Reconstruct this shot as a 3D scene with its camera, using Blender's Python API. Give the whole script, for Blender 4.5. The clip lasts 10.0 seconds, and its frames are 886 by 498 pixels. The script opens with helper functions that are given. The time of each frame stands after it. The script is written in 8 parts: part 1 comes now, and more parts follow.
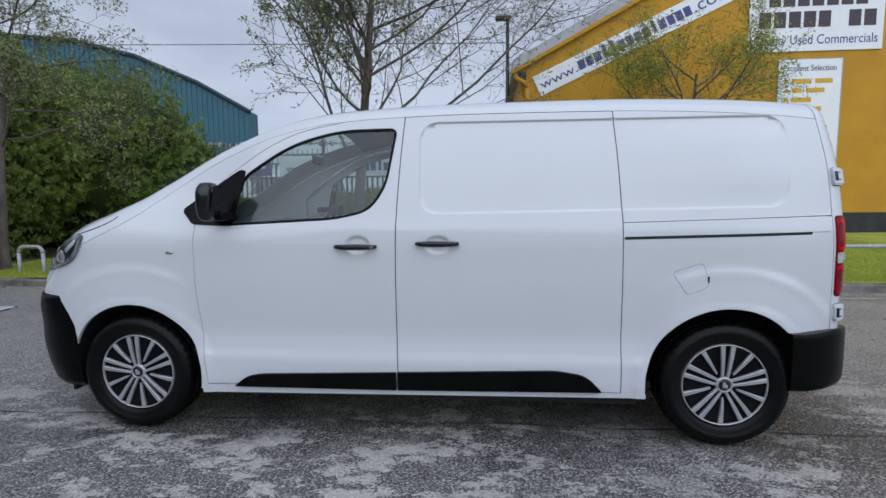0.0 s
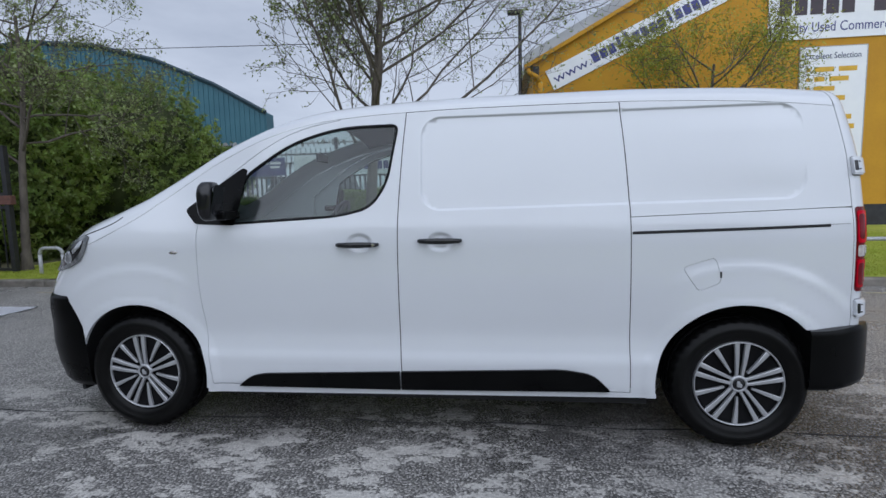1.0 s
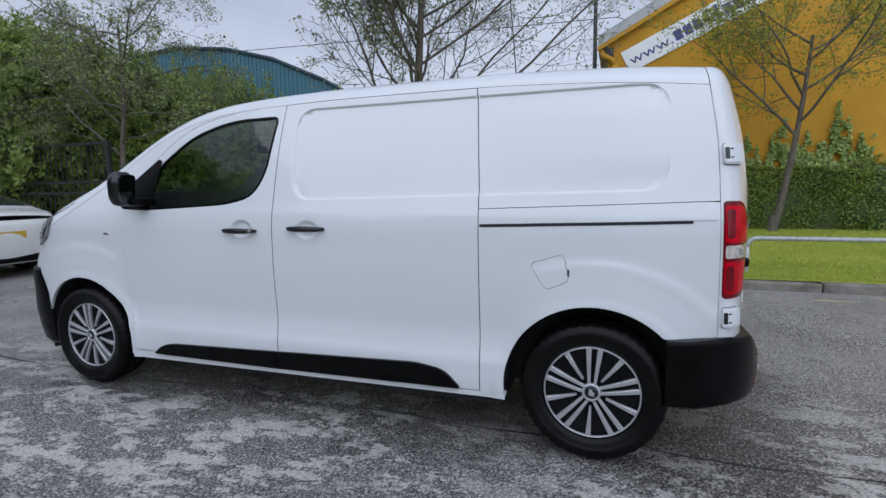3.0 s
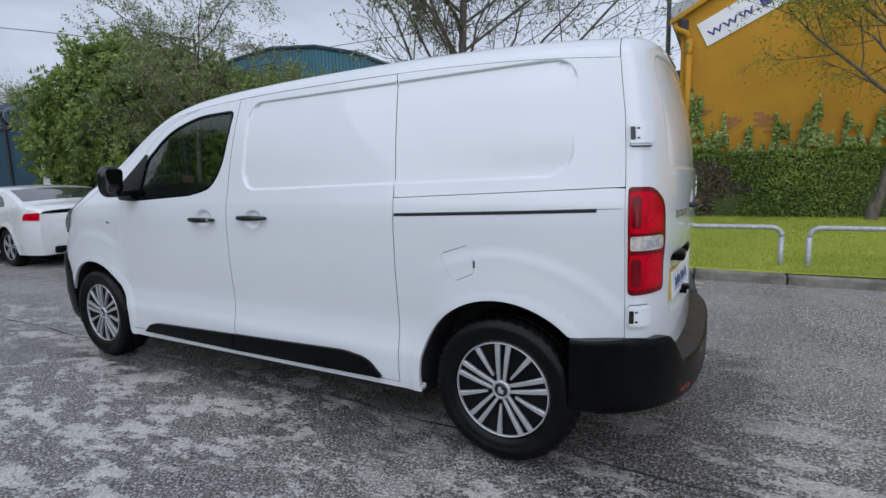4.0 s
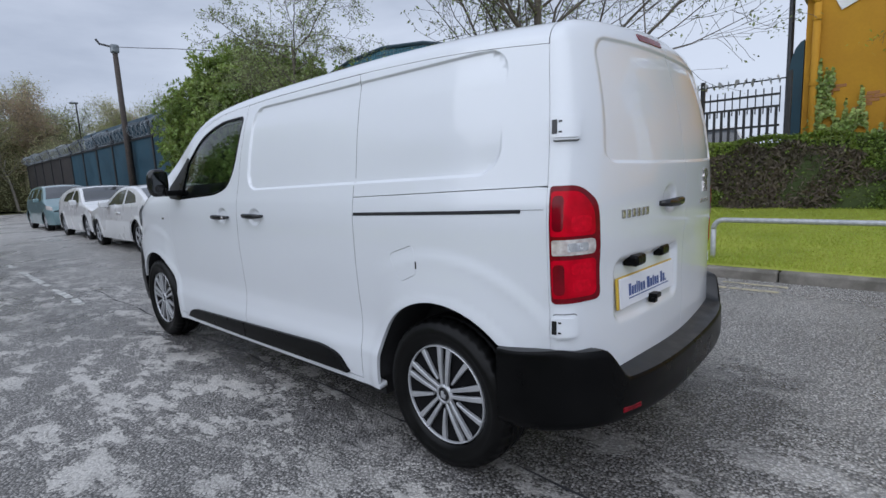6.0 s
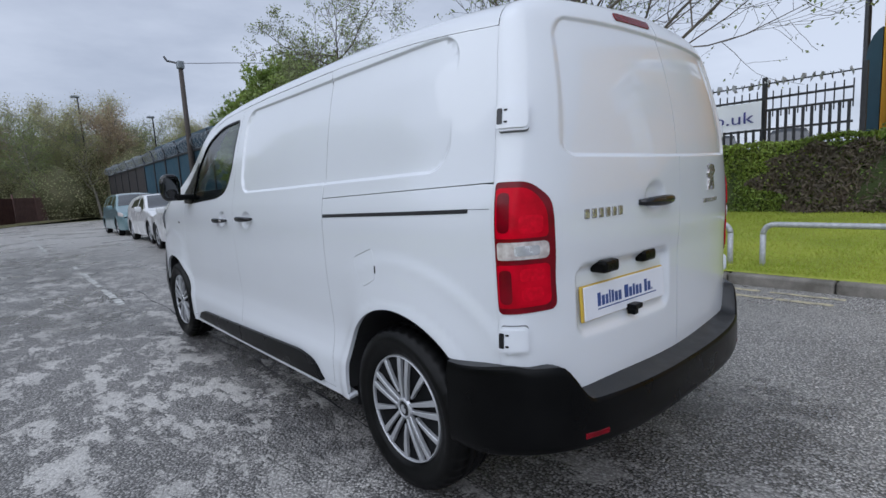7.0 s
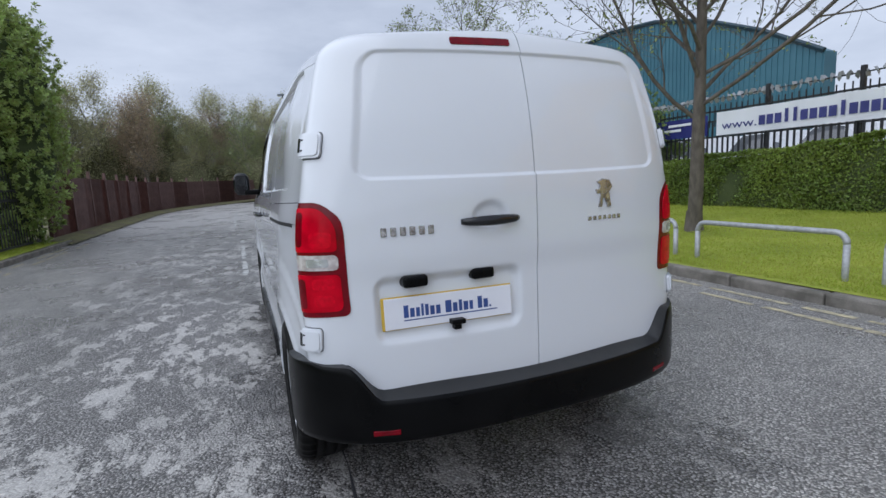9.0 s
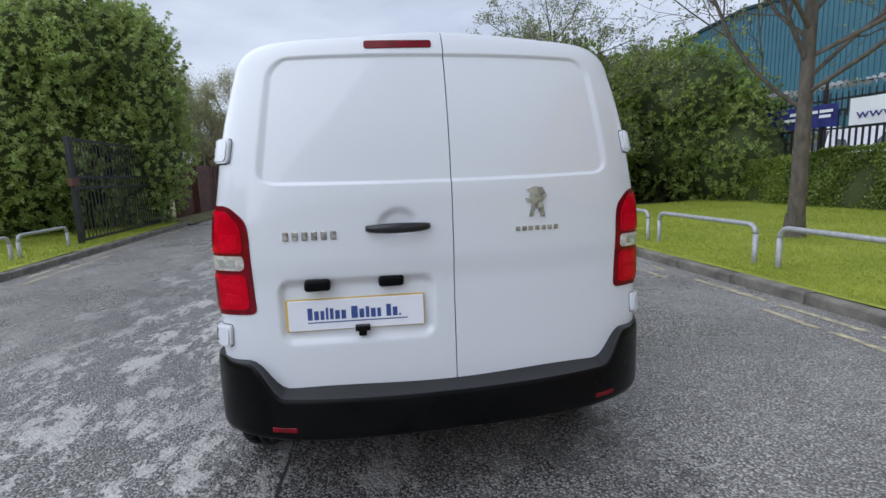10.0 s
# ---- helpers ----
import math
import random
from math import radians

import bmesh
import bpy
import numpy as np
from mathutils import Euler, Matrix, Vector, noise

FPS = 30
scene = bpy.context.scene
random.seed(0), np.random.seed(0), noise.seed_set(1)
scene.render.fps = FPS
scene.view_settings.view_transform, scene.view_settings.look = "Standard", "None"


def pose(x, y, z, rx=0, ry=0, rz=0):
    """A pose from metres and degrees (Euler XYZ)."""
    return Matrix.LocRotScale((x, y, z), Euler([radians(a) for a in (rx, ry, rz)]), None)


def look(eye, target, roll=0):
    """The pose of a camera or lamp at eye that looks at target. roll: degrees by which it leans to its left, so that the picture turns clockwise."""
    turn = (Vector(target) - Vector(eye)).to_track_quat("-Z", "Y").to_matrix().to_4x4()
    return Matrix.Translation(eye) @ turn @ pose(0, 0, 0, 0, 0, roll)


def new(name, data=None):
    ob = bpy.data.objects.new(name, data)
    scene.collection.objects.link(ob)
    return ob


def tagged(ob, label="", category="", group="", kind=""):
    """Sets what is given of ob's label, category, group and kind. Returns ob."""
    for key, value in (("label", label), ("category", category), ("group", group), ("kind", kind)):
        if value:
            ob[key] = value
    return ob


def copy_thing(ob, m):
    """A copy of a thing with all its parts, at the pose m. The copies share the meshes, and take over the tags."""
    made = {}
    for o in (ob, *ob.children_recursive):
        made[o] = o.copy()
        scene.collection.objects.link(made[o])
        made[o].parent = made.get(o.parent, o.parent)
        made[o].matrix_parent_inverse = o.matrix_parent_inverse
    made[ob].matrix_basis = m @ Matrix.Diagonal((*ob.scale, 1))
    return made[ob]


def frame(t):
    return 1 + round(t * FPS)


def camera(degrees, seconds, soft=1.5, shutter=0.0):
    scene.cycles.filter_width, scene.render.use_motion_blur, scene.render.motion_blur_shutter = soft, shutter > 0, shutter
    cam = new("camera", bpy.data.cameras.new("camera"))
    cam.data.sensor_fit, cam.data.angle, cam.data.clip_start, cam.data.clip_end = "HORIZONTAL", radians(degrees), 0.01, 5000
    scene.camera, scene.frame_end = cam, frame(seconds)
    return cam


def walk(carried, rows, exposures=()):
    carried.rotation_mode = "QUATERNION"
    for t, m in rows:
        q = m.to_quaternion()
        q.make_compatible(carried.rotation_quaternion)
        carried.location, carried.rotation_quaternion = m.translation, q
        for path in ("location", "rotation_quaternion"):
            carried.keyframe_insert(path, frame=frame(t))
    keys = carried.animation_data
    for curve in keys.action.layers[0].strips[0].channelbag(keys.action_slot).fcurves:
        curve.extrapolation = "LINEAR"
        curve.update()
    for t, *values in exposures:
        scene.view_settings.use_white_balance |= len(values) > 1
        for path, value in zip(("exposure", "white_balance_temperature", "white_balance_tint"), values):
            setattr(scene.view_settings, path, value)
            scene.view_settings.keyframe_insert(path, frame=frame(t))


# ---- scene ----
cam = camera(83.7, 10.0)
PATH = [
    (0, (2.027, -2.582, 1.319), (1.852, -0.6, 1.121), -0.5),
    (0.5, (2.075, -2.56, 1.316), (1.865, -0.582, 1.118), -1.0),
    (1, (2.093, -2.527, 1.312), (1.853, -0.553, 1.104), -1.3),
    (1.5, (2.291, -2.518, 1.292), (1.999, -0.551, 1.078), -1.2),
    (2, (2.647, -2.502, 1.299), (2.268, -0.551, 1.078), -1.0),
    (2.5, (2.996, -2.394, 1.295), (2.496, -0.472, 1.066), -0.8),
    (3.8, (3.948, -1.977, 1.28), (3.038, -0.217, 1.007), -1.5),
    (4, (4.089, -1.886, 1.274), (3.121, -0.159, 0.993), -1.7),
    (4.5, (4.375, -1.68, 1.275), (3.28, -0.033, 0.973), -1.9),
    (5, (4.499, -1.538, 1.282), (3.309, 0.039, 0.971), -2.3),
    (5.5, (4.609, -1.512, 1.295), (3.348, 0.009, 0.987), -2.5),
    (5.7, (4.638, -1.506, 1.292), (3.352, -0.005, 0.986), -2.6),
    (6.8, (4.758, -1.106, 1.233), (3.303, 0.241, 0.969), -3.2),
    (7, (4.833, -1.059, 1.228), (3.345, 0.252, 0.967), -3.3),
    (7.5, (5.091, -0.878, 1.247), (3.514, 0.325, 0.986), -3.3),
    (8, (5.243, -0.658, 1.248), (3.577, 0.417, 0.982), -3.2),
    (8.5, (5.456, -0.396, 1.261), (3.702, 0.524, 0.984), -3.0),
    (9, (5.636, -0.1, 1.287), (3.801, 0.643, 1.002), -2.8),
    (9.5, (5.72, 0.249, 1.311), (3.818, 0.791, 1.013), -2.4),
    (10, (5.802, 0.625, 1.319), (3.855, 0.959, 1.011), -2.0),
]
walk(cam, [(t, look(eye, target, roll)) for t, eye, target, roll in PATH], exposures=((0.0, 0.42, 5880, 12), (2.5, 0.46, 5880, 12), (4.5, 0.58, 6020, 12), (7.0, 0.60, 5930, 12), (9.0, 0.69, 5940, 12), (10.0, 0.80, 6000, 12)))
# ---- sky and light: an overcast spring day ----
world = bpy.data.worlds.new("overcast_sky")
scene.world = world
world.use_nodes = True
wn, wl = world.node_tree.nodes, world.node_tree.links
wn.clear()
sky = wn.new("ShaderNodeTexSky")
sky.sky_type, sky.sun_disc = "NISHITA", False
sky.sun_elevation, sky.sun_rotation = radians(48), radians(150)
hsv = wn.new("ShaderNodeHueSaturation")
hsv.inputs["Saturation"].default_value = 0.30
wl.new(sky.outputs["Color"], hsv.inputs["Color"])
wc = wn.new("ShaderNodeTexCoord")
wm = wn.new("ShaderNodeMapping")
wm.inputs["Scale"].default_value = (1.0, 1.0, 3.2)
wl.new(wc.outputs["Generated"], wm.inputs["Vector"])
cloud = wn.new("ShaderNodeTexNoise")
cloud.inputs["Scale"].default_value, cloud.inputs["Detail"].default_value, cloud.inputs["Roughness"].default_value = 1.6, 7.0, 0.55
wl.new(wm.outputs["Vector"], cloud.inputs["Vector"])
tone = wn.new("ShaderNodeValToRGB")
tone.color_ramp.elements[0].position, tone.color_ramp.elements[0].color = 0.37, (2.75, 3.05, 3.6, 1)
tone.color_ramp.elements[1].position, tone.color_ramp.elements[1].color = 0.63, (4.5, 4.8, 5.3, 1)
wl.new(cloud.outputs["Fac"], tone.inputs["Fac"])
wmix = wn.new("ShaderNodeMix")
wmix.data_type = "RGBA"
wmix.inputs["Factor"].default_value = 0.85
wl.new(hsv.outputs["Color"], wmix.inputs["A"])
wl.new(tone.outputs["Color"], wmix.inputs["B"])
back = wn.new("ShaderNodeBackground")
back.inputs["Strength"].default_value = 0.098
wl.new(wmix.outputs["Result"], back.inputs["Color"])
wout = wn.new("ShaderNodeOutputWorld")
wl.new(back.outputs["Background"], wout.inputs["Surface"])

sun_data = bpy.data.lights.new("sun", "SUN")
sun_data.energy, sun_data.angle, sun_data.color = 1.32, radians(100), (0.97, 0.98, 1.0)
sun = new("sun", sun_data)
sun.matrix_world = look((0, 0, 0), (-0.20, 0.78, -0.70))

# ---- materials ----
def mat(name, c1, c2=None, scale=8.0, rough=0.6, rough2=None, metal=0.0, bump=0.0, bump_scale=None, fine=0.0, coat=0.0, stretch=None,
        island=0.0, spec=0.5, lo=0.35, hi=0.65, translucent=0.0):
    """A surface of two colours mixed by noise, with uneven gloss and fine relief, at real-world size."""
    m = bpy.data.materials.new(name)
    m.use_nodes = True
    n, l = m.node_tree.nodes, m.node_tree.links
    b = n["Principled BSDF"]
    b.inputs["Metallic"].default_value = metal
    b.inputs["Coat Weight"].default_value = coat
    b.inputs["Coat Roughness"].default_value = 0.04
    b.inputs["Specular IOR Level"].default_value = spec
    tc = n.new("ShaderNodeTexCoord")
    src = tc.outputs["Object"]
    if stretch:
        mp = n.new("ShaderNodeMapping")
        mp.inputs["Scale"].default_value = stretch
        l.new(src, mp.inputs["Vector"])
        src = mp.outputs["Vector"]
    nz = n.new("ShaderNodeTexNoise")
    nz.inputs["Scale"].default_value, nz.inputs["Detail"].default_value = scale, 6.0
    l.new(src, nz.inputs["Vector"])
    rp = n.new("ShaderNodeValToRGB")
    c2 = c2 or tuple(0.86 * v for v in c1)
    rp.color_ramp.elements[0].position, rp.color_ramp.elements[0].color = lo, (*c1, 1)
    rp.color_ramp.elements[1].position, rp.color_ramp.elements[1].color = hi, (*c2, 1)
    l.new(nz.outputs["Fac"], rp.inputs["Fac"])
    col = rp.outputs["Color"]
    if fine or island:
        hv = n.new("ShaderNodeHueSaturation")
        if island:
            src2 = n.new("ShaderNodeNewGeometry").outputs["Random Per Island"]
            amount = island
        else:
            n2 = n.new("ShaderNodeTexNoise")
            n2.inputs["Scale"].default_value, n2.inputs["Detail"].default_value = scale * 14, 3.0
            l.new(src, n2.inputs["Vector"])
            src2, amount = n2.outputs["Fac"], fine
        mr = n.new("ShaderNodeMapRange")
        mr.inputs["To Min"].default_value, mr.inputs["To Max"].default_value = 1 - amount, 1 + amount
        l.new(src2, mr.inputs["Value"])
        l.new(mr.outputs["Result"], hv.inputs["Value"])
        if island:
            mh = n.new("ShaderNodeMapRange")
            mh.inputs["To Min"].default_value, mh.inputs["To Max"].default_value = 0.485, 0.515
            l.new(src2, mh.inputs["Value"])
            l.new(mh.outputs["Result"], hv.inputs["Hue"])
        l.new(col, hv.inputs["Color"])
        col = hv.outputs["Color"]
    l.new(col, b.inputs["Base Color"])
    b.inputs["Roughness"].default_value = rough
    if rough2 is not None:
        mr = n.new("ShaderNodeMapRange")
        mr.inputs["From Min"].default_value, mr.inputs["From Max"].default_value = lo, hi
        mr.inputs["To Min"].default_value, mr.inputs["To Max"].default_value = rough, rough2
        l.new(nz.outputs["Fac"], mr.inputs["Value"])
        l.new(mr.outputs["Result"], b.inputs["Roughness"])
    if bump:
        nb = n.new("ShaderNodeTexNoise")
        nb.inputs["Scale"].default_value, nb.inputs["Detail"].default_value = bump_scale or scale * 6, 5.0
        l.new(src, nb.inputs["Vector"])
        bp = n.new("ShaderNodeBump")
        bp.inputs["Strength"].default_value, bp.inputs["Distance"].default_value = 0.6, bump
        l.new(nb.outputs["Fac"], bp.inputs["Height"])
        l.new(bp.outputs["Normal"], b.inputs["Normal"])
    if translucent:
        out = n["Material Output"]
        tr = n.new("ShaderNodeBsdfTranslucent")
        l.new(col, tr.inputs["Color"])
        mx = n.new("ShaderNodeMixShader")
        mx.inputs["Fac"].default_value = translucent
        l.new(b.outputs["BSDF"], mx.inputs[1])
        l.new(tr.outputs["BSDF"], mx.inputs[2])
        l.new(mx.outputs["Shader"], out.inputs["Surface"])
    return m


def glass(name, tint, rough=0.0, gloss=0.0):
    """A thin tinted pane: part clear, part mirror by the angle."""
    m = bpy.data.materials.new(name)
    m.use_nodes = True
    n, l = m.node_tree.nodes, m.node_tree.links
    n.remove(n["Principled BSDF"])
    tr, gl, lw, pw, ad, mx = (n.new(k) for k in ("ShaderNodeBsdfTransparent", "ShaderNodeBsdfGlossy", "ShaderNodeLayerWeight", "ShaderNodeMath", "ShaderNodeMath", "ShaderNodeMixShader"))
    tr.inputs["Color"].default_value = (*tint, 1)
    gl.inputs["Roughness"].default_value = rough
    lw.inputs["Blend"].default_value = 0.5
    pw.operation, pw.inputs[1].default_value = "POWER", 4.0
    ad.operation, ad.use_clamp = "MULTIPLY_ADD", True
    ad.inputs[1].default_value, ad.inputs[2].default_value = 0.85, 0.06 + gloss
    l.new(lw.outputs["Facing"], pw.inputs[0])
    l.new(pw.outputs["Value"], ad.inputs[0])
    l.new(ad.outputs["Value"], mx.inputs["Fac"])
    l.new(tr.outputs["BSDF"], mx.inputs[1])
    l.new(gl.outputs["BSDF"], mx.inputs[2])
    l.new(mx.outputs["Shader"], n["Material Output"].inputs["Surface"])
    return m


def asphalt():
    """Old asphalt: grey grit in dark binder, pale dried patches in streaks, and water stains that also paint the van's
    shade.
    """
    m = bpy.data.materials.new("asphalt")
    m.use_nodes = True
    n, l = m.node_tree.nodes, m.node_tree.links
    b = n["Principled BSDF"]
    place = n.new("ShaderNodeTexCoord").outputs["Object"]

    def plug(v, sock):
        if hasattr(v, "links"):
            l.new(v, sock)
        else:
            sock.default_value = v

    def noise_at(scale, detail=4.0, rough=0.5, vec=None, out="Fac"):
        t = n.new("ShaderNodeTexNoise")
        t.inputs["Scale"].default_value, t.inputs["Detail"].default_value, t.inputs["Roughness"].default_value = scale, detail, rough
        l.new(vec or place, t.inputs["Vector"])
        return t.outputs["Color" if out == "Color" else "Fac"]

    def calc(op, a, c=0.0, e=0.0):
        k = n.new("ShaderNodeMath")
        k.operation = op
        for sock, v in zip(k.inputs, (a, c, e)):
            plug(v, sock)
        return k.outputs["Value"]

    def step(v, a, c, lo=0.0, hi=1.0):
        k = n.new("ShaderNodeMapRange")
        k.interpolation_type = "SMOOTHSTEP"
        for key, x in (("From Min", a), ("From Max", c), ("To Min", lo), ("To Max", hi)):
            k.inputs[key].default_value = x
        l.new(v, k.inputs["Value"])
        return k.outputs["Result"]

    def ramp(src, *stops):
        r = n.new("ShaderNodeValToRGB")
        for i, (p, v) in enumerate(stops):
            e = r.color_ramp.elements[i] if i < 2 else r.color_ramp.elements.new(p)
            e.position, e.color = p, (*v, 1)
        l.new(src, r.inputs["Fac"])
        return r.outputs["Color"]

    def mixc(fac, a, c, blend="MIX"):
        k = n.new("ShaderNodeMix")
        k.data_type, k.blend_type = "RGBA", blend
        plug(fac, k.inputs["Factor"])
        for sock, v in (("A", a), ("B", c)):
            plug((*v, 1) if isinstance(v, tuple) else v, k.inputs[sock])
        return k.outputs["Result"]

    # grit: uneven cells, a little warped so that they do not read as a net
    warp = n.new("ShaderNodeVectorMath")
    warp.operation = "MULTIPLY_ADD"
    l.new(noise_at(55.0, 2.0, 0.5, None, "Color"), warp.inputs[0])
    warp.inputs[1].default_value = (0.012, 0.012, 0.012)
    l.new(place, warp.inputs[2])
    stones = n.new("ShaderNodeTexVoronoi")
    stones.inputs["Scale"].default_value = 84.0
    l.new(warp.outputs["Vector"], stones.inputs["Vector"])
    shade = n.new("ShaderNodeRGBToBW")
    l.new(stones.outputs["Color"], shade.inputs["Color"])
    lot = shade.outputs["Val"]
    tone = ramp(lot, (0.12, (0.25, 0.24, 0.223)), (0.88, (0.80, 0.77, 0.72)), (0.55, (0.49, 0.47, 0.44)))
    top = step(stones.outputs["Distance"], 0.66, 0.36)
    base = mixc(top, (0.125, 0.12, 0.112), tone)
    sep = n.new("ShaderNodeSeparateXYZ")
    l.new(place, sep.inputs["Vector"])
    px, py = sep.outputs["X"], sep.outputs["Y"]
    # a band on the van's side of the road is darker, and carries the pale dried patches
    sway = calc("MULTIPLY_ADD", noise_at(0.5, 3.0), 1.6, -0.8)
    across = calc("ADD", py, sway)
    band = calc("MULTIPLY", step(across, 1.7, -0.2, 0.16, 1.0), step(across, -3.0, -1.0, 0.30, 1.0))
    mp = n.new("ShaderNodeMapping")
    mp.inputs["Scale"].default_value = (1.0, 1.9, 1.0)
    l.new(place, mp.inputs["Vector"])
    blot = calc("MULTIPLY_ADD", noise_at(1.9, 9.0, 0.70, mp.outputs["Vector"]), 0.66, calc("MULTIPLY", noise_at(6.5, 6.0, 0.68, mp.outputs["Vector"]), 0.34))
    blot = calc("MULTIPLY_ADD", lot, 0.055, calc("SUBTRACT", blot, 0.0275))
    patch = calc("MULTIPLY", step(blot, 0.498, 0.552), calc("MULTIPLY", band, step(noise_at(0.8, 4.0, 0.6), 0.33, 0.56, 0.35, 0.92)))
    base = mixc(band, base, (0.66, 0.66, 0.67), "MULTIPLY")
    pale = ramp(lot, (0.0, (0.40, 0.385, 0.36)), (1.0, (0.62, 0.595, 0.555)))
    c = mixc(patch, base, pale)
    c = mixc(0.28, c, ramp(noise_at(0.9, 6.0, 0.6), (0.38, (0.35, 0.35, 0.35)), (0.56, (1.0, 1.0, 1.0))), "MULTIPLY")
    # ragged water stains about the van, which also paint the shade beneath it
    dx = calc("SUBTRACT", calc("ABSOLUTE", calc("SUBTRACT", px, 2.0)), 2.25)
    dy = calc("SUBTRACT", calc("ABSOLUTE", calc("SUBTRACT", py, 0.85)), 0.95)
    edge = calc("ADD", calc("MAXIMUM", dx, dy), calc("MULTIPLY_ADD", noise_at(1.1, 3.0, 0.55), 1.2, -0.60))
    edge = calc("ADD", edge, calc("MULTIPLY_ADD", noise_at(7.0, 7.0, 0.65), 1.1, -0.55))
    wet_shade = calc("MULTIPLY", step(edge, 0.16, -0.10), calc("SUBTRACT", 1.0, calc("MULTIPLY", patch, 0.55)))
    c = mixc(calc("MULTIPLY", wet_shade, 0.78), c, (0.50, 0.50, 0.52), "MULTIPLY")
    # past the parked cars the sky's sheen on the road is painted as a paler colour
    c = mixc(step(calc("ADD", px, sway), -8.0, -17.0, 0.0, 0.55), c, (0.52, 0.50, 0.475))
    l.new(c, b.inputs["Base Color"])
    dry = step(noise_at(0.55, 5.0, 0.6), 0.40, 0.62, 0.24, 0.44)
    l.new(calc("SUBTRACT", dry, calc("MULTIPLY", wet_shade, 0.10)), b.inputs["Roughness"])
    bp = n.new("ShaderNodeBump")
    bp.inputs["Strength"].default_value, bp.inputs["Distance"].default_value = 0.9, 0.0075
    height = calc("ADD", calc("MULTIPLY", stones.outputs["Distance"], calc("MULTIPLY_ADD", patch, 0.6, -1.0)), calc("MULTIPLY", noise_at(24.0, 4.0), 1.2))
    l.new(height, bp.inputs["Height"])
    l.new(bp.outputs["Normal"], b.inputs["Normal"])
    return m


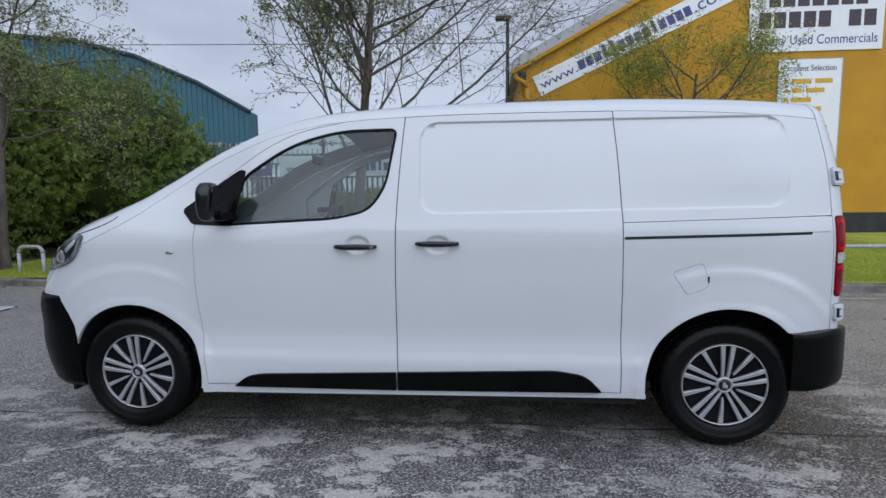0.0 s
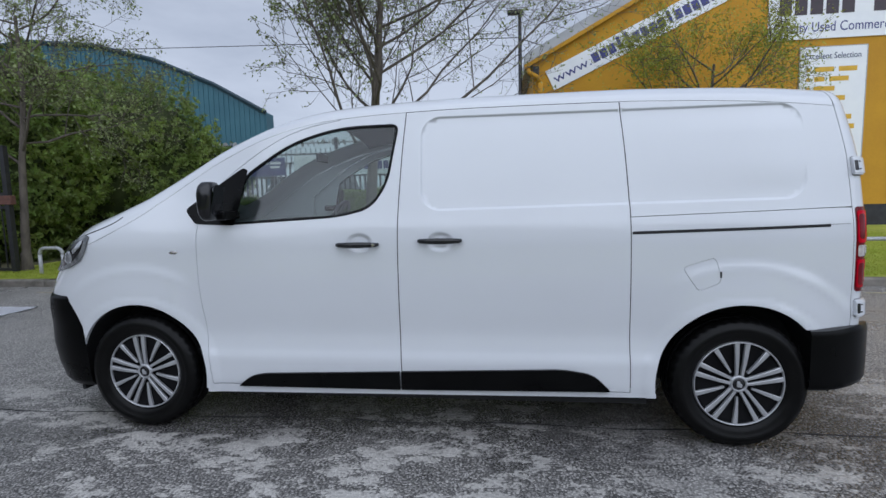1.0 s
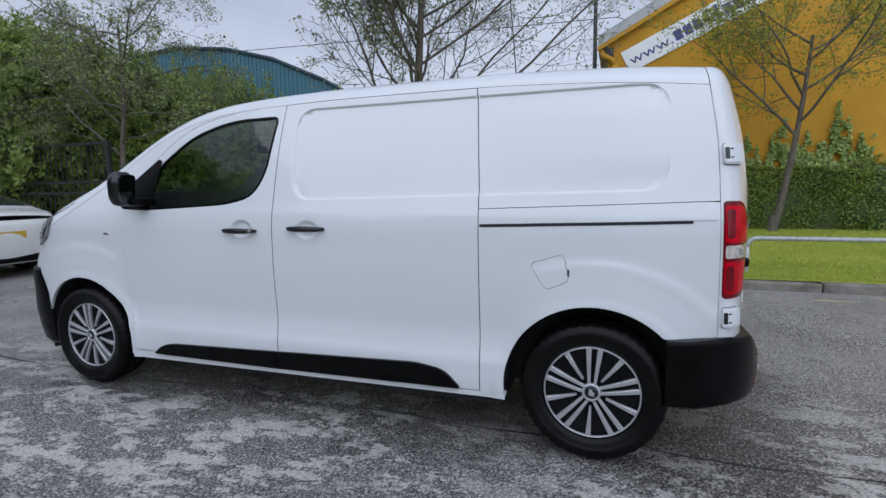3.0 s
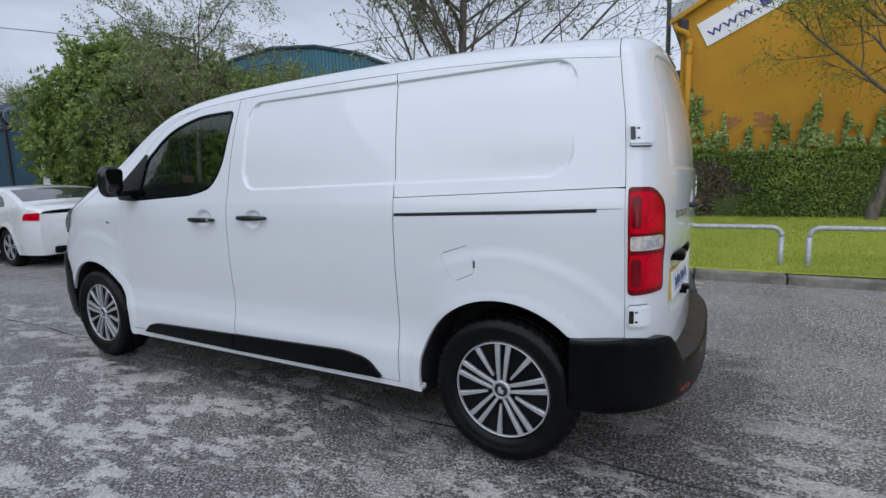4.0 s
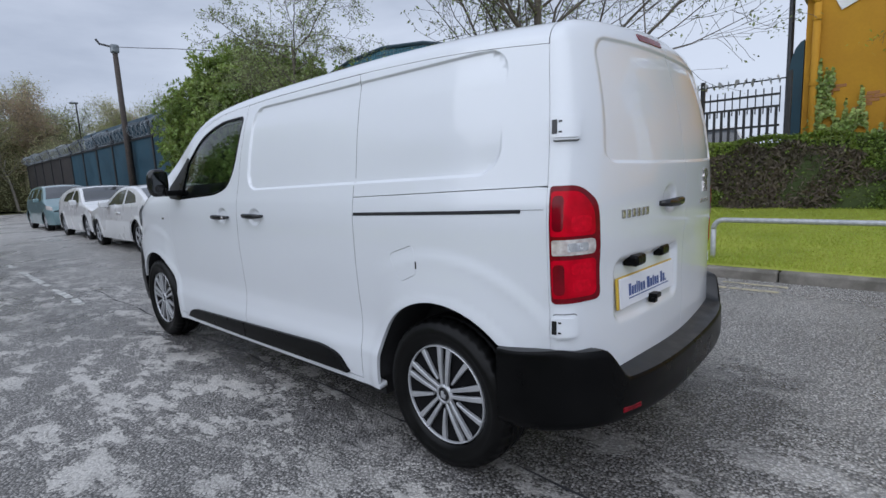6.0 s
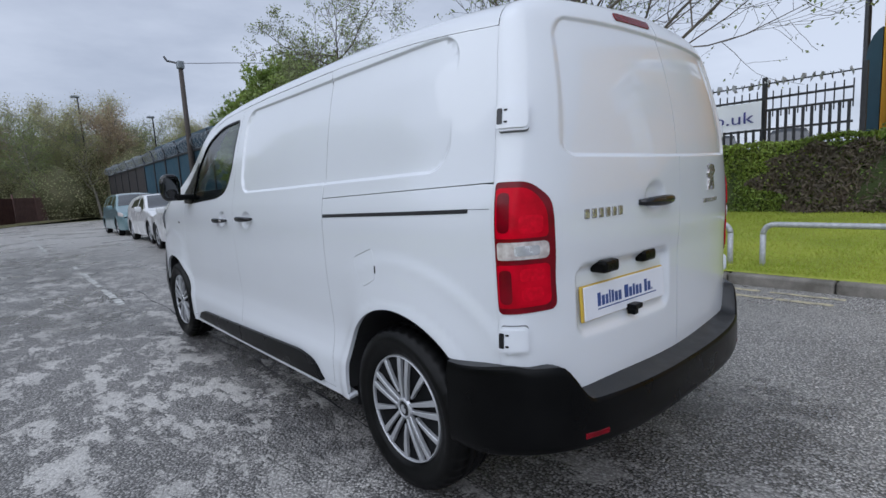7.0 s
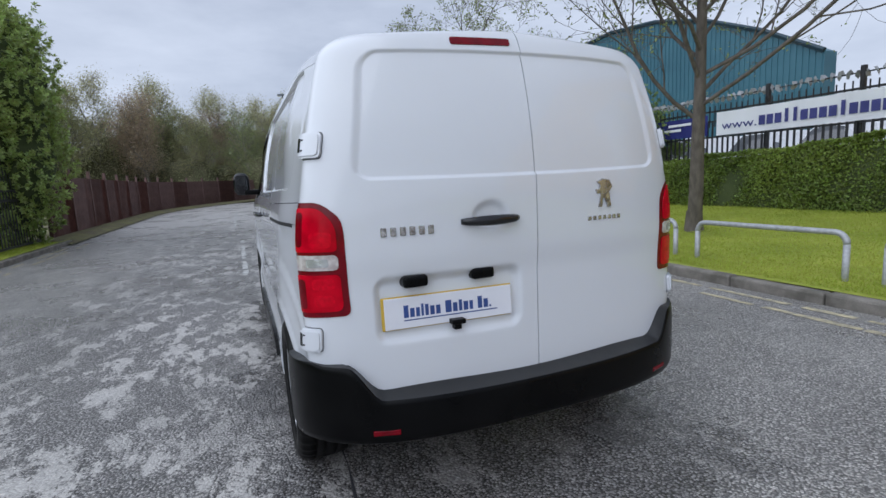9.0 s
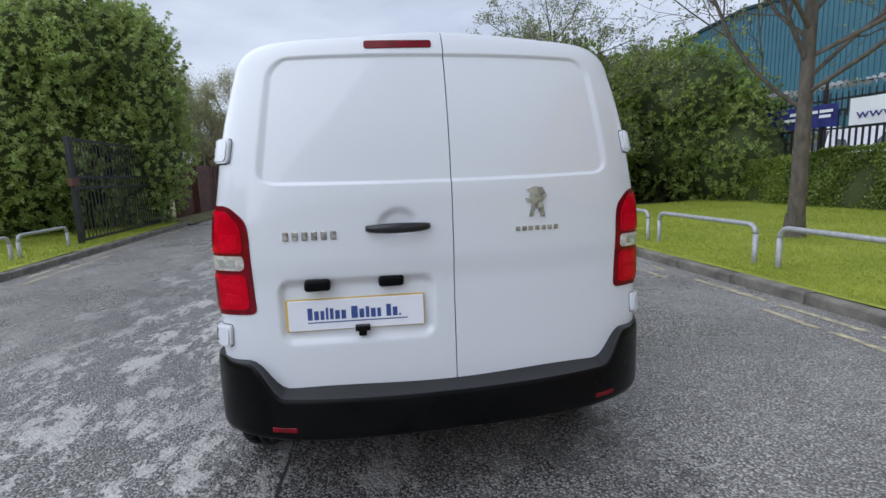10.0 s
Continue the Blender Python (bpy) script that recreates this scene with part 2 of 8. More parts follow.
M = {
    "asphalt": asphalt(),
    "grass": mat("grass_soil", (0.27, 0.325, 0.038), (0.38, 0.42, 0.055), 1.2, 0.9, bump=0.03, bump_scale=60, fine=0.35),
    "blade": mat("grass_blade", (0.33, 0.40, 0.045), (0.45, 0.50, 0.08), 0.8, 0.6, island=0.22, translucent=0.45),
    "earth": mat("far_ground", (0.10, 0.11, 0.04), (0.16, 0.15, 0.08), 0.3, 0.95, bump=0.05, bump_scale=5),
    "kerb": mat("kerb_concrete", (0.25, 0.23, 0.20), (0.13, 0.12, 0.10), 6, 0.85, bump=0.004, bump_scale=90, fine=0.25),
    "yellow_line": mat("worn_yellow_paint", (0.56, 0.49, 0.31), (0.27, 0.25, 0.20), 14, 0.8, bump=0.002, fine=0.3),
    "white_line": mat("worn_white_paint", (0.60, 0.60, 0.57), (0.28, 0.28, 0.27), 9, 0.8, bump=0.002, fine=0.3),
    "galv": mat("galvanised_steel", (0.46, 0.47, 0.48), (0.36, 0.37, 0.38), 25, 0.5, 0.62, metal=0.35, bump=0.0006, bump_scale=200),
    "yellow_wall": mat("yellow_painted_brick", (0.555, 0.285, 0.011), (0.495, 0.245, 0.010), 1.3, 0.75, bump=0.004, bump_scale=40, fine=0.08),
    "bare_brick": mat("bare_brick", (0.33, 0.14, 0.085), (0.46, 0.22, 0.06), 3.0, 0.85, bump=0.004, fine=0.25),
    "black_wall": mat("black_painted_plinth", (0.018, 0.018, 0.022), (0.035, 0.035, 0.04), 4, 0.7, bump=0.003),
    "roof_grey": mat("grey_roof_sheet", (0.45, 0.46, 0.48), (0.36, 0.37, 0.39), 2, 0.5, bump=0.002),
    "sign_white": mat("white_sign_board", (0.86, 0.87, 0.90), (0.82, 0.83, 0.87), 2.5, 0.45, bump=0.0008, bump_scale=20),
    "sign_blue": mat("blue_sign_ink", (0.055, 0.060, 0.24), (0.045, 0.05, 0.20), 6, 0.5),
    "sign_dark": mat("dark_sign_ink", (0.055, 0.035, 0.045), (0.04, 0.03, 0.04), 6, 0.5),
    "sign_navy": mat("navy_sign_ink", (0.03, 0.05, 0.13), (0.025, 0.04, 0.11), 6, 0.5),
    "sign_yellow": mat("yellow_sign_ink", (0.70, 0.42, 0.02), (0.62, 0.36, 0.02), 6, 0.5),
    "banner_blue": mat("blue_banner", (0.030, 0.035, 0.20), (0.025, 0.03, 0.16), 4, 0.5, bump=0.003, bump_scale=6),
    "fence_black": mat("black_powder_coat", (0.016, 0.017, 0.02), (0.028, 0.028, 0.03), 12, 0.45, bump=0.0008, bump_scale=80),
    "fence_brown": mat("brown_fence_panel", (0.12, 0.068, 0.060), (0.17, 0.098, 0.085), 3, 0.75, bump=0.003, bump_scale=30, fine=0.15),
    "teal": mat("teal_cladding", (0.030, 0.115, 0.155), (0.040, 0.135, 0.175), 0.5, 0.5, bump=0.002, bump_scale=4),
    "teal_edge": mat("teal_trim", (0.012, 0.035, 0.05), (0.018, 0.045, 0.06), 2, 0.5),
    "container": mat("blue_container_paint", (0.010, 0.042, 0.066), (0.015, 0.056, 0.084), 1.5, 0.5, 0.65, bump=0.002, bump_scale=20),
    "bark": mat("tree_bark", (0.155, 0.132, 0.11), (0.09, 0.077, 0.065), 14, 0.9, bump=0.012, bump_scale=45, fine=0.2, stretch=(1, 1, 0.35)),
    "twig": mat("twig_bark", (0.075, 0.06, 0.05), (0.045, 0.038, 0.034), 14, 0.85),
    "laurel": mat("laurel_leaf", (0.29, 0.38, 0.105), (0.43, 0.515, 0.16), 0.9, 0.30, island=0.36, translucent=0.34, spec=0.55),
    "dark_laurel": mat("dark_laurel_leaf", (0.16, 0.225, 0.055), (0.29, 0.37, 0.09), 0.9, 0.42, island=0.36, translucent=0.3, spec=0.4),
    "verge": mat("dull_verge_grass", (0.17, 0.165, 0.06), (0.12, 0.10, 0.06), 1.5, 0.9, bump=0.03, bump_scale=40, fine=0.3),
    "hedge": mat("hedge_leaf", (0.13, 0.19, 0.031), (0.235, 0.305, 0.046), 0.8, 0.5, island=0.5, translucent=0.25),
    "hedge_brown": mat("brown_hedge_twig", (0.13, 0.10, 0.072), (0.085, 0.07, 0.05), 3, 0.8, island=0.35),
    # dark colour that stands in for the shade deep among leaves
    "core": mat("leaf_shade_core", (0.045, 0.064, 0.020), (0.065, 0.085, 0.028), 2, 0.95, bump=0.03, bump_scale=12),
    # far shrubs and bark: distance haze put in as paler colours
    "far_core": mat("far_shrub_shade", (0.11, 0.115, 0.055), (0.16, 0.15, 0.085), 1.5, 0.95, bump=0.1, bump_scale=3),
    "hazed_bark": mat("hazed_bark", (0.30, 0.27, 0.23), (0.22, 0.20, 0.17), 2, 0.9),
    "bud": mat("young_leaf", (0.32, 0.37, 0.15), (0.21, 0.25, 0.10), 1.5, 0.55, island=0.35, translucent=0.3),
    "fresh": mat("fresh_spring_leaf", (0.27, 0.31, 0.045), (0.36, 0.38, 0.06), 1.2, 0.55, island=0.3, translucent=0.35),
    "ivy": mat("ivy_leaf", (0.20, 0.29, 0.06), (0.38, 0.45, 0.13), 1.5, 0.4, island=0.4, translucent=0.15),
    # far woods: leaf colours paled to paint the haze of distance
    "wood_green": mat("hazed_birch_leaf", (0.36, 0.37, 0.18), (0.45, 0.42, 0.24), 0.15, 0.7, island=0.14, translucent=0.45),
    "wood_brown": mat("hazed_brown_bud", (0.40, 0.31, 0.21), (0.47, 0.38, 0.26), 0.15, 0.7, island=0.14, translucent=0.4),
    "black": mat("black_plastic", (0.016, 0.017, 0.018), (0.022, 0.023, 0.025), 9, 0.42, 0.55, bump=0.0006, bump_scale=500),
    "wire": mat("razor_wire", (0.30, 0.33, 0.35), (0.2, 0.22, 0.24), 20, 0.5, metal=0.6),
}
# ---- building tools ----
def mesh_of(bm, name, material, smooth=False):
    me = bpy.data.meshes.new(name)
    bm.to_mesh(me)
    bm.free()
    for m in (material if isinstance(material, (list, tuple)) else [material]):
        me.materials.append(m)
    if smooth:
        me.shade_smooth()
    return me


def part(name, bm, material, parent=None, label="", smooth=False, m=None):
    """Links a bmesh (or a ready mesh) as one mesh object under a thing or a part."""
    me = bm if isinstance(bm, bpy.types.Mesh) else mesh_of(bm, name, material, smooth)
    ob = new(name, me)
    if m is not None:
        ob.matrix_basis = m
    if parent is not None:
        ob.parent = parent
    if label:
        ob["label"] = label
    return ob


def thing(name, label, category, m=None, group="", kind=""):
    ob = new(name)
    ob.empty_display_size = 0.1
    if m is not None:
        ob.matrix_basis = m
    return tagged(ob, label, category, group, kind)


def box(bm, x0, x1, y0, y1, z0, z1, bevel=0.0, seg=2, m=None):
    r = bmesh.ops.create_cube(bm, size=1.0)
    vs = r["verts"]
    for v in vs:
        v.co = Vector((x0 + (v.co.x + 0.5) * (x1 - x0), y0 + (v.co.y + 0.5) * (y1 - y0), z0 + (v.co.z + 0.5) * (z1 - z0)))
    if bevel:
        es = list({e for v in vs for e in v.link_edges})
        vs = bmesh.ops.bevel(bm, geom=es, offset=bevel, segments=seg, profile=0.5, affect="EDGES")["verts"]
    if m is not None:
        bmesh.ops.transform(bm, matrix=m, verts=list(set(vs)))
    return bm


def boxes(*dims, bevel=0.0):
    bm = bmesh.new()
    for d in dims:
        box(bm, *d, bevel=bevel)
    return bm


def tube(bm, points, radii, sides=8, cap=True):
    """A tapered tube along points."""
    pts = [Vector(p) for p in points]
    if not isinstance(radii, (list, tuple)):
        radii = [radii] * len(pts)
    rings, ref = [], None
    for i, p in enumerate(pts):
        d = (pts[min(i + 1, len(pts) - 1)] - pts[max(i - 1, 0)]).normalized()
        if ref is None:
            ref = d.orthogonal().normalized()
        ref = (ref - d * ref.dot(d)).normalized()
        w = d.cross(ref)
        rings.append([bm.verts.new(p + radii[i] * (math.cos(a) * ref + math.sin(a) * w)) for a in (2 * math.pi * k / sides for k in range(sides))])
    for a, b in zip(rings, rings[1:]):
        for k in range(sides):
            bm.faces.new((a[k], a[(k + 1) % sides], b[(k + 1) % sides], b[k]))
    if cap:
        bm.faces.new(rings[0][::-1])
        bm.faces.new(rings[-1])
    return bm


def lathe(bm, profile, steps=48, axis="y", m=None):
    """Turns (radius, along) pairs about an axis."""
    rings = []
    for r, h in profile:
        ring = []
        for k in range(steps):
            a = 2 * math.pi * k / steps
            p = Vector((r * math.cos(a), h, r * math.sin(a))) if axis == "y" else Vector((r * math.cos(a), r * math.sin(a), h))
            ring.append(bm.verts.new(m @ p if m is not None else p))
        rings.append(ring)
    for a, b in zip(rings, rings[1:]):
        for k in range(steps):
            bm.faces.new((a[k], a[(k + 1) % steps], b[(k + 1) % steps], b[k]))
    return bm


def raw_mesh(name, verts, faces_quads, material):
    """A mesh of quads from arrays."""
    me = bpy.data.meshes.new(name)
    nv, nf = len(verts), len(faces_quads)
    me.vertices.add(nv)
    me.vertices.foreach_set("co", np.asarray(verts, dtype=np.float32).ravel())
    me.loops.add(nf * 4)
    me.loops.foreach_set("vertex_index", np.asarray(faces_quads, dtype=np.int32).ravel())
    me.polygons.add(nf)
    me.polygons.foreach_set("loop_start", np.arange(0, nf * 4, 4, dtype=np.int32))
    me.materials.append(material)
    me.update(calc_edges=True)
    return me


def leaves(name, pts, normals, length, width, material, seed=0, droop=0.2, jitter=0.8, outward=0.0):
    """A leaf (one folded quad) at each point, turned roughly to its normal."""
    rng = np.random.default_rng(seed)
    pts, normals = np.asarray(pts, float), np.asarray(normals, float)
    n = len(pts)
    nn = normals + jitter * rng.normal(size=(n, 3))
    nn /= np.linalg.norm(nn, axis=1, keepdims=True) + 1e-9
    d = rng.normal(size=(n, 3)) + np.array([0, 0, -droop * 2])
    if outward:
        d = rng.normal(size=(n, 3)) * 0.55 + outward * normals + np.array([0, 0, 0.45])
        nn = rng.normal(size=(n, 3)) * 0.5 + np.array([0, 0, 0.8]) + 0.4 * normals
    d -= nn * (d * nn).sum(1, keepdims=True) / (nn * nn).sum(1, keepdims=True)
    nn /= np.linalg.norm(nn, axis=1, keepdims=True) + 1e-9
    d /= np.linalg.norm(d, axis=1, keepdims=True) + 1e-9
    s = np.cross(nn, d)
    ln = (length * rng.uniform(0.6, 1.25, n))[:, None]
    wd = (width * rng.uniform(0.6, 1.25, n))[:, None]
    base = pts - 0.5 * ln * d
    mid = pts + 0.12 * ln * nn
    verts = np.stack([base, mid + 0.5 * wd * s, pts + 0.5 * ln * d - 0.05 * ln * nn, mid - 0.5 * wd * s], 1).reshape(-1, 3)
    return raw_mesh(name, verts, np.arange(n * 4).reshape(-1, 4), material)


def fbm(p, scale, seed=0.0):
    return noise.fractal(Vector(p) * scale + Vector((seed, seed * 1.7, -seed)), 0.8, 2.1, 4)


def line_text(body, height, material, name="lettering"):
    """A word as flat raised letters, lying in x-z, facing -y, from x = 0."""
    cu = bpy.data.curves.new(name, "FONT")
    cu.body, cu.size, cu.extrude, cu.resolution_u = body, height / 0.72, 0.002, 3
    tmp = bpy.data.objects.new(name, cu)
    scene.collection.objects.link(tmp)
    me = bpy.data.meshes.new_from_object(tmp.evaluated_get(bpy.context.evaluated_depsgraph_get()))
    bpy.data.objects.remove(tmp)
    me.transform(Matrix.Rotation(radians(90), 4, "X"))
    me.materials.clear()
    me.materials.append(material)
    return me


def fit_text(body, x0, x1, height, material, y, z, parent, name="lettering", label="", m=None):
    """Letters stretched to lie from x0 to x1 on the line z."""
    me = line_text(body, height, material, name)
    xs = [v.co.x for v in me.vertices]
    k = (x1 - x0) / (max(xs) - min(xs))
    me.transform(Matrix.Translation((x0 - min(xs) * k, y, z)) @ Matrix.Diagonal((k, 1, 1, 1)))
    if m is not None:
        me.transform(m)
    return part(name, me, material, parent, label)


def letter_bars(word, x0, x1, height, y, z, material, parent, depth=0.004, name="bar", m=None, label=""):
    """Plain blocks in place of a name: one for each character, as tall as that character would be."""
    n = len(word)
    step = (x1 - x0) / n
    obs = []
    for i, ch in enumerate(word):
        if ch == " ":
            continue
        h = height if (ch.isupper() or ch in "ltdkbfh") else height * 0.74
        if ch == ".":
            h = height * 0.2
        bm = bmesh.new()
        w = step * (0.40 if ch in "l.t" else 0.80)
        xa = x0 + i * step + (step - w) / 2
        box(bm, xa, xa + w, y - depth, y, z, z + h)
        if m is not None:
            bmesh.ops.transform(bm, matrix=m, verts=bm.verts)
        obs.append(part(name, bm, material, parent, label))
    return obs

# ---- ground, road, kerbs ----
GRASS_FRONT, GRASS_BACK = 0.11, 0.26


def lawn_z(y):
    """The lawn rises gently from the kerb to the hedge."""
    t = max(0.0, min(1.0, (abs(y) - 4.8) / 6.5))
    return GRASS_FRONT + (GRASS_BACK - GRASS_FRONT) * t


def sheet(xs, ys, zf, bm=None):
    bm = bm or bmesh.new()
    grid = [[bm.verts.new((x, y, zf(x, y))) for y in ys] for x in xs]
    for i in range(len(xs) - 1):
        for j in range(len(ys) - 1):
            bm.faces.new((grid[i][j], grid[i + 1][j], grid[i + 1][j + 1], grid[i][j + 1]))
    return bm


ground = part("ground", sheet([-900, -120, -45, 0, 45, 120, 900], [-900, -120, -30, 0, 30, 120, 900], lambda x, y: -0.06), M["earth"])
tagged(ground, "rough dull green ground reaching the horizon", "ground", kind="structure")


def road_left(x):
    return -4.35 if x > -24 else -4.35 + 0.020 * (x + 24) ** 2


def road_right(x):
    return 4.62 if x > -26 else 4.62 + 0.05 * (x + 26) ** 2


bm = bmesh.new()
xs = [60 - 2.0 * i for i in range(50)]
rows = []
for x in xs:
    a, b = road_left(x), road_right(x)
    rows.append([bm.verts.new((x, a + (b - a) * k / 12, 0.0 + 0.25 * max(0, (-x - 20) / 20) ** 2 * 0.2)) for k in range(13)])
for r0, r1 in zip(rows, rows[1:]):
    for k in range(12):
        bm.faces.new((r0[k], r0[k + 1], r1[k + 1], r1[k]))
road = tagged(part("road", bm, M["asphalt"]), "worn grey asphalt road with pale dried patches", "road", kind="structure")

lawn_right = part("lawn", sheet([-7.2 + 1.0 * i for i in range(40)], [4.75 + 0.5 * i for i in range(24)], lambda x, y: lawn_z(y) + 0.012 * fbm((x, y, 0), 0.9)), M["grass"], smooth=True)
tagged(lawn_right, "mown green grass verge behind the kerb", "lawn", kind="structure")
lawn_left = part("lawn", sheet([-11 + 1.0 * i for i in range(40)], [-14.5 + 0.5 * i for i in range(21)], lambda x, y: lawn_z(y) + 0.012 * fbm((x, y, 3), 0.9)), M["grass"], smooth=True)
tagged(lawn_left, "mown green grass verge across the road", "lawn", kind="structure")
verge = part("verge", sheet([-60 + 2.0 * i for i in range(26)], [0, 0.4, 0.8, 1.2, 2.4, 8], lambda x, y: 0.0), M["verge"])
for v in verge.data.vertices:
    x, y = v.co.x, v.co.y
    v.co.y = road_left(x) + 0.1 - y
    v.co.z = (0.03 if y < 0.1 else 0.14) + 0.25 * max(0, (-x - 20) / 20) ** 2 * 0.2
tagged(verge, "rough grass strip at the foot of the fence", "verge", kind="structure")
yard = part("yard", sheet([-60, -40, -20, -7.1], [4.72, 9, 20, 40], lambda x, y: 0.1), M["earth"])
tagged(yard, "bare ground behind the parked cars", "yard", kind="structure")


def kerb_line(name, x0, x1, y0, side):
    holder = tagged(new(name), "row of weathered concrete kerb stones", "kerb", kind="structure")
    bm = bmesh.new()
    box(bm, -0.455, 0.455, 0, 0.14, -0.05, 0.108, bevel=0.022)
    me = mesh_of(bm, "kerb_stone", M["kerb"])
    x, k = x0, 0
    while x < x1:
        ob = new("kerb_stone", me)
        dz = 0.006 * math.sin(k * 2.3)
        ob.matrix_basis = pose(x + 0.4575, y0 if side > 0 else y0 - 0.14, dz, 0, 0, 0.25 * math.sin(k * 1.7))
        ob.parent = holder
        x, k = x + 0.922, k + 1
    return holder


kerb_line("kerb_north", -7.2, 22, 4.62, 1)
kerb_line("kerb_south", -10.5, 12, -4.35, -1)


def strip(name, material, x0, x1, y0, width, label, seed, gap=0.0):
    """Worn road paint: a ragged strip broken by wear."""
    rng = random.Random(seed)
    bm = bmesh.new()
    x = x0
    while x < x1:
        ln = rng.uniform(0.25, 0.9)
        if rng.random() > gap:
            n = max(2, int(ln / 0.12))
            lo = [bm.verts.new((x + ln * i / n, y0 + rng.uniform(0, 0.02), 0.004)) for i in range(n + 1)]
            hi = [bm.verts.new((x + ln * i / n, y0 + width - rng.uniform(0, 0.025), 0.004)) for i in range(n + 1)]
            for i in range(n):
                bm.faces.new((lo[i], lo[i + 1], hi[i + 1], hi[i]))
        x += ln + rng.uniform(0.0, 0.12)
    return tagged(part(name, bm, material), label, "road marking", kind="structure")


strip("road_marking", M["yellow_line"], -5, 20, 4.10, 0.09, "worn broken yellow line beside the kerb", 1, 0.28)
strip("road_marking", M["yellow_line"], -5, 20, 4.36, 0.09, "second worn broken yellow line beside the kerb", 2, 0.28)
strip("road_marking", M["yellow_line"], -10, 10, -3.95, 0.09, "worn yellow line across the road", 3, 0.3)
strip("road_marking", M["yellow_line"], -10, 10, -4.20, 0.09, "second worn yellow line across the road", 4, 0.3)
strip("road_marking", M["white_line"], -7.5, -2.2, -0.16, 0.10, "worn white dash on the centre of the road", 5, 0.05)
strip("road_marking", M["white_line"], -23, -12, -0.35, 0.10, "worn white dash further along the road", 6, 0.05)


# tar joints where the asphalt was laid in lanes
def joint(name, pts, w, label):
    bm = bmesh.new()
    prev = None
    for i, (x, y) in enumerate(pts):
        k = w * (0.7 + 0.5 * math.sin(i * 1.9))
        d = Vector((pts[min(i + 1, len(pts) - 1)][0] - pts[max(i - 1, 0)][0], pts[min(i + 1, len(pts) - 1)][1] - pts[max(i - 1, 0)][1], 0)).normalized()
        s = Vector((-d.y, d.x, 0)) * k
        pair = (bm.verts.new(Vector((x, y, 0.003)) + s), bm.verts.new(Vector((x, y, 0.003)) - s))
        if prev:
            bm.faces.new((prev[0], pair[0], pair[1], prev[1]))
        prev = pair
    return tagged(part(name, bm, M["black_wall"]), label, "road joint", kind="structure")


joint("road_joint", [(-3 + 0.25 * i, 0.20 + 0.018 * math.sin(i * 1.3) + 0.004 * i * 0.3) for i in range(50)], 0.007, "dark open joint along the middle of the road")

# ---- hooped steel barriers ----
def hoop_rail(x0, x1, y, h=0.58, zb=0.1):
    t = thing("hoop_barrier", "low galvanised steel hoop barrier set in the grass", "barrier", pose(x0, y, zb), "hoop barriers along the kerb")
    ln, r, R = x1 - x0, 0.030, 0.11
    bm = bmesh.new()
    pts = [(0, 0, h - zb - R)]
    pts += [(R - R * math.cos(a), 0, h - zb - R + R * math.sin(a)) for a in (radians(15 * i) for i in range(1, 7))]
    pts += [(ln - R + R * math.sin(a), 0, h - zb - R + R * math.cos(a)) for a in (radians(15 * i) for i in range(0, 7))]
    tube(bm, pts, r, 14)
    part("rail", bm, M["galv"], t, smooth=True)
    for x in (0, ln):
        bm = bmesh.new()
        tube(bm, [(x, 0, -0.15), (x, 0, h - zb - R + 0.002)], r, 14)
        part("leg", bm, M["galv"], t, smooth=True)
    return t


for a, b in ((-3.35, -1.42), (-1.12, 0.76), (1.10, 2.77), (3.10, 4.76), (5.03, 6.70), (7.02, 8.70), (9.02, 10.7), (-6.0, -5.55), (-5.25, -3.65)):
    hoop_rail(a, b, 5.22)
for a, b in ((-3.30, -1.6), (-4.98, -3.52), (-1.3, 0.4)):
    hoop_rail(a - 0.1, b - 0.1, -5.05, 0.50)

# ---- hedges and bushes ----
def clump_points(n, lobes, rng, depth=0.35):
    """Points and normals scattered in the skin of a group of ellipsoids, keeping only those outside the others."""
    out_p, out_n = [], []
    area = np.array([(rx * ry + rx * rz + ry * rz) for (_, _, _, rx, ry, rz) in lobes])
    counts = (n * area / area.sum()).astype(int)
    for (cx, cy, cz, rx, ry, rz), k in zip(lobes, counts):
        d = rng.normal(size=(k, 3))
        d /= np.linalg.norm(d, axis=1, keepdims=True)
        f = 1 - depth * rng.random(k) ** 2.0
        bumpy = 1 + 0.10 * np.sin(d[:, 0] * 9 + cx) * np.sin(d[:, 1] * 8 + cy) + 0.09 * np.sin(d[:, 2] * 11 + cz * 3) * np.sin(d[:, 0] * 7)
        p = d * (f * bumpy)[:, None] * np.array([rx, ry, rz]) + np.array([cx, cy, cz])
        keep = np.ones(k, bool)
        for (ax, ay, az, qx, qy, qz) in lobes:
            if (ax, ay, az) != (cx, cy, cz):
                keep &= (((p - (ax, ay, az)) / (qx, qy, qz)) ** 2).sum(1) > 0.72
        keep &= p[:, 2] > 0.12
        nr = d / np.array([rx, ry, rz])
        out_p.append(p[keep])
        out_n.append((nr / np.linalg.norm(nr, axis=1, keepdims=True))[keep])
    return np.concatenate(out_p), np.concatenate(out_n)


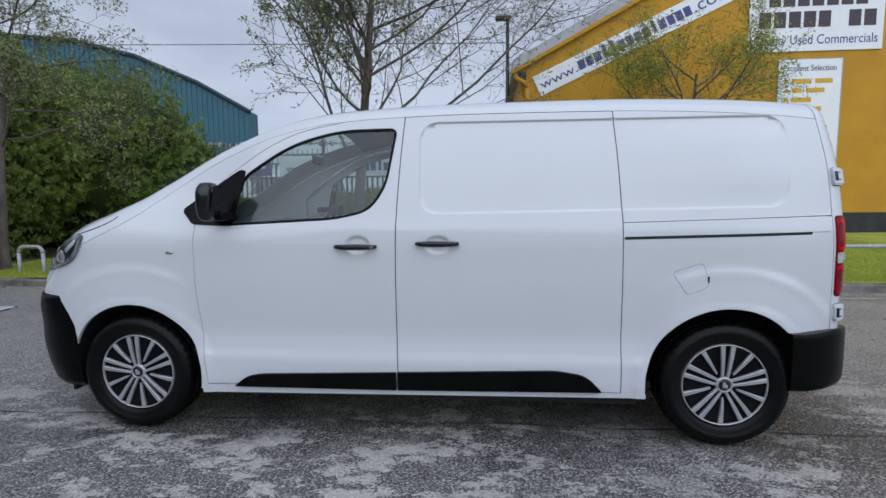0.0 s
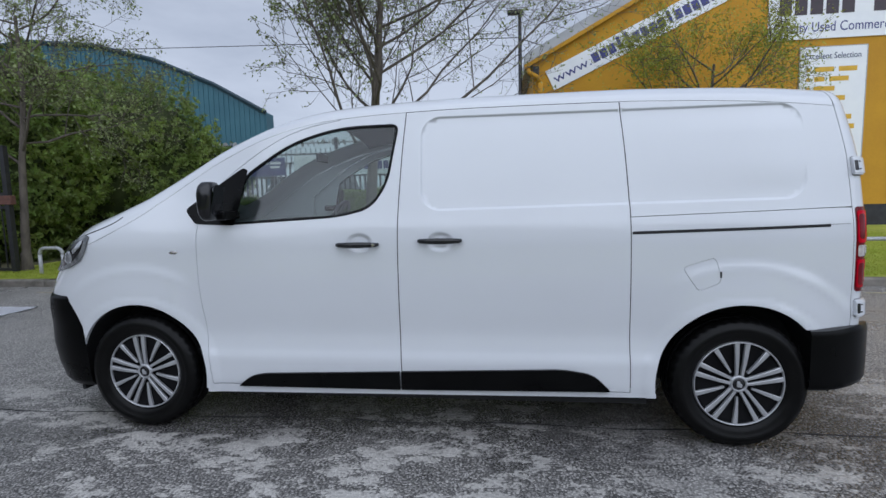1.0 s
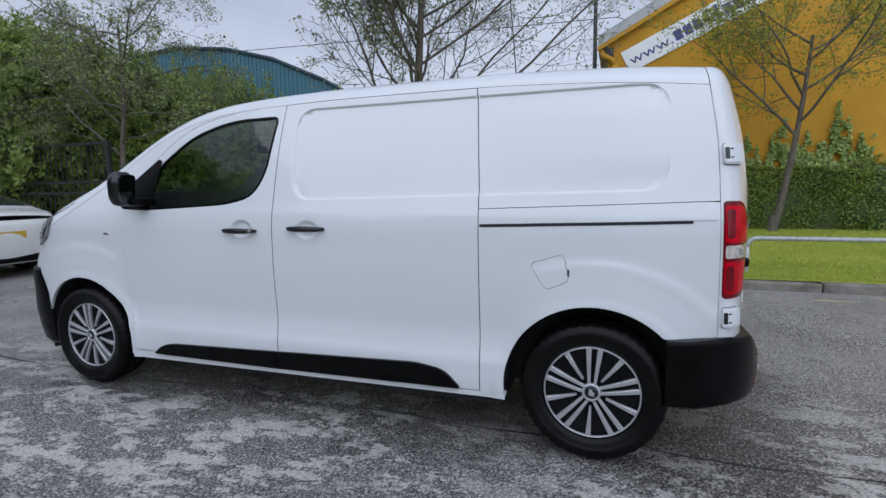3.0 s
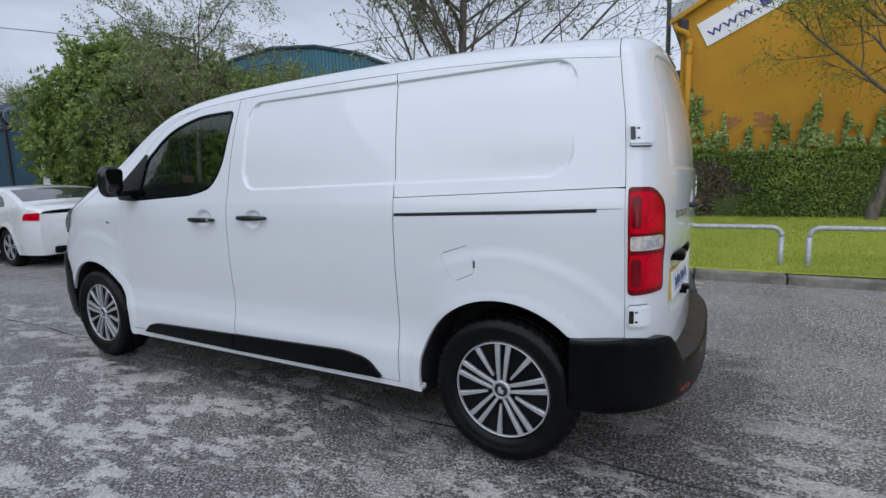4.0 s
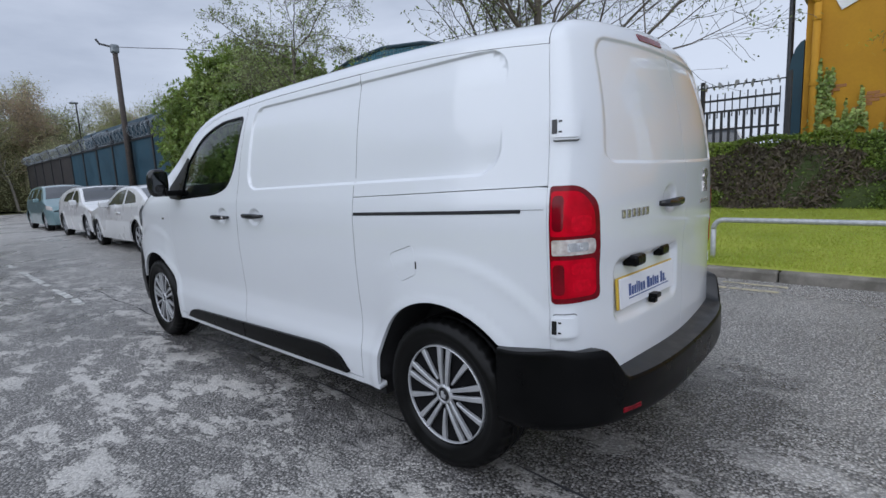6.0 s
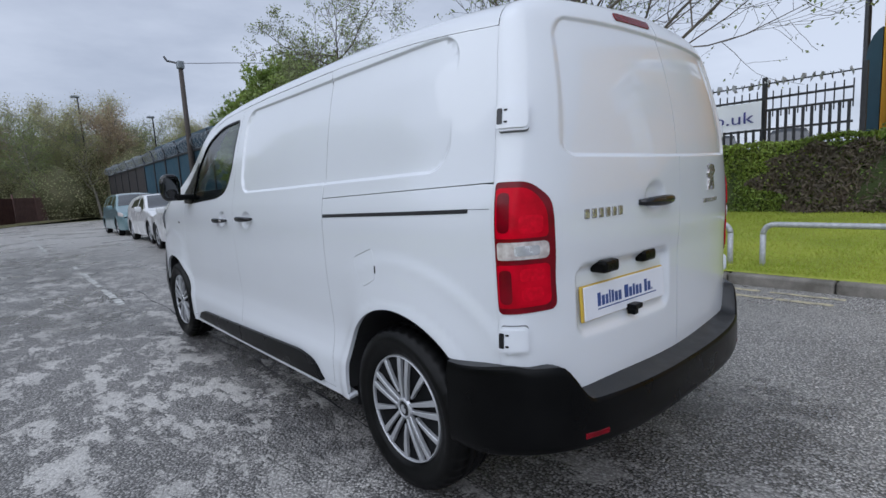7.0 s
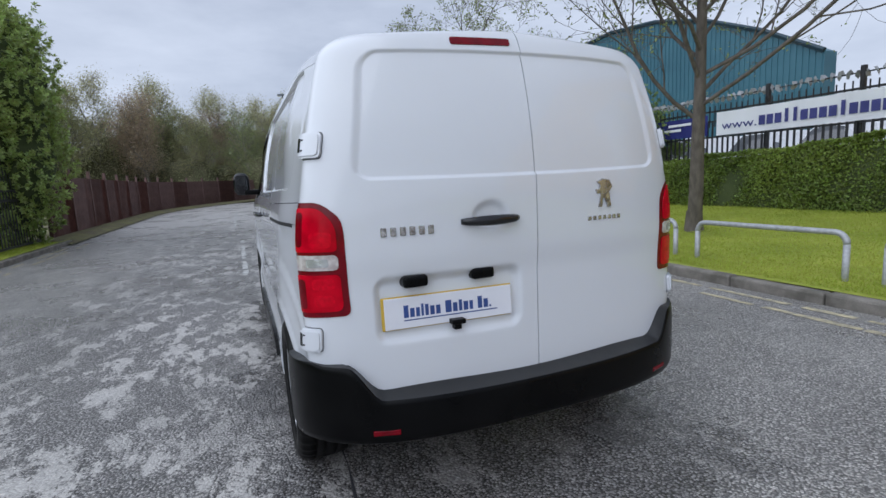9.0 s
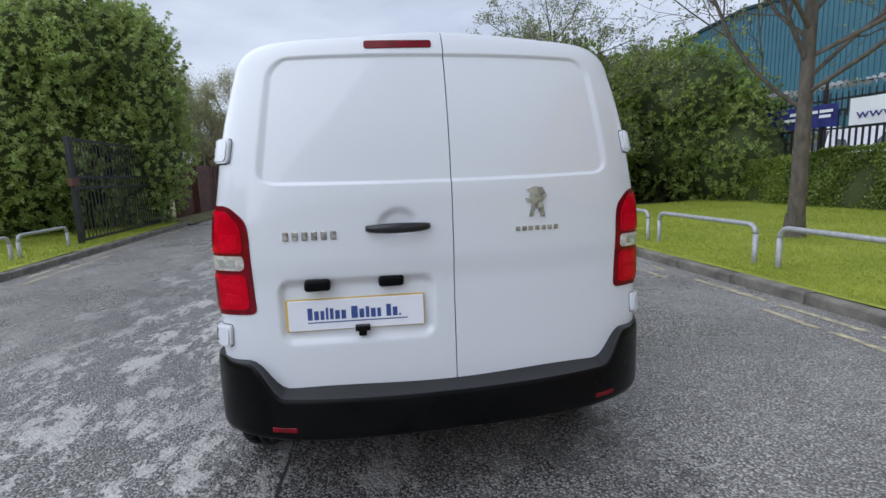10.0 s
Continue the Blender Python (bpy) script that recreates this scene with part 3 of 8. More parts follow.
def whorls(name, centres, axes, length, width, material, seed, each=8):
    """Rosettes of leaves at the shoot tips: each leaf one folded quad, spread about its shoot's axis."""
    rng = np.random.default_rng(seed)
    n = len(centres)
    a = axes + 0.45 * rng.normal(size=(n, 3)) + np.array([0, 0, 0.35])
    a /= np.linalg.norm(a, axis=1, keepdims=True)
    e1 = np.cross(a, [0.31, 0.52, 0.13])
    e1 /= np.linalg.norm(e1, axis=1, keepdims=True)
    e2 = np.cross(a, e1)
    size = rng.uniform(0.7, 1.25, n)
    out = []
    for k in range(each):
        t = 2 * np.pi * (k * 0.382) + rng.random(n) * 0.8
        radial = np.cos(t)[:, None] * e1 + np.sin(t)[:, None] * e2
        open_ = (0.35 + 0.75 * (1 - k / each) + 0.15 * rng.normal(size=n))[:, None]
        d = radial * open_ + a * (1.15 - 0.75 * open_)
        d /= np.linalg.norm(d, axis=1, keepdims=True)
        s = np.cross(a, d) + 0.2 * rng.normal(size=(n, 3))
        s /= np.linalg.norm(s, axis=1, keepdims=True)
        up = np.cross(d, s)
        ln, wd = (length * size * rng.uniform(0.75, 1.15, n))[:, None], (width * size)[:, None]
        root = centres - a * (0.10 * length * (each - k) / each) + 0.03 * rng.normal(size=(n, 3)) * length
        mid = root + 0.55 * ln * d + 0.05 * ln * up
        out.append(np.stack([root, mid + 0.5 * wd * s, root + ln * d - 0.06 * ln * up, mid - 0.5 * wd * s], 1))
    v = np.stack(out, 1).reshape(-1, 3)
    return raw_mesh(name, v, np.arange(len(v)).reshape(-1, 4), material)


def bush(label, lobes, n, length, width, material, seed, name="laurel_bush", shrink=0.80, inner="core", whorled=False):
    t = thing(name, label, "bush")
    rng = np.random.default_rng(seed)
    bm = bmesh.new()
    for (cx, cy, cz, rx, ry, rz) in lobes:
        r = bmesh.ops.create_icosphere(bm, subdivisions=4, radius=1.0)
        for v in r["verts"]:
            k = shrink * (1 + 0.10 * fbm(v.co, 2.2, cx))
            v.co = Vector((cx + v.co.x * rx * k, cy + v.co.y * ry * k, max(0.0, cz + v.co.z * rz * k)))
    # solid core: the shade between the leaves is put into its dark colour
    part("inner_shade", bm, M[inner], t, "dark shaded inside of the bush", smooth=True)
    p, nr = clump_points(n, lobes, rng)
    if whorled:
        keep = rng.random(len(p)) < 0.27
        p, nr = p[keep], nr[keep]
        # some shoots stand clear of the rest and make the outline uneven
        far = (rng.random(len(p)) < 0.16) * rng.uniform(0.05, 0.34, len(p))
        p = p + (nr + np.array([0, 0, 0.7])) * far[:, None]
        tall = far > 0.10
        stems = [(p[tall] - (nr[tall] + np.array([0, 0, 0.7])) * (far[tall] * f)[:, None], nr[tall]) for f in (0.35, 0.7)]
        p, nr = np.concatenate([p] + [a for a, _ in stems]), np.concatenate([nr] + [b for _, b in stems])
        part("foliage", whorls("foliage", p, nr, length, width, material, seed), material, t)
        return t
    part("foliage", leaves("foliage", p, nr, length, width, material, seed, outward=0.9), material, t)
    return t


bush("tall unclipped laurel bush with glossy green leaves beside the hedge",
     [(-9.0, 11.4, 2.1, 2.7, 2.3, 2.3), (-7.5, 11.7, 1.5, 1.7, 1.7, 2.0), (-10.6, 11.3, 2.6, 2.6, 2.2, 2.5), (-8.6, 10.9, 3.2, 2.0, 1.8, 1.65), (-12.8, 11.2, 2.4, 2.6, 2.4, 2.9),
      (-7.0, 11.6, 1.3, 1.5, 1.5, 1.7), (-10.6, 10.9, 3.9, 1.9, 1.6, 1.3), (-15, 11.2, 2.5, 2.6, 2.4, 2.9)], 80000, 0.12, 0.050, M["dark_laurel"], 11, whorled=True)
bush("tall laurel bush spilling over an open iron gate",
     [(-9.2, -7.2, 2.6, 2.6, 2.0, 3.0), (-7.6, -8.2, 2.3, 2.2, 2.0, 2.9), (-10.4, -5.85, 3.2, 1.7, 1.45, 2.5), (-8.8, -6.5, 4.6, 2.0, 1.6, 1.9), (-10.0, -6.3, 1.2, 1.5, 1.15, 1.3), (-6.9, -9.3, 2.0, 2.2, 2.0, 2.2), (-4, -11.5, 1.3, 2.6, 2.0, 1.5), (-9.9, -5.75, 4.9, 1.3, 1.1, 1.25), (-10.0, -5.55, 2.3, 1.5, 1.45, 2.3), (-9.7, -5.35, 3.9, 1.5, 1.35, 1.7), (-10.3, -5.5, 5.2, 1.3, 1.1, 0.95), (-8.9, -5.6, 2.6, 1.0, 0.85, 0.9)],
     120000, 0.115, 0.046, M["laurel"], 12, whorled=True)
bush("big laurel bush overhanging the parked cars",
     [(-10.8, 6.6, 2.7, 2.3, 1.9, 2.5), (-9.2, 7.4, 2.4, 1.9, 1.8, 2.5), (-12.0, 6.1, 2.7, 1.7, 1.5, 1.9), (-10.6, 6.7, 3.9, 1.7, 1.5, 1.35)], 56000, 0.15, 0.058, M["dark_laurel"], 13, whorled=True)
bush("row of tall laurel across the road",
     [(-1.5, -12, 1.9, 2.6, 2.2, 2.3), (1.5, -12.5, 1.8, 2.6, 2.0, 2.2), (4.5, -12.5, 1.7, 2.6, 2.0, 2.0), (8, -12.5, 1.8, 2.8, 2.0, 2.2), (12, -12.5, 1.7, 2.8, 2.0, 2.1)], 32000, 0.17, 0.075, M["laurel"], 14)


def hedge_top(x):
    """The clipped top falls away towards the laurel and a little towards the other end."""
    return float(np.interp(x, [-7.0, -6.0, -2.9, -1.0, 0.5, 3.5, 5.5, 9.0], [1.28, 1.32, 1.50, 1.60, 1.67, 1.68, 1.60, 1.58]))


def clipped_hedge(label, x0, x1, y0, y1, z0, z1, n, seed, brown=()):
    t = thing("clipped_hedge", label, "hedge")
    rng = np.random.default_rng(seed)
    nx = int((x1 - x0) / 0.25)
    bm = bmesh.new()
    prev = None
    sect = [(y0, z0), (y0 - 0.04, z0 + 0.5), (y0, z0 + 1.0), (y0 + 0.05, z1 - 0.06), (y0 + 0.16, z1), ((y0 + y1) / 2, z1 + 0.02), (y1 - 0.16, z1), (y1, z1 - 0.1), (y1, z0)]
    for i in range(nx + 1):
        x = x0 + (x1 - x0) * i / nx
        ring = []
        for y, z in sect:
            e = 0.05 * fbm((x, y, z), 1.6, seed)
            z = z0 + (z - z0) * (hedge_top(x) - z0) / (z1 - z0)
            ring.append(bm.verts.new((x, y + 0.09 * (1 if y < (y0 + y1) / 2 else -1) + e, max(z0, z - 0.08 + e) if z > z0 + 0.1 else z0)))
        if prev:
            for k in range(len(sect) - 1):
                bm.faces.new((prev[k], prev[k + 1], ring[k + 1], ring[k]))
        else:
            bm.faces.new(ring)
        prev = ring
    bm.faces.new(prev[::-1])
    # the hedge's inner shade is painted as a dark solid core
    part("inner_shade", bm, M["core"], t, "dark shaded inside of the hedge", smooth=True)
    u = rng.random(n)
    xs = x0 + (x1 - x0) * rng.random(n)
    ends = rng.random(n) < 0.05
    xs = np.where(ends, np.where(rng.random(n) < 0.5, x0, x1) + 0.03 * rng.normal(size=n), xs)
    face = u < 0.55
    ys = np.where(face | ends, y0 + (y1 - y0) * np.where(ends, rng.random(n), 0.0), y0 + (y1 - y0) * rng.random(n))
    zs = np.where(face | ends, z0 + (z1 - z0) * rng.random(n), z1)
    wob = 0.07 * np.sin(xs * 1.9 + zs) + 0.05 * np.sin(xs * 5.1 - zs * 3) + 0.03 * rng.normal(size=n)
    ys = np.where(face, ys + wob + 0.05 * rng.random(n), ys)
    zs = np.where(face, zs, zs + 0.6 * wob + 0.02 * np.abs(rng.normal(size=n)))
    zs = z0 + (zs - z0) * (np.array([hedge_top(v) for v in xs]) - z0) / (z1 - z0)
    nr = np.where(face[:, None], np.array([0, -1.0, 0.25]), np.array([0, 0, 1.0]))
    p = np.stack([xs, ys, zs], 1)
    isb = np.zeros(n, bool)
    for a, b in brown:
        edge = 0.35 * np.sin(zs * 5) + 0.2 * np.sin(zs * 13)
        isb |= face & (xs > a + edge) & (xs < b - edge) & (zs < z1 - 0.12 - 0.15 * np.sin(xs * 4) ** 2) & (rng.random(n) < 0.84)
    part("foliage", leaves("foliage", p[~isb], nr[~isb], 0.062, 0.036, M["hedge"], seed), M["hedge"], t)
    if isb.any():
        part("bare_patch", leaves("bare_patch", p[isb], nr[isb], 0.15, 0.034, M["hedge_brown"], seed + 1, jitter=1.4), M["hedge_brown"], t, "brown leafless twigs")
    return t


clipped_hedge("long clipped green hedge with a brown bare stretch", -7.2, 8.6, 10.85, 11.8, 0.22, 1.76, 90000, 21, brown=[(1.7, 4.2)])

bush("rounded dark green clipped bush at the end of the hedge", [(8.65, 11.3, 0.95, 0.68, 0.55, 0.86), (8.5, 11.2, 0.7, 0.72, 0.5, 0.66)], 16000, 0.065, 0.038, M["dark_laurel"], 22, name="clipped_bush", shrink=0.9)

# mown grass blades on the verge
rng = np.random.default_rng(41)
n = 150000
gx, gy = -7.0 + 18.0 * rng.random(n), 4.80 + 6.2 * rng.random(n) ** 1.25
gz = np.array([lawn_z(v) for v in gy])
blades = leaves("grass", np.stack([gx, gy, gz + 0.018], 1), rng.normal(size=(n, 3)) * np.array([1, 1, 0.15]), 0.045, 0.007, M["blade"], 42, droop=-0.8, jitter=0.3)
tagged(part("grass", blades, None), "short mown green grass on the verge", "grass", kind="stuff")
n = 26000
gx, gy = -10.0 + 14.0 * rng.random(n), -4.52 - 3.5 * rng.random(n)
gz = np.array([lawn_z(v) for v in gy])
blades = leaves("grass", np.stack([gx, gy, gz + 0.018], 1), rng.normal(size=(n, 3)) * np.array([1, 1, 0.15]), 0.065, 0.011, M["blade"], 43, droop=-0.8, jitter=0.3)
tagged(part("grass", blades, None), "short green grass across the road", "grass", kind="stuff")
# ---- steel fence, banners ----
FENCE_Y = 12.0
fence = thing("palisade_fence", "tall black steel palisade fence topped with barbed spikes", "fence")
PALE_STEP = 0.155
pale_low = mesh_of(box(bmesh.new(), -0.030, 0.030, -0.006, 0.006, 0.2, 2.46, bevel=0.003, seg=1), "pale", M["fence_black"])
bm = bmesh.new()
box(bm, -0.011, 0.011, -0.011, 0.011, 2.30, 2.86)
pale_high = mesh_of(bm, "rod", M["fence_black"])
x = -13.9
k = 0
while x < 2.75:
    part("pale", pale_low, None, fence, m=pose(x, FENCE_Y, 0))
    part("rod", pale_high, None, fence, m=pose(x + 0.06, FENCE_Y, 0.012 * math.sin(k)))
    x, k = x + PALE_STEP, k + 1
for z in (0.7, 2.02, 2.44, 2.70):
    part("cross_rail", boxes((-13.9, 2.75, FENCE_Y + 0.012, FENCE_Y + 0.05, z - 0.025, z + 0.025), bevel=0.004), M["fence_black"], fence)
for x in (-12.9, -10.9, -8.9, -6.9, -4.9, -2.84, -0.84, 1.16, 2.9):
    part("post", boxes((x - 0.045, x + 0.045, FENCE_Y + 0.05, FENCE_Y + 0.14, 0.1, 3.17), bevel=0.006), M["fence_black"], fence)
top = bmesh.new()
tube(top, [(-13.9, FENCE_Y + 0.09, 3.03), (2.9, FENCE_Y + 0.09, 3.03)], 0.016, 6)
part("top_rail", top, M["fence_black"], fence)
# rotating spikes: clusters of flat barbs on the top rail
bm = bmesh.new()
bmesh.ops.create_icosphere(bm, subdivisions=1, radius=0.022)
for i, v in enumerate(bm.verts):
    if i % 2 == 0:
        v.co = Vector((v.co.x * 2.2, v.co.y * 5.5, v.co.z * 5.5))
barb = mesh_of(bm, "barb", M["galv"])
x, k = -13.8, 0
while x < 2.85:
    part("barb", barb, None, fence, m=pose(x, FENCE_Y + 0.09, 3.03, 37 * k % 360, 15 * math.sin(k), 20 * math.cos(k * 3)))
    x, k = x + 0.165, k + 1


def banner(name, label, x0, x1, z0, z1, material, y=FENCE_Y - 0.03):
    t = thing(name, label, "banner")
    bm = bmesh.new()
    n, nz = 40, 6
    front = [[bm.verts.new((x0 + (x1 - x0) * i / n, y + 0.010 * math.sin(i * 0.9) * math.sin(math.pi * j / nz), z0 + (z1 - z0) * j / nz - 0.010 * math.sin(math.pi * (i % 8) / 8) * (j == nz))) for j in range(nz + 1)] for i in range(n + 1)]
    for i in range(n):
        for j in range(nz):
            bm.faces.new((front[i][j], front[i + 1][j], front[i + 1][j + 1], front[i][j + 1]))
    bmesh.ops.recalc_face_normals(bm, faces=bm.faces[:])
    part("sheet", bm, material, t, smooth=True)
    return t


b = banner("web_banner", "long white banner with dark blue lettering tied to the fence", -4.15, 1.14, 2.05, 2.66, M["sign_white"])
ty, tz, th = FENCE_Y - 0.046, 2.20, 0.27
fit_text("www.", -3.98, -3.02, th * 0.78, M["sign_blue"], ty, tz, b)
letter_bars("nnnltnnnntnnnn", -2.98, -0.22, th * 1.15, ty, tz, M["sign_blue"], b)
fit_text(".co.uk", -0.18, 1.0, th, M["sign_blue"], ty, tz, b)
b2 = banner("blue_banner", "dark blue advertising banner tied to the fence", -6.6, -4.42, 2.08, 2.62, M["banner_blue"])
for i, (a, c, z) in enumerate(((-5.75, -4.95, 2.42), (-5.9, -5.3, 2.28), (-4.9, -4.55, 2.42), (-4.9, -4.6, 2.30))):
    part("bar", boxes((a, c, ty - 0.004, ty, z, z + 0.07)), M["sign_white"], b2, "pale unreadable writing")

# ---- yellow gabled building with signs ----
WALL_Y, CX = 12.9, 3.05
bld = thing("commercial_building", "yellow painted brick building with a gabled roof and black plinth", "building")


def roof_z(x):
    return 5.30 + (x - 3.12) * 0.535 if x < 15 else 5.30 + 11.88 * 0.535 - (x - 15) * 0.535


def prism(bm, outline, y0, y1):
    lo = [bm.verts.new((x, y0, z)) for x, z in outline]
    hi = [bm.verts.new((x, y1, z)) for x, z in outline]
    n = len(outline)
    bm.faces.new(lo)
    bm.faces.new(hi[::-1])
    for i in range(n):
        bm.faces.new((lo[i], hi[i], hi[(i + 1) % n], lo[(i + 1) % n]))
    bmesh.ops.recalc_face_normals(bm, faces=bm.faces[:])
    return bm


part("wall", prism(bmesh.new(), [(CX, 0.85), (27, 0.85), (27, roof_z(27)), (15, roof_z(15)), (CX, roof_z(CX))], WALL_Y, WALL_Y + 0.35), M["yellow_wall"], bld)
part("side_wall", boxes((CX, CX + 0.35, WALL_Y + 0.352, WALL_Y + 14, 0.0, 5.2)), M["yellow_wall"], bld)
part("far_wall", boxes((26.65, 27, WALL_Y + 0.352, WALL_Y + 14, 0.0, 5.2)), M["yellow_wall"], bld)
part("plinth", boxes((CX - 0.02, 27.02, WALL_Y - 0.02, WALL_Y + 0.37, 0.0, 0.848)), M["black_wall"], bld, "black painted base of the wall")
th = 0.16
part("roof", prism(bmesh.new(), [(CX - 0.25, roof_z(CX - 0.25) + 0.01), (15, roof_z(15) + 0.01), (27.25, roof_z(27.25) + 0.01), (27.25, roof_z(27.25) + th + 0.16), (15, roof_z(15) + th + 0.16), (CX - 0.25, roof_z(CX - 0.25) + th + 0.16)], WALL_Y - 0.12, WALL_Y + 14), M["roof_grey"], bld)
part("verge_board", prism(bmesh.new(), [(CX - 0.27, roof_z(CX - 0.27) - 0.10), (15, roof_z(15) - 0.10), (15, roof_z(15) + 0.02), (CX - 0.27, roof_z(CX - 0.27) + 0.02)], WALL_Y - 0.16, WALL_Y - 0.125), M["yellow_wall"], bld)
# bare brick where the paint has come off, and brick courses in the painted wall
rng = random.Random(5)
brick_me = mesh_of(box(bmesh.new(), -0.1075, 0.1075, -0.012, 0.0, -0.0325, 0.0325, bevel=0.004, seg=1), "brick", M["bare_brick"])
for row in range(22):
    z = 1.60 + row * 0.075
    for i in range(16):
        x = 3.5 + i * 0.225 + (0.1125 if row % 2 else 0)
        if fbm((x, 0, z), 0.9, 4) + 0.5 * fbm((x, 1, z), 4, 2) > -0.10 + 0.22 * abs(x - 4.3) + 0.55 * max(0, z - 2.5):
            part("brick", brick_me, None, bld, m=pose(x, WALL_Y - 0.001, z))
pipe = bmesh.new()
tube(pipe, [(CX + 0.20, WALL_Y - 0.10, 0.3), (CX + 0.20, WALL_Y - 0.10, 4.62)], 0.075, 12)
part("drainpipe", pipe, M["yellow_wall"], bld, "yellow painted rainwater pipe", smooth=True)
pipe = bmesh.new()
tube(pipe, [(CX + 0.20, WALL_Y - 0.10, 4.60), (CX + 0.12, WALL_Y - 0.10, 4.78), (CX - 0.12, WALL_Y - 0.08, 4.92), (CX - 0.16, WALL_Y - 0.06, 5.05)], 0.07, 10)
part("pipe_offset", pipe, M["yellow_wall"], bld, smooth=True)
for z in (1.4, 2.9, 4.3):
    c = bmesh.new()
    lathe(c, [(0.075, z - 0.04), (0.092, z - 0.04), (0.092, z + 0.04), (0.075, z + 0.04)], 12, "z", pose(CX + 0.20, WALL_Y - 0.10, 0))
    part("pipe_collar", c, M["yellow_wall"], bld)
part("alarm_box", boxes((CX - 0.02, CX + 0.16, WALL_Y - 0.12, WALL_Y - 0.001, 4.78, 5.1), bevel=0.02), M["black"], bld, "small dark box under the eaves")

# the long sign that climbs along the roof line
s1 = thing("web_sign", "long white sign with blue lettering slanting up below the roof", "sign")
slope = math.atan(0.468)
sm = pose(3.66, WALL_Y - 0.004, 4.39, 0, -math.degrees(slope), 0)
bm = bmesh.new()
box(bm, 0, 6.45, -0.03, 0, 0, 0.62, bevel=0.004, seg=1)
bmesh.ops.transform(bm, matrix=sm, verts=bm.verts)
part("board", bm, M["sign_white"], s1)
fit_text("www.", 0.12, 1.28, 0.27, M["sign_blue"], -0.034, 0.17, s1, m=sm)
letter_bars("nnnltnnnntnnnn", 1.32, 4.85, 0.37, -0.032, 0.17, M["sign_blue"], s1, m=sm)
fit_text(".co.uk", 4.9, 6.33, 0.37, M["sign_blue"], -0.034, 0.17, s1, m=sm)

s2 = thing("name_sign", "large white sign board with dark lettering on the yellow wall", "sign")
part("board", boxes((9.52, 13.12, WALL_Y - 0.045, WALL_Y - 0.002, 5.45, 7.35), bevel=0.006), M["sign_white"], s2)
letter_bars("NNNNNNN", 10.0, 12.7, 0.46, WALL_Y - 0.047, 6.68, M["sign_dark"], s2)
letter_bars("NNNNN NN", 9.75, 12.95, 0.44, WALL_Y - 0.047, 6.10, M["sign_dark"], s2)
fit_text("Quality Used Commercials", 9.66, 12.98, 0.27, M["sign_blue"], WALL_Y - 0.049, 5.64, s2)

s3 = thing("price_board", "tall white notice board with yellow lines of writing on the wall", "sign")
part("board", boxes((10.40, 12.1, WALL_Y - 0.045, WALL_Y - 0.002, 1.72, 5.22), bevel=0.006), M["sign_white"], s3)
part("trim", boxes((10.38, 10.40, WALL_Y - 0.05, WALL_Y, 1.70, 5.24), (12.1, 12.12, WALL_Y - 0.05, WALL_Y, 1.70, 5.24), (10.4, 12.1, WALL_Y - 0.05, WALL_Y, 5.22, 5.24), (10.4, 12.1, WALL_Y - 0.05, WALL_Y, 1.70, 1.72)), M["galv"], s3)
fit_text("Excellent Selection", 10.52, 11.95, 0.17, M["sign_navy"], WALL_Y - 0.049, 4.90, s3)
for i in range(10):
    z = 4.55 - i * 0.262
    bm = bmesh.new()
    lathe(bm, [(0.001, -0.006), (0.055, -0.006), (0.055, 0)], 14, "y", pose(10.62, WALL_Y - 0.046, z + 0.06))
    part("bullet", bm, M["sign_yellow"], s3)
    rng = random.Random(i)
    x = 10.78
    for k in range(2 if i % 3 else 3):
        w = rng.uniform(0.22, 0.55)
        if x + w < 11.9:
            part("bar", boxes((x, x + w, WALL_Y - 0.050, WALL_Y - 0.046, z, z + 0.13)), M["sign_yellow"], s3, "yellow unreadable writing")
        x += w + 0.12
for i in range(2):
    part("bar", boxes((10.6, 11.9, WALL_Y - 0.050, WALL_Y - 0.046, 1.84 + 0.16 * i, 1.94 + 0.16 * i)), M["bare_brick"], s3, "brown unreadable writing")

# ivy on the foot of the wall
rng = np.random.default_rng(8)
pts = []
for x0, x1, hgt, dens in ((3.12, 3.85, 3.95, 1000), (3.6, 4.5, 2.9, 1000), (4.1, 5.0, 2.6, 1000), (4.8, 5.7, 2.9, 1000), (5.4, 6.5, 3.2, 1000), (6.2, 7.2, 2.8, 1000), (6.9, 8.1, 3.35, 1000), (7.9, 9.3, 3.5, 1000)):
    n = int(dens * (x1 - x0) * hgt)
    x = x0 + (x1 - x0) * rng.random(n)
    k = (x - x0) / (x1 - x0)
    top = 0.91 * hgt * (0.74 + 0.26 * np.sin(np.pi * k) ** 1.5) * (0.84 + 0.10 * np.sin(x * 9.7) + 0.09 * np.sin(x * 23 + 1) + 0.05 * np.sin(x * 51))
    z = 0.4 + (top - 0.4) * rng.random(n) ** 0.85
    hole = np.sin(x * 7 + z * 4) * np.sin(z * 6 - x * 3) > 0.72
    pts.append(np.stack([x, WALL_Y - 0.02 - 0.14 * rng.random(n), z], 1)[~hole])
pts = np.concatenate(pts)
ivy = thing("ivy", "green ivy climbing the foot of the yellow wall", "climbing plant")
part("foliage", leaves("foliage", pts, np.tile([0, -1.0, 0.2], (len(pts), 1)), 0.085, 0.07, M["ivy"], 9, jitter=0.5), M["ivy"], ivy)

# blue bottle bank behind the fence post, with a rounded top
bank = thing("recycling_bank", "dark blue container with a rounded top beside the building", "container")
bm = bmesh.new()
prism(bm, [(2.76, 0.1), (3.03, 0.1), (3.03, 3.92), (2.96, 3.88), (2.87, 3.76), (2.80, 3.55), (2.76, 3.25)], 12.92, 13.4)
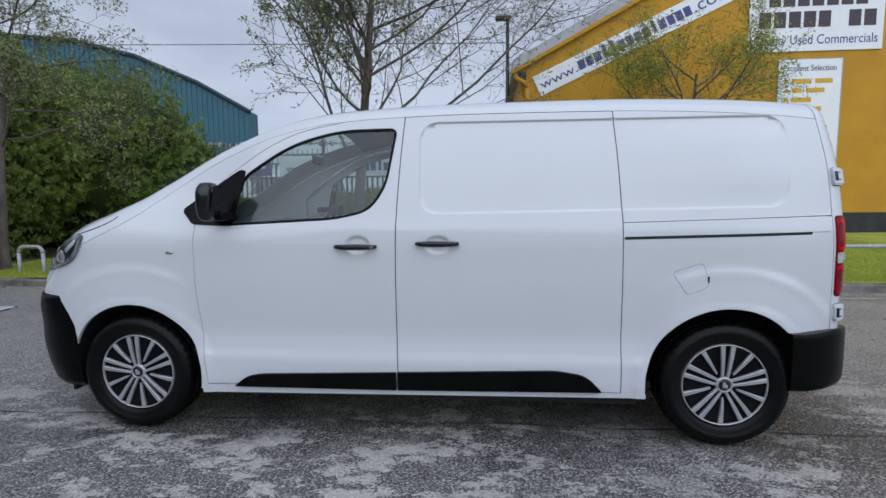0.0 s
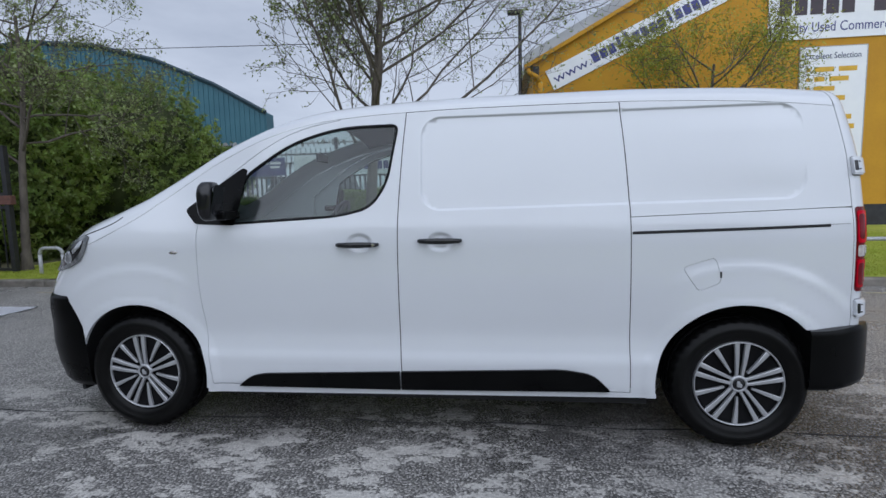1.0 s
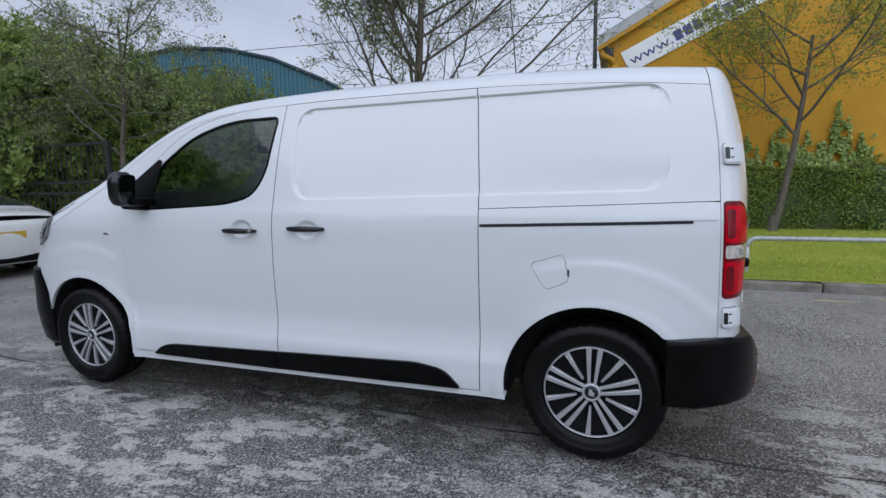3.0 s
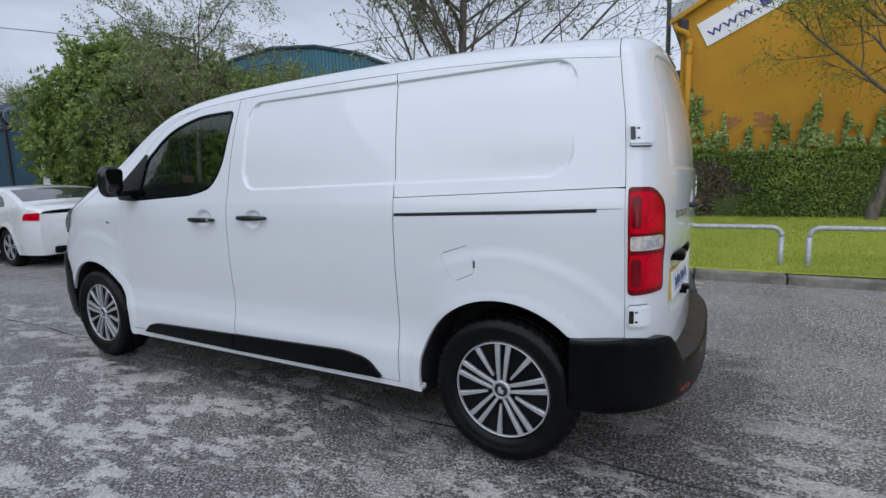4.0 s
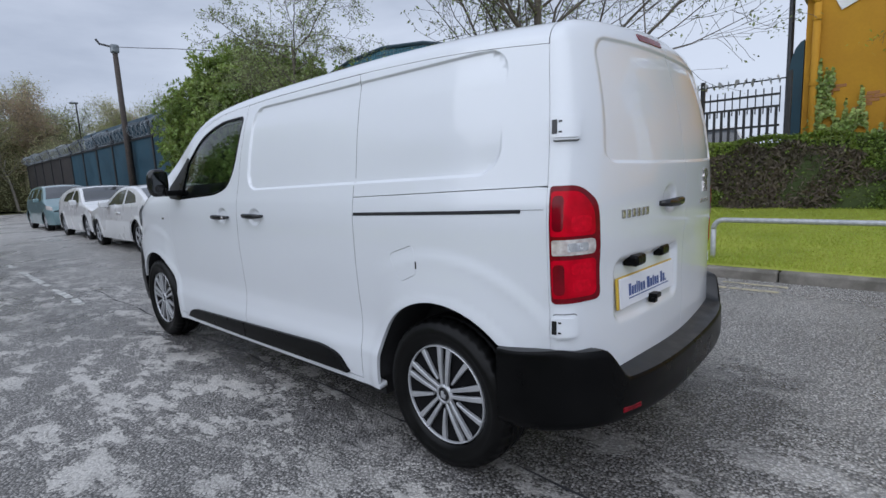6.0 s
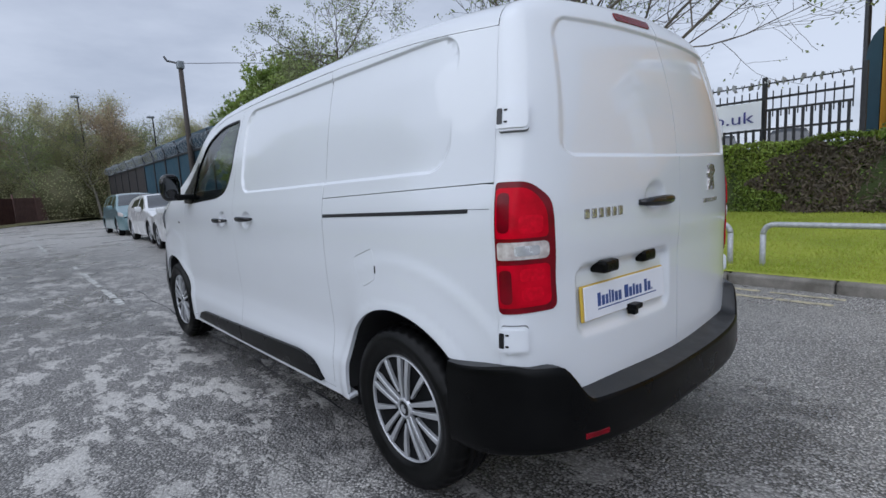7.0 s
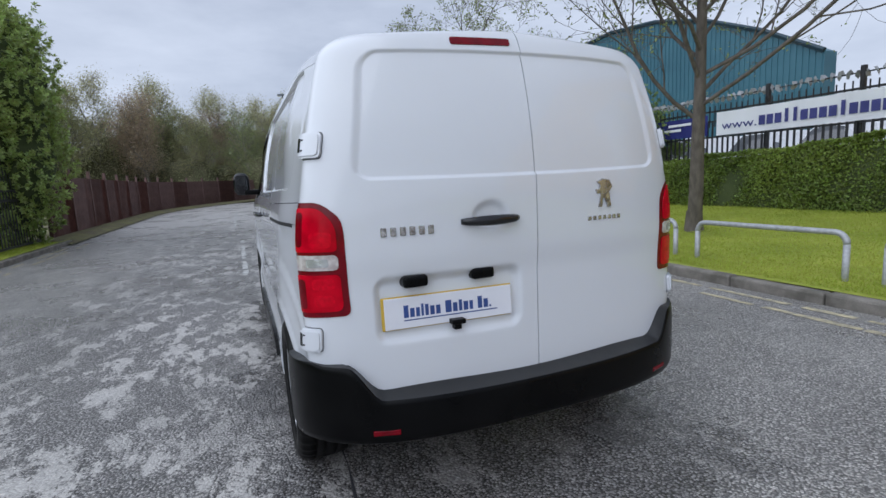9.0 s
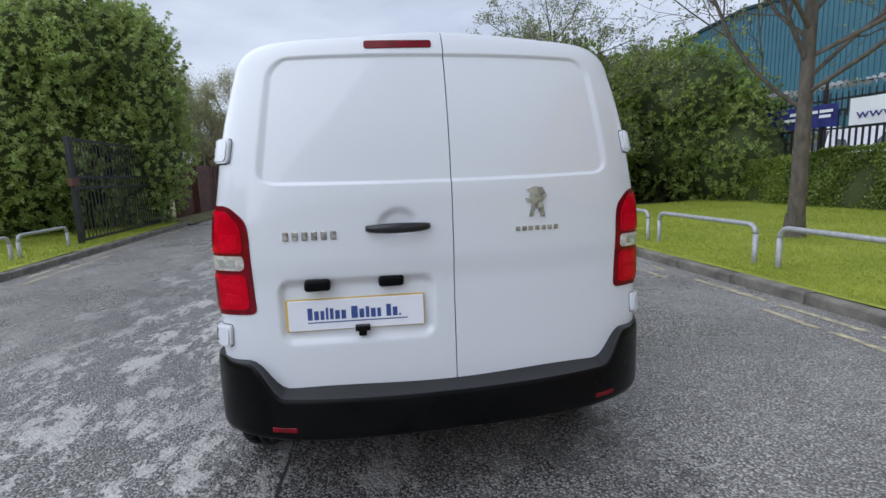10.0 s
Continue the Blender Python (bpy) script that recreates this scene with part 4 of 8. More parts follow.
part("body", bm, M["container"], bank)

# ---- street lamp by the building ----
lamp = thing("street_lamp", "tall dark grey street lamp column beside the building", "lamp post")
bm = bmesh.new()
tube(bm, [(2.70, 13.5, 0), (2.70, 13.5, 1.2), (2.70, 13.5, 1.25), (2.68, 13.5, 6.85)], [0.10, 0.10, 0.07, 0.055], 12)
part("column", bm, M["fence_black"], lamp, smooth=True)
part("lantern", boxes((2.30, 2.78, 13.40, 13.60, 6.83, 6.98), bevel=0.05), M["fence_black"], lamp)

# ---- teal warehouse ----
ware = thing("warehouse", "large teal clad warehouse with a shallow gabled roof", "building")
outl = [(-20, 0), (-20, 9.6), (-25, 12.4), (-31, 15.0), (-37, 16.6), (-44, 17.4), (-51, 17.0), (-58, 15.6), (-66, 11), (-66, 0)]
part("wall", prism(bmesh.new(), outl, 43, 44.5), M["teal"], ware)
bm = bmesh.new()
for i in range(92):
    x = -65.8 + i * 0.5
    zt = np.interp(x, [p[0] for p in outl[1:9]][::-1], [p[1] for p in outl[1:9]][::-1])
    box(bm, x, x + 0.16, 42.94, 43.0, 0, zt - 0.1)
part("cladding_rib", bm, M["teal"], ware, "upright ribs of the cladding")
bm = bmesh.new()
tube(bm, [(x, 42.9, z + 0.05) for x, z in outl[1:9]], 0.22, 6)
part("verge_trim", bm, M["teal_edge"], ware)

# overhead cables
cable = bmesh.new()
tube(cable, [(-17.0, 4.95, 6.52), (-15.5, 5.38, 6.25), (-14.0, 5.83, 6.0), (-12.5, 6.25, 5.72), (-11.6, 6.5, 5.5), (-10.9, 6.7, 5.1)], 0.012, 5)
tagged(part("overhead_cable", cable, M["fence_black"]), "thin dark cable strung from a timber pole", "cable")
cable = bmesh.new()
tube(cable, [(-42, 42.95, 17.0), (-36, 37.0, 14.2)] + [(-30.8 + 2.83 * k, 30.0, 12.2 - 0.10 * k + 0.001 * k * k) for k in range(13)] + [(6.2, 28.5, 9.5), (8.4, 26.5, roof_z(8.4) + 0.2)], 0.024, 5)
tagged(part("overhead_cable", cable, M["fence_black"]), "long dark cable strung high behind the trees", "cable")
# ---- trees ----
def limb_arrays(store, pts, radii, sides):
    pts = np.asarray(pts)
    n = len(pts)
    d = np.gradient(pts, axis=0)
    d /= np.linalg.norm(d, axis=1, keepdims=True) + 1e-9
    ref = np.array([0.31, 0.87, 0.12])
    a = np.cross(d, ref)
    a /= np.linalg.norm(a, axis=1, keepdims=True) + 1e-9
    b = np.cross(d, a)
    ang = 2 * np.pi * np.arange(sides) / sides
    ring = pts[:, None, :] + np.asarray(radii)[:, None, None] * (np.cos(ang)[None, :, None] * a[:, None, :] + np.sin(ang)[None, :, None] * b[:, None, :])
    o = store["n"]
    store["v"].append(ring.reshape(-1, 3))
    i, k = np.meshgrid(np.arange(n - 1), np.arange(sides), indexing="ij")
    q = np.stack([o + i * sides + k, o + i * sides + (k + 1) % sides, o + (i + 1) * sides + (k + 1) % sides, o + (i + 1) * sides + k], -1)
    store["f"].append(q.reshape(-1, 4))
    store["n"] += n * sides


def grow(rng, store, tips, p, d, length, radius, level, spec):
    """One limb that wanders upwards and bears smaller limbs; tips collects where leaves stand."""
    n = 7 if level < 2 else 5
    pts, q, w = [p], p.copy(), d / np.linalg.norm(d)
    for i in range(n):
        w = w + rng.normal(size=3) * spec["wander"] * (spec.get("trunk", 1.0) if level == 0 else 1.0) + np.array([0, 0, spec["rise"][level]])
        w /= np.linalg.norm(w)
        q = q + w * length / n
        pts.append(q.copy())
    end = 0.30 if level < spec["levels"] else 0.25
    radii = radius * np.linspace(1, end, n + 1) ** 0.9
    limb_arrays(store[min(level, 1)] if isinstance(store, list) else store, pts, np.maximum(radii, spec["thin"]), (8, 6, 5, 3, 3)[min(level, 4)])
    if level >= spec["levels"]:
        tips += [pts[-1]] + ([pts[-3]] if rng.random() < spec.get("side", 0.5) else [])
        return
    kids = spec["kids"][level]
    for k in range(kids):
        t = spec["start"][level] + (1 - spec["start"][level]) * (k + rng.random() * 0.8) / kids
        i = min(n - 1, int(t * n))
        base = pts[i] + (pts[i + 1] - pts[i]) * (t * n - i)
        along = pts[i + 1] - pts[i]
        along /= np.linalg.norm(along)
        a = rng.random() * 2 * np.pi if level else 2 * np.pi * (k * 0.382) + rng.random()
        e1 = np.cross(along, [0.3, 0.9, 0.2])
        e1 /= np.linalg.norm(e1)
        e2 = np.cross(along, e1)
        out = np.cos(a) * e1 + np.sin(a) * e2
        ang = radians(spec["angle"][level]) * rng.uniform(0.75, 1.25)
        dd = np.cos(ang) * along + np.sin(ang) * out
        far = 1.0
        if level == 0 and "bias" in spec:
            far = 1.0 + 0.45 * out[0]
            dd = dd + np.array(spec["bias"])
        grow(rng, store, tips, base, dd, far * length * spec["ratio"][level] * rng.uniform(0.7, 1.15) * (1.15 - 0.45 * t), radius * spec["thick"][level] * (1.1 - 0.5 * t), level + 1, spec)
    tips += [pts[-1]]


def tree(label, base, d, length, radius, spec, seed, leaf, leaf_len, leaf_wid, per_tip, spread=0.06, name="tree", group=""):
    rng = np.random.default_rng(seed)
    store = {"v": [], "f": [], "n": 0}
    tips = []
    grow(rng, store, tips, np.array([0.0, 0, 0]), np.array(d, float), length, radius, 0, spec)
    # root flare
    limb_arrays(store, [(0, 0, -0.15), (0, 0, 0.05), (0, 0, 0.35)], [radius * 1.5, radius * 1.25, radius * 1.02], 10)
    t = thing(name, label, "tree", pose(*base), group)
    part("trunk", raw_mesh("trunk", np.concatenate(store["v"]), np.concatenate(store["f"]), M["bark"] if spec["thin"] < 0.02 else M["hazed_bark"]), None, t, "grey-brown trunk, limbs and bare twigs").data.shade_smooth()
    tips = np.array(tips)
    p = np.repeat(tips, per_tip, axis=0) + rng.normal(size=(len(tips) * per_tip, 3)) * spread
    nr = rng.normal(size=p.shape) + np.array([0, 0, 0.6])
    part("crown", leaves("crown", p, nr, leaf_len, leaf_wid, leaf, seed + 1), leaf, t, "small young leaves at the twig tips")
    return t


SPEC = dict(levels=4, kids=(11, 7, 6, 4), start=(0.40, 0.18, 0.2, 0.2), angle=(50, 40, 42, 45), ratio=(0.80, 0.58, 0.50, 0.42), thick=(0.48, 0.45, 0.45, 0.5), wander=0.085, rise=(0.05, 0.10, 0.07, 0.05, 0.03), thin=0.0035, side=0.6)
tree("slender street tree with bare limbs and few pale buds", (-0.60, 7.12, lawn_z(7.12)), (0.12, -0.09, 1), 5.3, 0.125, dict(SPEC, bias=(0.10, 0.0, 0.0), trunk=0.18, kids=(20, 9, 7, 4), start=(0.35, 0.16, 0.15, 0.2), thin=0.0036, rise=(0.02, 0.10, 0.08, 0.06, 0.03), thick=(0.31, 0.40, 0.45, 0.5), angle=(60, 40, 44, 48), ratio=(0.92, 0.56, 0.50, 0.45), wander=0.12), 33, M["bud"], 0.075, 0.036, 2, 0.05)
S2 = dict(SPEC, kids=(14, 8, 6, 4), start=(0.42, 0.22, 0.2, 0.2), angle=(62, 45, 48, 50), thick=(0.36, 0.42, 0.45, 0.5), ratio=(0.60, 0.58, 0.5, 0.45), trunk=0.3, wander=0.12, rise=(0.03, 0.05, 0.0, -0.02, -0.03))
tree("slim street tree with low arching limbs beside an iron gate", (-6.70, 5.62, 0.12), (-0.02, 0, 1), 4.6, 0.080, dict(S2, thin=0.0034), 38, M["bud"], 0.065, 0.034, 2, 0.05)
S3 = dict(SPEC, levels=4, trunk=0.3, kids=(9, 6, 6, 4), start=(0.50, 0.2, 0.2, 0.15), angle=(58, 42, 45, 50), ratio=(0.72, 0.55, 0.5, 0.42), rise=(0.03, 0.06, 0.02, 0.0, -0.02))
tree("small tree in fresh yellow-green leaf before the yellow wall", (6.68, 10.5, lawn_z(10.5)), (0.20, -0.05, 1), 4.1, 0.080, S3, 47, M["fresh"], 0.085, 0.032, 4, 0.13)

# far woods beyond the bend
FAR = dict(levels=3, kids=(16, 5, 4), start=(0.22, 0.2, 0.2), angle=(46, 40, 45), ratio=(0.34, 0.5, 0.5), thick=(0.35, 0.5, 0.5), wander=0.06, rise=(0.03, 0.06, 0.03, 0.0), thin=0.025, side=0.9)
kinds = []
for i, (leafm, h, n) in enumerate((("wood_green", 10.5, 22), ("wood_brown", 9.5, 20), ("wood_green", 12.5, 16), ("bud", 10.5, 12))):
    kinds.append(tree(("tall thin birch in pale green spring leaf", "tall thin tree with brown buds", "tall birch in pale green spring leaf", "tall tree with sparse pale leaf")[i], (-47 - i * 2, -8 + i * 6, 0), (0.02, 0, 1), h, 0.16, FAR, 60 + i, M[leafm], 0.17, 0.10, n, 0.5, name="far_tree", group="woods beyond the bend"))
for k in kinds:
    k.scale = (0.72, 0.72, 0.72)
rng = random.Random(77)
for i in range(58):
    k = kinds[i % 4]
    far = i % 3
    y = -30 + 66 * (i / 57) + rng.uniform(-1, 1)
    x = -42.5 - far * 4.5 - rng.uniform(0, 2) - 0.004 * (y + 3) ** 2 + (9 if y < -12 else 0)
    s = rng.uniform(0.58, 0.80)
    o = copy_thing(k, pose(x, y, 0, 0, 0, rng.uniform(0, 360)))
    o.scale = (s, s, s)
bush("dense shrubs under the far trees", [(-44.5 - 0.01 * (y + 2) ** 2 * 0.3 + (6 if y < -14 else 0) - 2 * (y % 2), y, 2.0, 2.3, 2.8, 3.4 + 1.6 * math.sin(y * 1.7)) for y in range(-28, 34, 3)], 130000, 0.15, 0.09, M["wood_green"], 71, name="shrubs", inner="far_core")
# ---- gates, fences and containers along the road ----
def iron_gate(label, x0, x1, y, h, leaf_gap=0.16):
    g = thing("iron_gate", label, "gate", pose(x0, y, 0.08), "pair of iron gates")
    w = x1 - x0
    for nm, a in (("hinge_stile", 0.0), ("lock_stile", w)):
        part(nm, boxes((a - 0.045, a + 0.045, -0.045, 0.045, 0, h), bevel=0.006), M["fence_black"], g)
    for z in (0.10, h * 0.53, h * 0.63, h - 0.05):
        part("rail", boxes((0.046, w - 0.046, -0.02, 0.02, z - 0.028, z + 0.028), bevel=0.004), M["fence_black"], g)
    bar = mesh_of(boxes((-0.009, 0.009, -0.009, 0.009, 0.13, h - 0.08)), "bar", M["fence_black"])
    n = int(w / leaf_gap)
    for i in range(1, n):
        part("bar", bar, None, g, m=pose(w * i / n, 0, 0))
    part("lock_box", boxes((w - 0.16, w + 0.10, -0.05, 0.05, h * 0.55, h * 0.62), bevel=0.008), mat("rusty_lock", (0.16, 0.07, 0.05), (0.10, 0.05, 0.04), 20, 0.8), g, "rusty lock plate")
    return g


iron_gate("black iron gate standing open along the verge", -10.4, -5.42, -4.98, 2.20)
iron_gate("black iron gate standing open before a laurel bush", -10.6, -6.72, 5.42, 2.32)

brown = thing("panel_fence", "dark brown panel fence following the bend of the road", "fence")
pts = []
x, y = -11.4, -5.05
while len(pts) < 26:
    pts.append((x, y))
    slope = 0.0 if x > -24 else 0.04 * (x + 24)
    L = math.hypot(1, slope)
    x, y = x - 2.3 / L, y - slope * 2.3 / L
panel_me = {}
for (ax, ay), (bx, by) in zip(pts, pts[1:]):
    ang = math.degrees(math.atan2(by - ay, bx - ax))
    z0 = 0.05 + 0.25 * max(0, (-ax - 20) / 20) ** 2 * 0.2
    ln = math.hypot(bx - ax, by - ay)
    k = round(ln, 2)
    if k not in panel_me:
        bm = bmesh.new()
        n = 60
        rib = [(0.05 + (ln - 0.1) * i / n, -0.018 if i % 4 in (0, 1) else 0.0) for i in range(n + 1)]
        lo = [bm.verts.new((a, b, 0.06)) for a, b in rib]
        hi = [bm.verts.new((a, b, 1.82)) for a, b in rib]
        for i in range(n):
            bm.faces.new((lo[i], lo[i + 1], hi[i + 1], hi[i]))
        bmesh.ops.solidify(bm, geom=bm.faces[:], thickness=0.01)
        panel_me[k] = mesh_of(bm, "fence_panel", M["fence_brown"])
    part("fence_panel", panel_me[k], None, brown, m=pose(ax, ay, z0, 0, 0, ang))
    part("post", boxes((-0.05, 0.05, -0.05, 0.05, 0, 2.08), bevel=0.008), M["fence_brown"], brown, m=pose(ax, ay, z0, 0, 0, ang))

M["panel_dark"] = mat("dark_fence_sheet", (0.020, 0.018, 0.020), (0.032, 0.028, 0.028), 3, 0.6, bump=0.002, bump_scale=15)
yard_fence = thing("yard_fence", "tall dark sheet fence with coils of razor wire on top", "fence")
for i in range(12):
    x = -12.6 - i * 2.35
    part("post", boxes((x - 0.06, x + 0.06, 5.10, 5.22, 0.05, 3.35), bevel=0.008), M["fence_black"], yard_fence)
    part("arm", box(bmesh.new(), -0.03, 0.03, -0.03, 0.03, 0, 0.45, m=pose(x, 5.16, 3.33, 18, 0, 0)), M["fence_black"], yard_fence)
    if i < 11:
        part("sheet", boxes((x - 2.29, x - 0.062, 5.15, 5.17, 0.12, 3.18)), M["container"] if i < 6 else M["panel_dark"], yard_fence)
        for z in (3.15,):
            part("rail", boxes((x - 2.29, x - 0.062, 5.10, 5.148, z - 0.03, z + 0.03)), M["fence_black"], yard_fence)
bm = bmesh.new()
n = 900
tube(bm, [(-12.6 - 26 * i / n, 5.14 + 0.27 * math.cos(i * 0.42), 3.46 + 0.27 * math.sin(i * 0.42) + 0.05 * math.sin(i * 0.05)) for i in range(n)], 0.010, 4, cap=False)
part("razor_coil", bm, M["wire"], yard_fence, "coil of razor wire")
bm = bmesh.new()
tube(bm, [(-12.6 - 26 * i / n, 5.14 + 0.25 * math.cos(-i * 0.39 + 1), 3.46 + 0.25 * math.sin(-i * 0.39 + 1)) for i in range(n)], 0.010, 4, cap=False)
part("razor_coil", bm, M["wire"], yard_fence, "second coil of razor wire")


def cabin(label, x0, x1, y0, y1, h):
    c = thing("steel_cabin", label, "cabin")
    part("shell", boxes((x0, x1, y0, y1, 0.1, h), bevel=0.02), M["container"], c)
    n = int((x1 - x0) / 0.28)
    rib = mesh_of(boxes((-0.07, 0.07, -0.035, 0.0, 0.25, h - 0.22), bevel=0.01), "rib", M["container"])
    for i in range(1, n):
        part("rib", rib, None, c, m=pose(x0 + (x1 - x0) * i / n, y0, 0))
    part("top_rail", boxes((x0 - 0.02, x1 + 0.02, y0 - 0.06, y0 - 0.001, h - 0.2, h + 0.02)), mat("grey_blue_rail", (0.06, 0.10, 0.13), (0.05, 0.08, 0.11), 4, 0.6), c, "paler top rail")
    return c


cabin("dark blue ribbed steel cabin behind the fence", -25.4, -13.4, 5.55, 8.0, 3.98)
cabin("second dark blue ribbed steel cabin further off", -12.9, -12.0, 5.75, 8.2, 3.7)

notice = thing("notice_board", "small white notice board on a dark post", "sign")
part("post", boxes((-12.43, -12.37, 5.0, 5.06, 0.1, 2.0)), M["fence_black"], notice)
part("board", boxes((-12.62, -12.10, 4.96, 4.99, 1.35, 2.0), bevel=0.004), M["sign_white"], notice)
part("bar", boxes((-12.52, -12.22, 4.953, 4.958, 1.78, 1.84)), M["sign_dark"], notice, "unreadable red-brown writing")

pole = thing("timber_pole", "tall dark timber pole carrying a cable", "pole")
bm = bmesh.new()
tube(bm, [(-17.1, 4.95, 0), (-17.0, 4.95, 6.5)], [0.115, 0.085], 12)
part("shaft", bm, M["twig"], pole, smooth=True)
part("cap", boxes((-17.13, -16.87, 4.82, 5.08, 6.30, 6.60), bevel=0.05), M["wire"], pole, "grey fitting at the top")
bm = bmesh.new()
tube(bm, [(-17.0, 4.95, 6.5), (-17.25, 4.55, 6.62), (-17.3, 4.47, 6.78)], 0.04, 6)
part("bracket", bm, M["fence_black"], pole)
for x, y, h in ((-46, 4.8, 9.9), (-46, 10.1, 8.5)):
    t = thing("street_lamp", "distant street lamp on a thin dark column", "lamp post", group="distant street lamps")
    bm = bmesh.new()
    tube(bm, [(x, y, 0), (x, y, h)], [0.085, 0.05], 8)
    part("column", bm, M["fence_black"], t)
    part("lantern", boxes((x - 0.2, x + 0.2, y - 0.45, y + 0.15, h, h + 0.16), bevel=0.05), M["wire"], t)

# ---- sheet and bottles on the road ----
sheet_ = bmesh.new()
n = 12
g = [[sheet_.verts.new((-4.75 + 0.85 * i / n + 0.03 * math.sin(j), 2.52 + 0.62 * j / n + 0.02 * math.sin(i * 0.8), 0.012 + 0.008 * math.sin(i * 1.3) * math.sin(j * 1.1))) for j in range(n + 1)] for i in range(n + 1)]
for i in range(n):
    for j in range(n):
        sheet_.faces.new((g[i][j], g[i + 1][j], g[i + 1][j + 1], g[i][j + 1]))
bmesh.ops.solidify(sheet_, geom=sheet_.faces[:], thickness=0.006)
tagged(part("ground_sheet", sheet_, M["sign_white"], smooth=True), "crumpled white sheet lying on the road", "sheet")
M["bottle"] = mat("clear_plastic_bottle", (0.62, 0.68, 0.76), (0.50, 0.57, 0.68), 25, 0.12, translucent=0.5)
for x, y, h, lb in ((-4.16, 2.72, 0.33, "tall clear plastic bottle with a white cap on the sheet"), (-4.45, 2.68, 0.20, "short clear plastic bottle with a dark cap on the sheet")):
    b = thing("plastic_bottle", lb, "bottle", pose(x, y, 0.016))
    bm = bmesh.new()
    r = 0.046 if h > 0.25 else 0.040
    lathe(bm, [(0.001, 0.002), (r * 0.9, 0.002), (r, 0.02), (r, h * 0.35), (r * 0.93, h * 0.40), (r, h * 0.45), (r, h * 0.68), (r * 0.62, h * 0.82), (0.016, h * 0.90), (0.016, h * 0.95)], 20, "z")
    part("body", bm, M["bottle"], b, smooth=True)
    bm = bmesh.new()
    lathe(bm, [(r * 1.01, h * 0.46), (r * 1.012, h * 0.47), (r * 1.012, h * 0.62), (r * 1.01, h * 0.63)], 20, "z")
    part("label_band", bm, mat("bottle_band", (0.55, 0.62, 0.75), (0.45, 0.52, 0.68), 20, 0.5), b)
    bm = bmesh.new()
    lathe(bm, [(0.019, h * 0.93), (0.020, h * 0.94), (0.020, h), (0.001, h + 0.002)], 16, "z")
    part("cap", bm, M["sign_white"] if h > 0.25 else M["black"], b)
# ---- the white panel van: surfaces ----
from mathutils import geometry as geo

M["paint"] = mat("white_van_paint", (0.703, 0.726, 0.760), (0.69, 0.711, 0.745), 1.5, 0.30, 0.36, coat=1.0, spec=0.35)
M["trim"] = mat("grained_black_plastic", (0.0015, 0.0016, 0.0018), (0.003, 0.0031, 0.0034), 6, 0.26, 0.34, bump=0.00004, bump_scale=420, spec=0.13)
# bumper plastic again, glossier and lighter: the step's sky sheen is in its colour
M["step"] = mat("sheen_step_plastic", (0.012, 0.0125, 0.013), (0.020, 0.0205, 0.021), 14, 0.34, 0.48, bump=0.0001, bump_scale=300, spec=0.5)
M["gloss_black"] = mat("gloss_black_plastic", (0.010, 0.010, 0.012), (0.014, 0.014, 0.016), 6, 0.18, 0.24)
M["rubber"] = mat("tyre_rubber", (0.0016, 0.0016, 0.0018), (0.0035, 0.0035, 0.0035), 9, 0.36, 0.5, bump=0.0004, bump_scale=220, spec=0.20)
M["alloy"] = mat("silver_painted_wheel", (0.54, 0.55, 0.57), (0.46, 0.47, 0.49), 12, 0.28, 0.36, metal=0.5)
M["wheel_black"] = mat("dark_wheel_inset", (0.004, 0.004, 0.005), (0.008, 0.008, 0.009), 10, 0.5, 0.65, spec=0.12)
# pale and dark blotches paint highlights and reflections into the chrome
M["chrome"] = mat("chrome", (0.62, 0.60, 0.58), (0.22, 0.20, 0.185), 55, 0.20, 0.30, metal=0.75)
M["red_lens"] = mat("red_lamp_lens", (0.60, 0.001, 0.016), (0.40, 0.001, 0.010), 14, 0.12, 0.18, spec=0.10)
M["dark_red"] = mat("dark_red_lens", (0.19, 0.001, 0.008), (0.12, 0.001, 0.006), 18, 0.12, 0.18, spec=0.25)
M["bright_red"] = mat("lit_red_facets", (0.68, 0.002, 0.020), (0.52, 0.002, 0.014), 60, 0.12, 0.2, spec=0.12)
M["clear_lens"] = mat("clear_lamp_lens", (0.42, 0.36, 0.34), (0.66, 0.62, 0.60), 40, 0.10, 0.18, coat=1.0)
M["lamp_inner"] = mat("headlamp_reflector", (0.45, 0.46, 0.48), (0.75, 0.77, 0.80), 25, 0.2, 0.3, metal=0.6)
M["lamp_dark"] = mat("smoked_lamp_interior", (0.09, 0.095, 0.10), (0.34, 0.35, 0.36), 22, 0.08, 0.15, metal=0.3)
M["seat"] = mat("grey_seat_cloth", (0.16, 0.165, 0.165), (0.21, 0.215, 0.215), 30, 0.9, bump=0.001)
M["dash"] = mat("dark_dashboard", (0.035, 0.037, 0.04), (0.05, 0.052, 0.055), 12, 0.6)
M["pane"] = glass("tinted_window_glass", (0.60, 0.70, 0.67), gloss=0.015)
M["screen"] = glass("windscreen_glass", (0.84, 0.90, 0.88), gloss=0.03)
M["mirror"] = mat("mirror_glass", (0.09, 0.095, 0.10), (0.08, 0.085, 0.09), 3, 0.03, metal=1.0)
M["headlining"] = mat("grey_headlining", (0.13, 0.135, 0.135), (0.10, 0.105, 0.105), 20, 0.9)
M["seam_grey"] = mat("shaded_seam", (0.16, 0.165, 0.17), (0.13, 0.135, 0.14), 9, 0.7)
M["plate_yellow"] = mat("yellow_plate_edge", (0.62, 0.42, 0.05), (0.55, 0.36, 0.04), 9, 0.4)
M["plate_white"] = mat("white_plate_sheet", (0.78, 0.79, 0.84), (0.74, 0.75, 0.80), 9, 0.35)
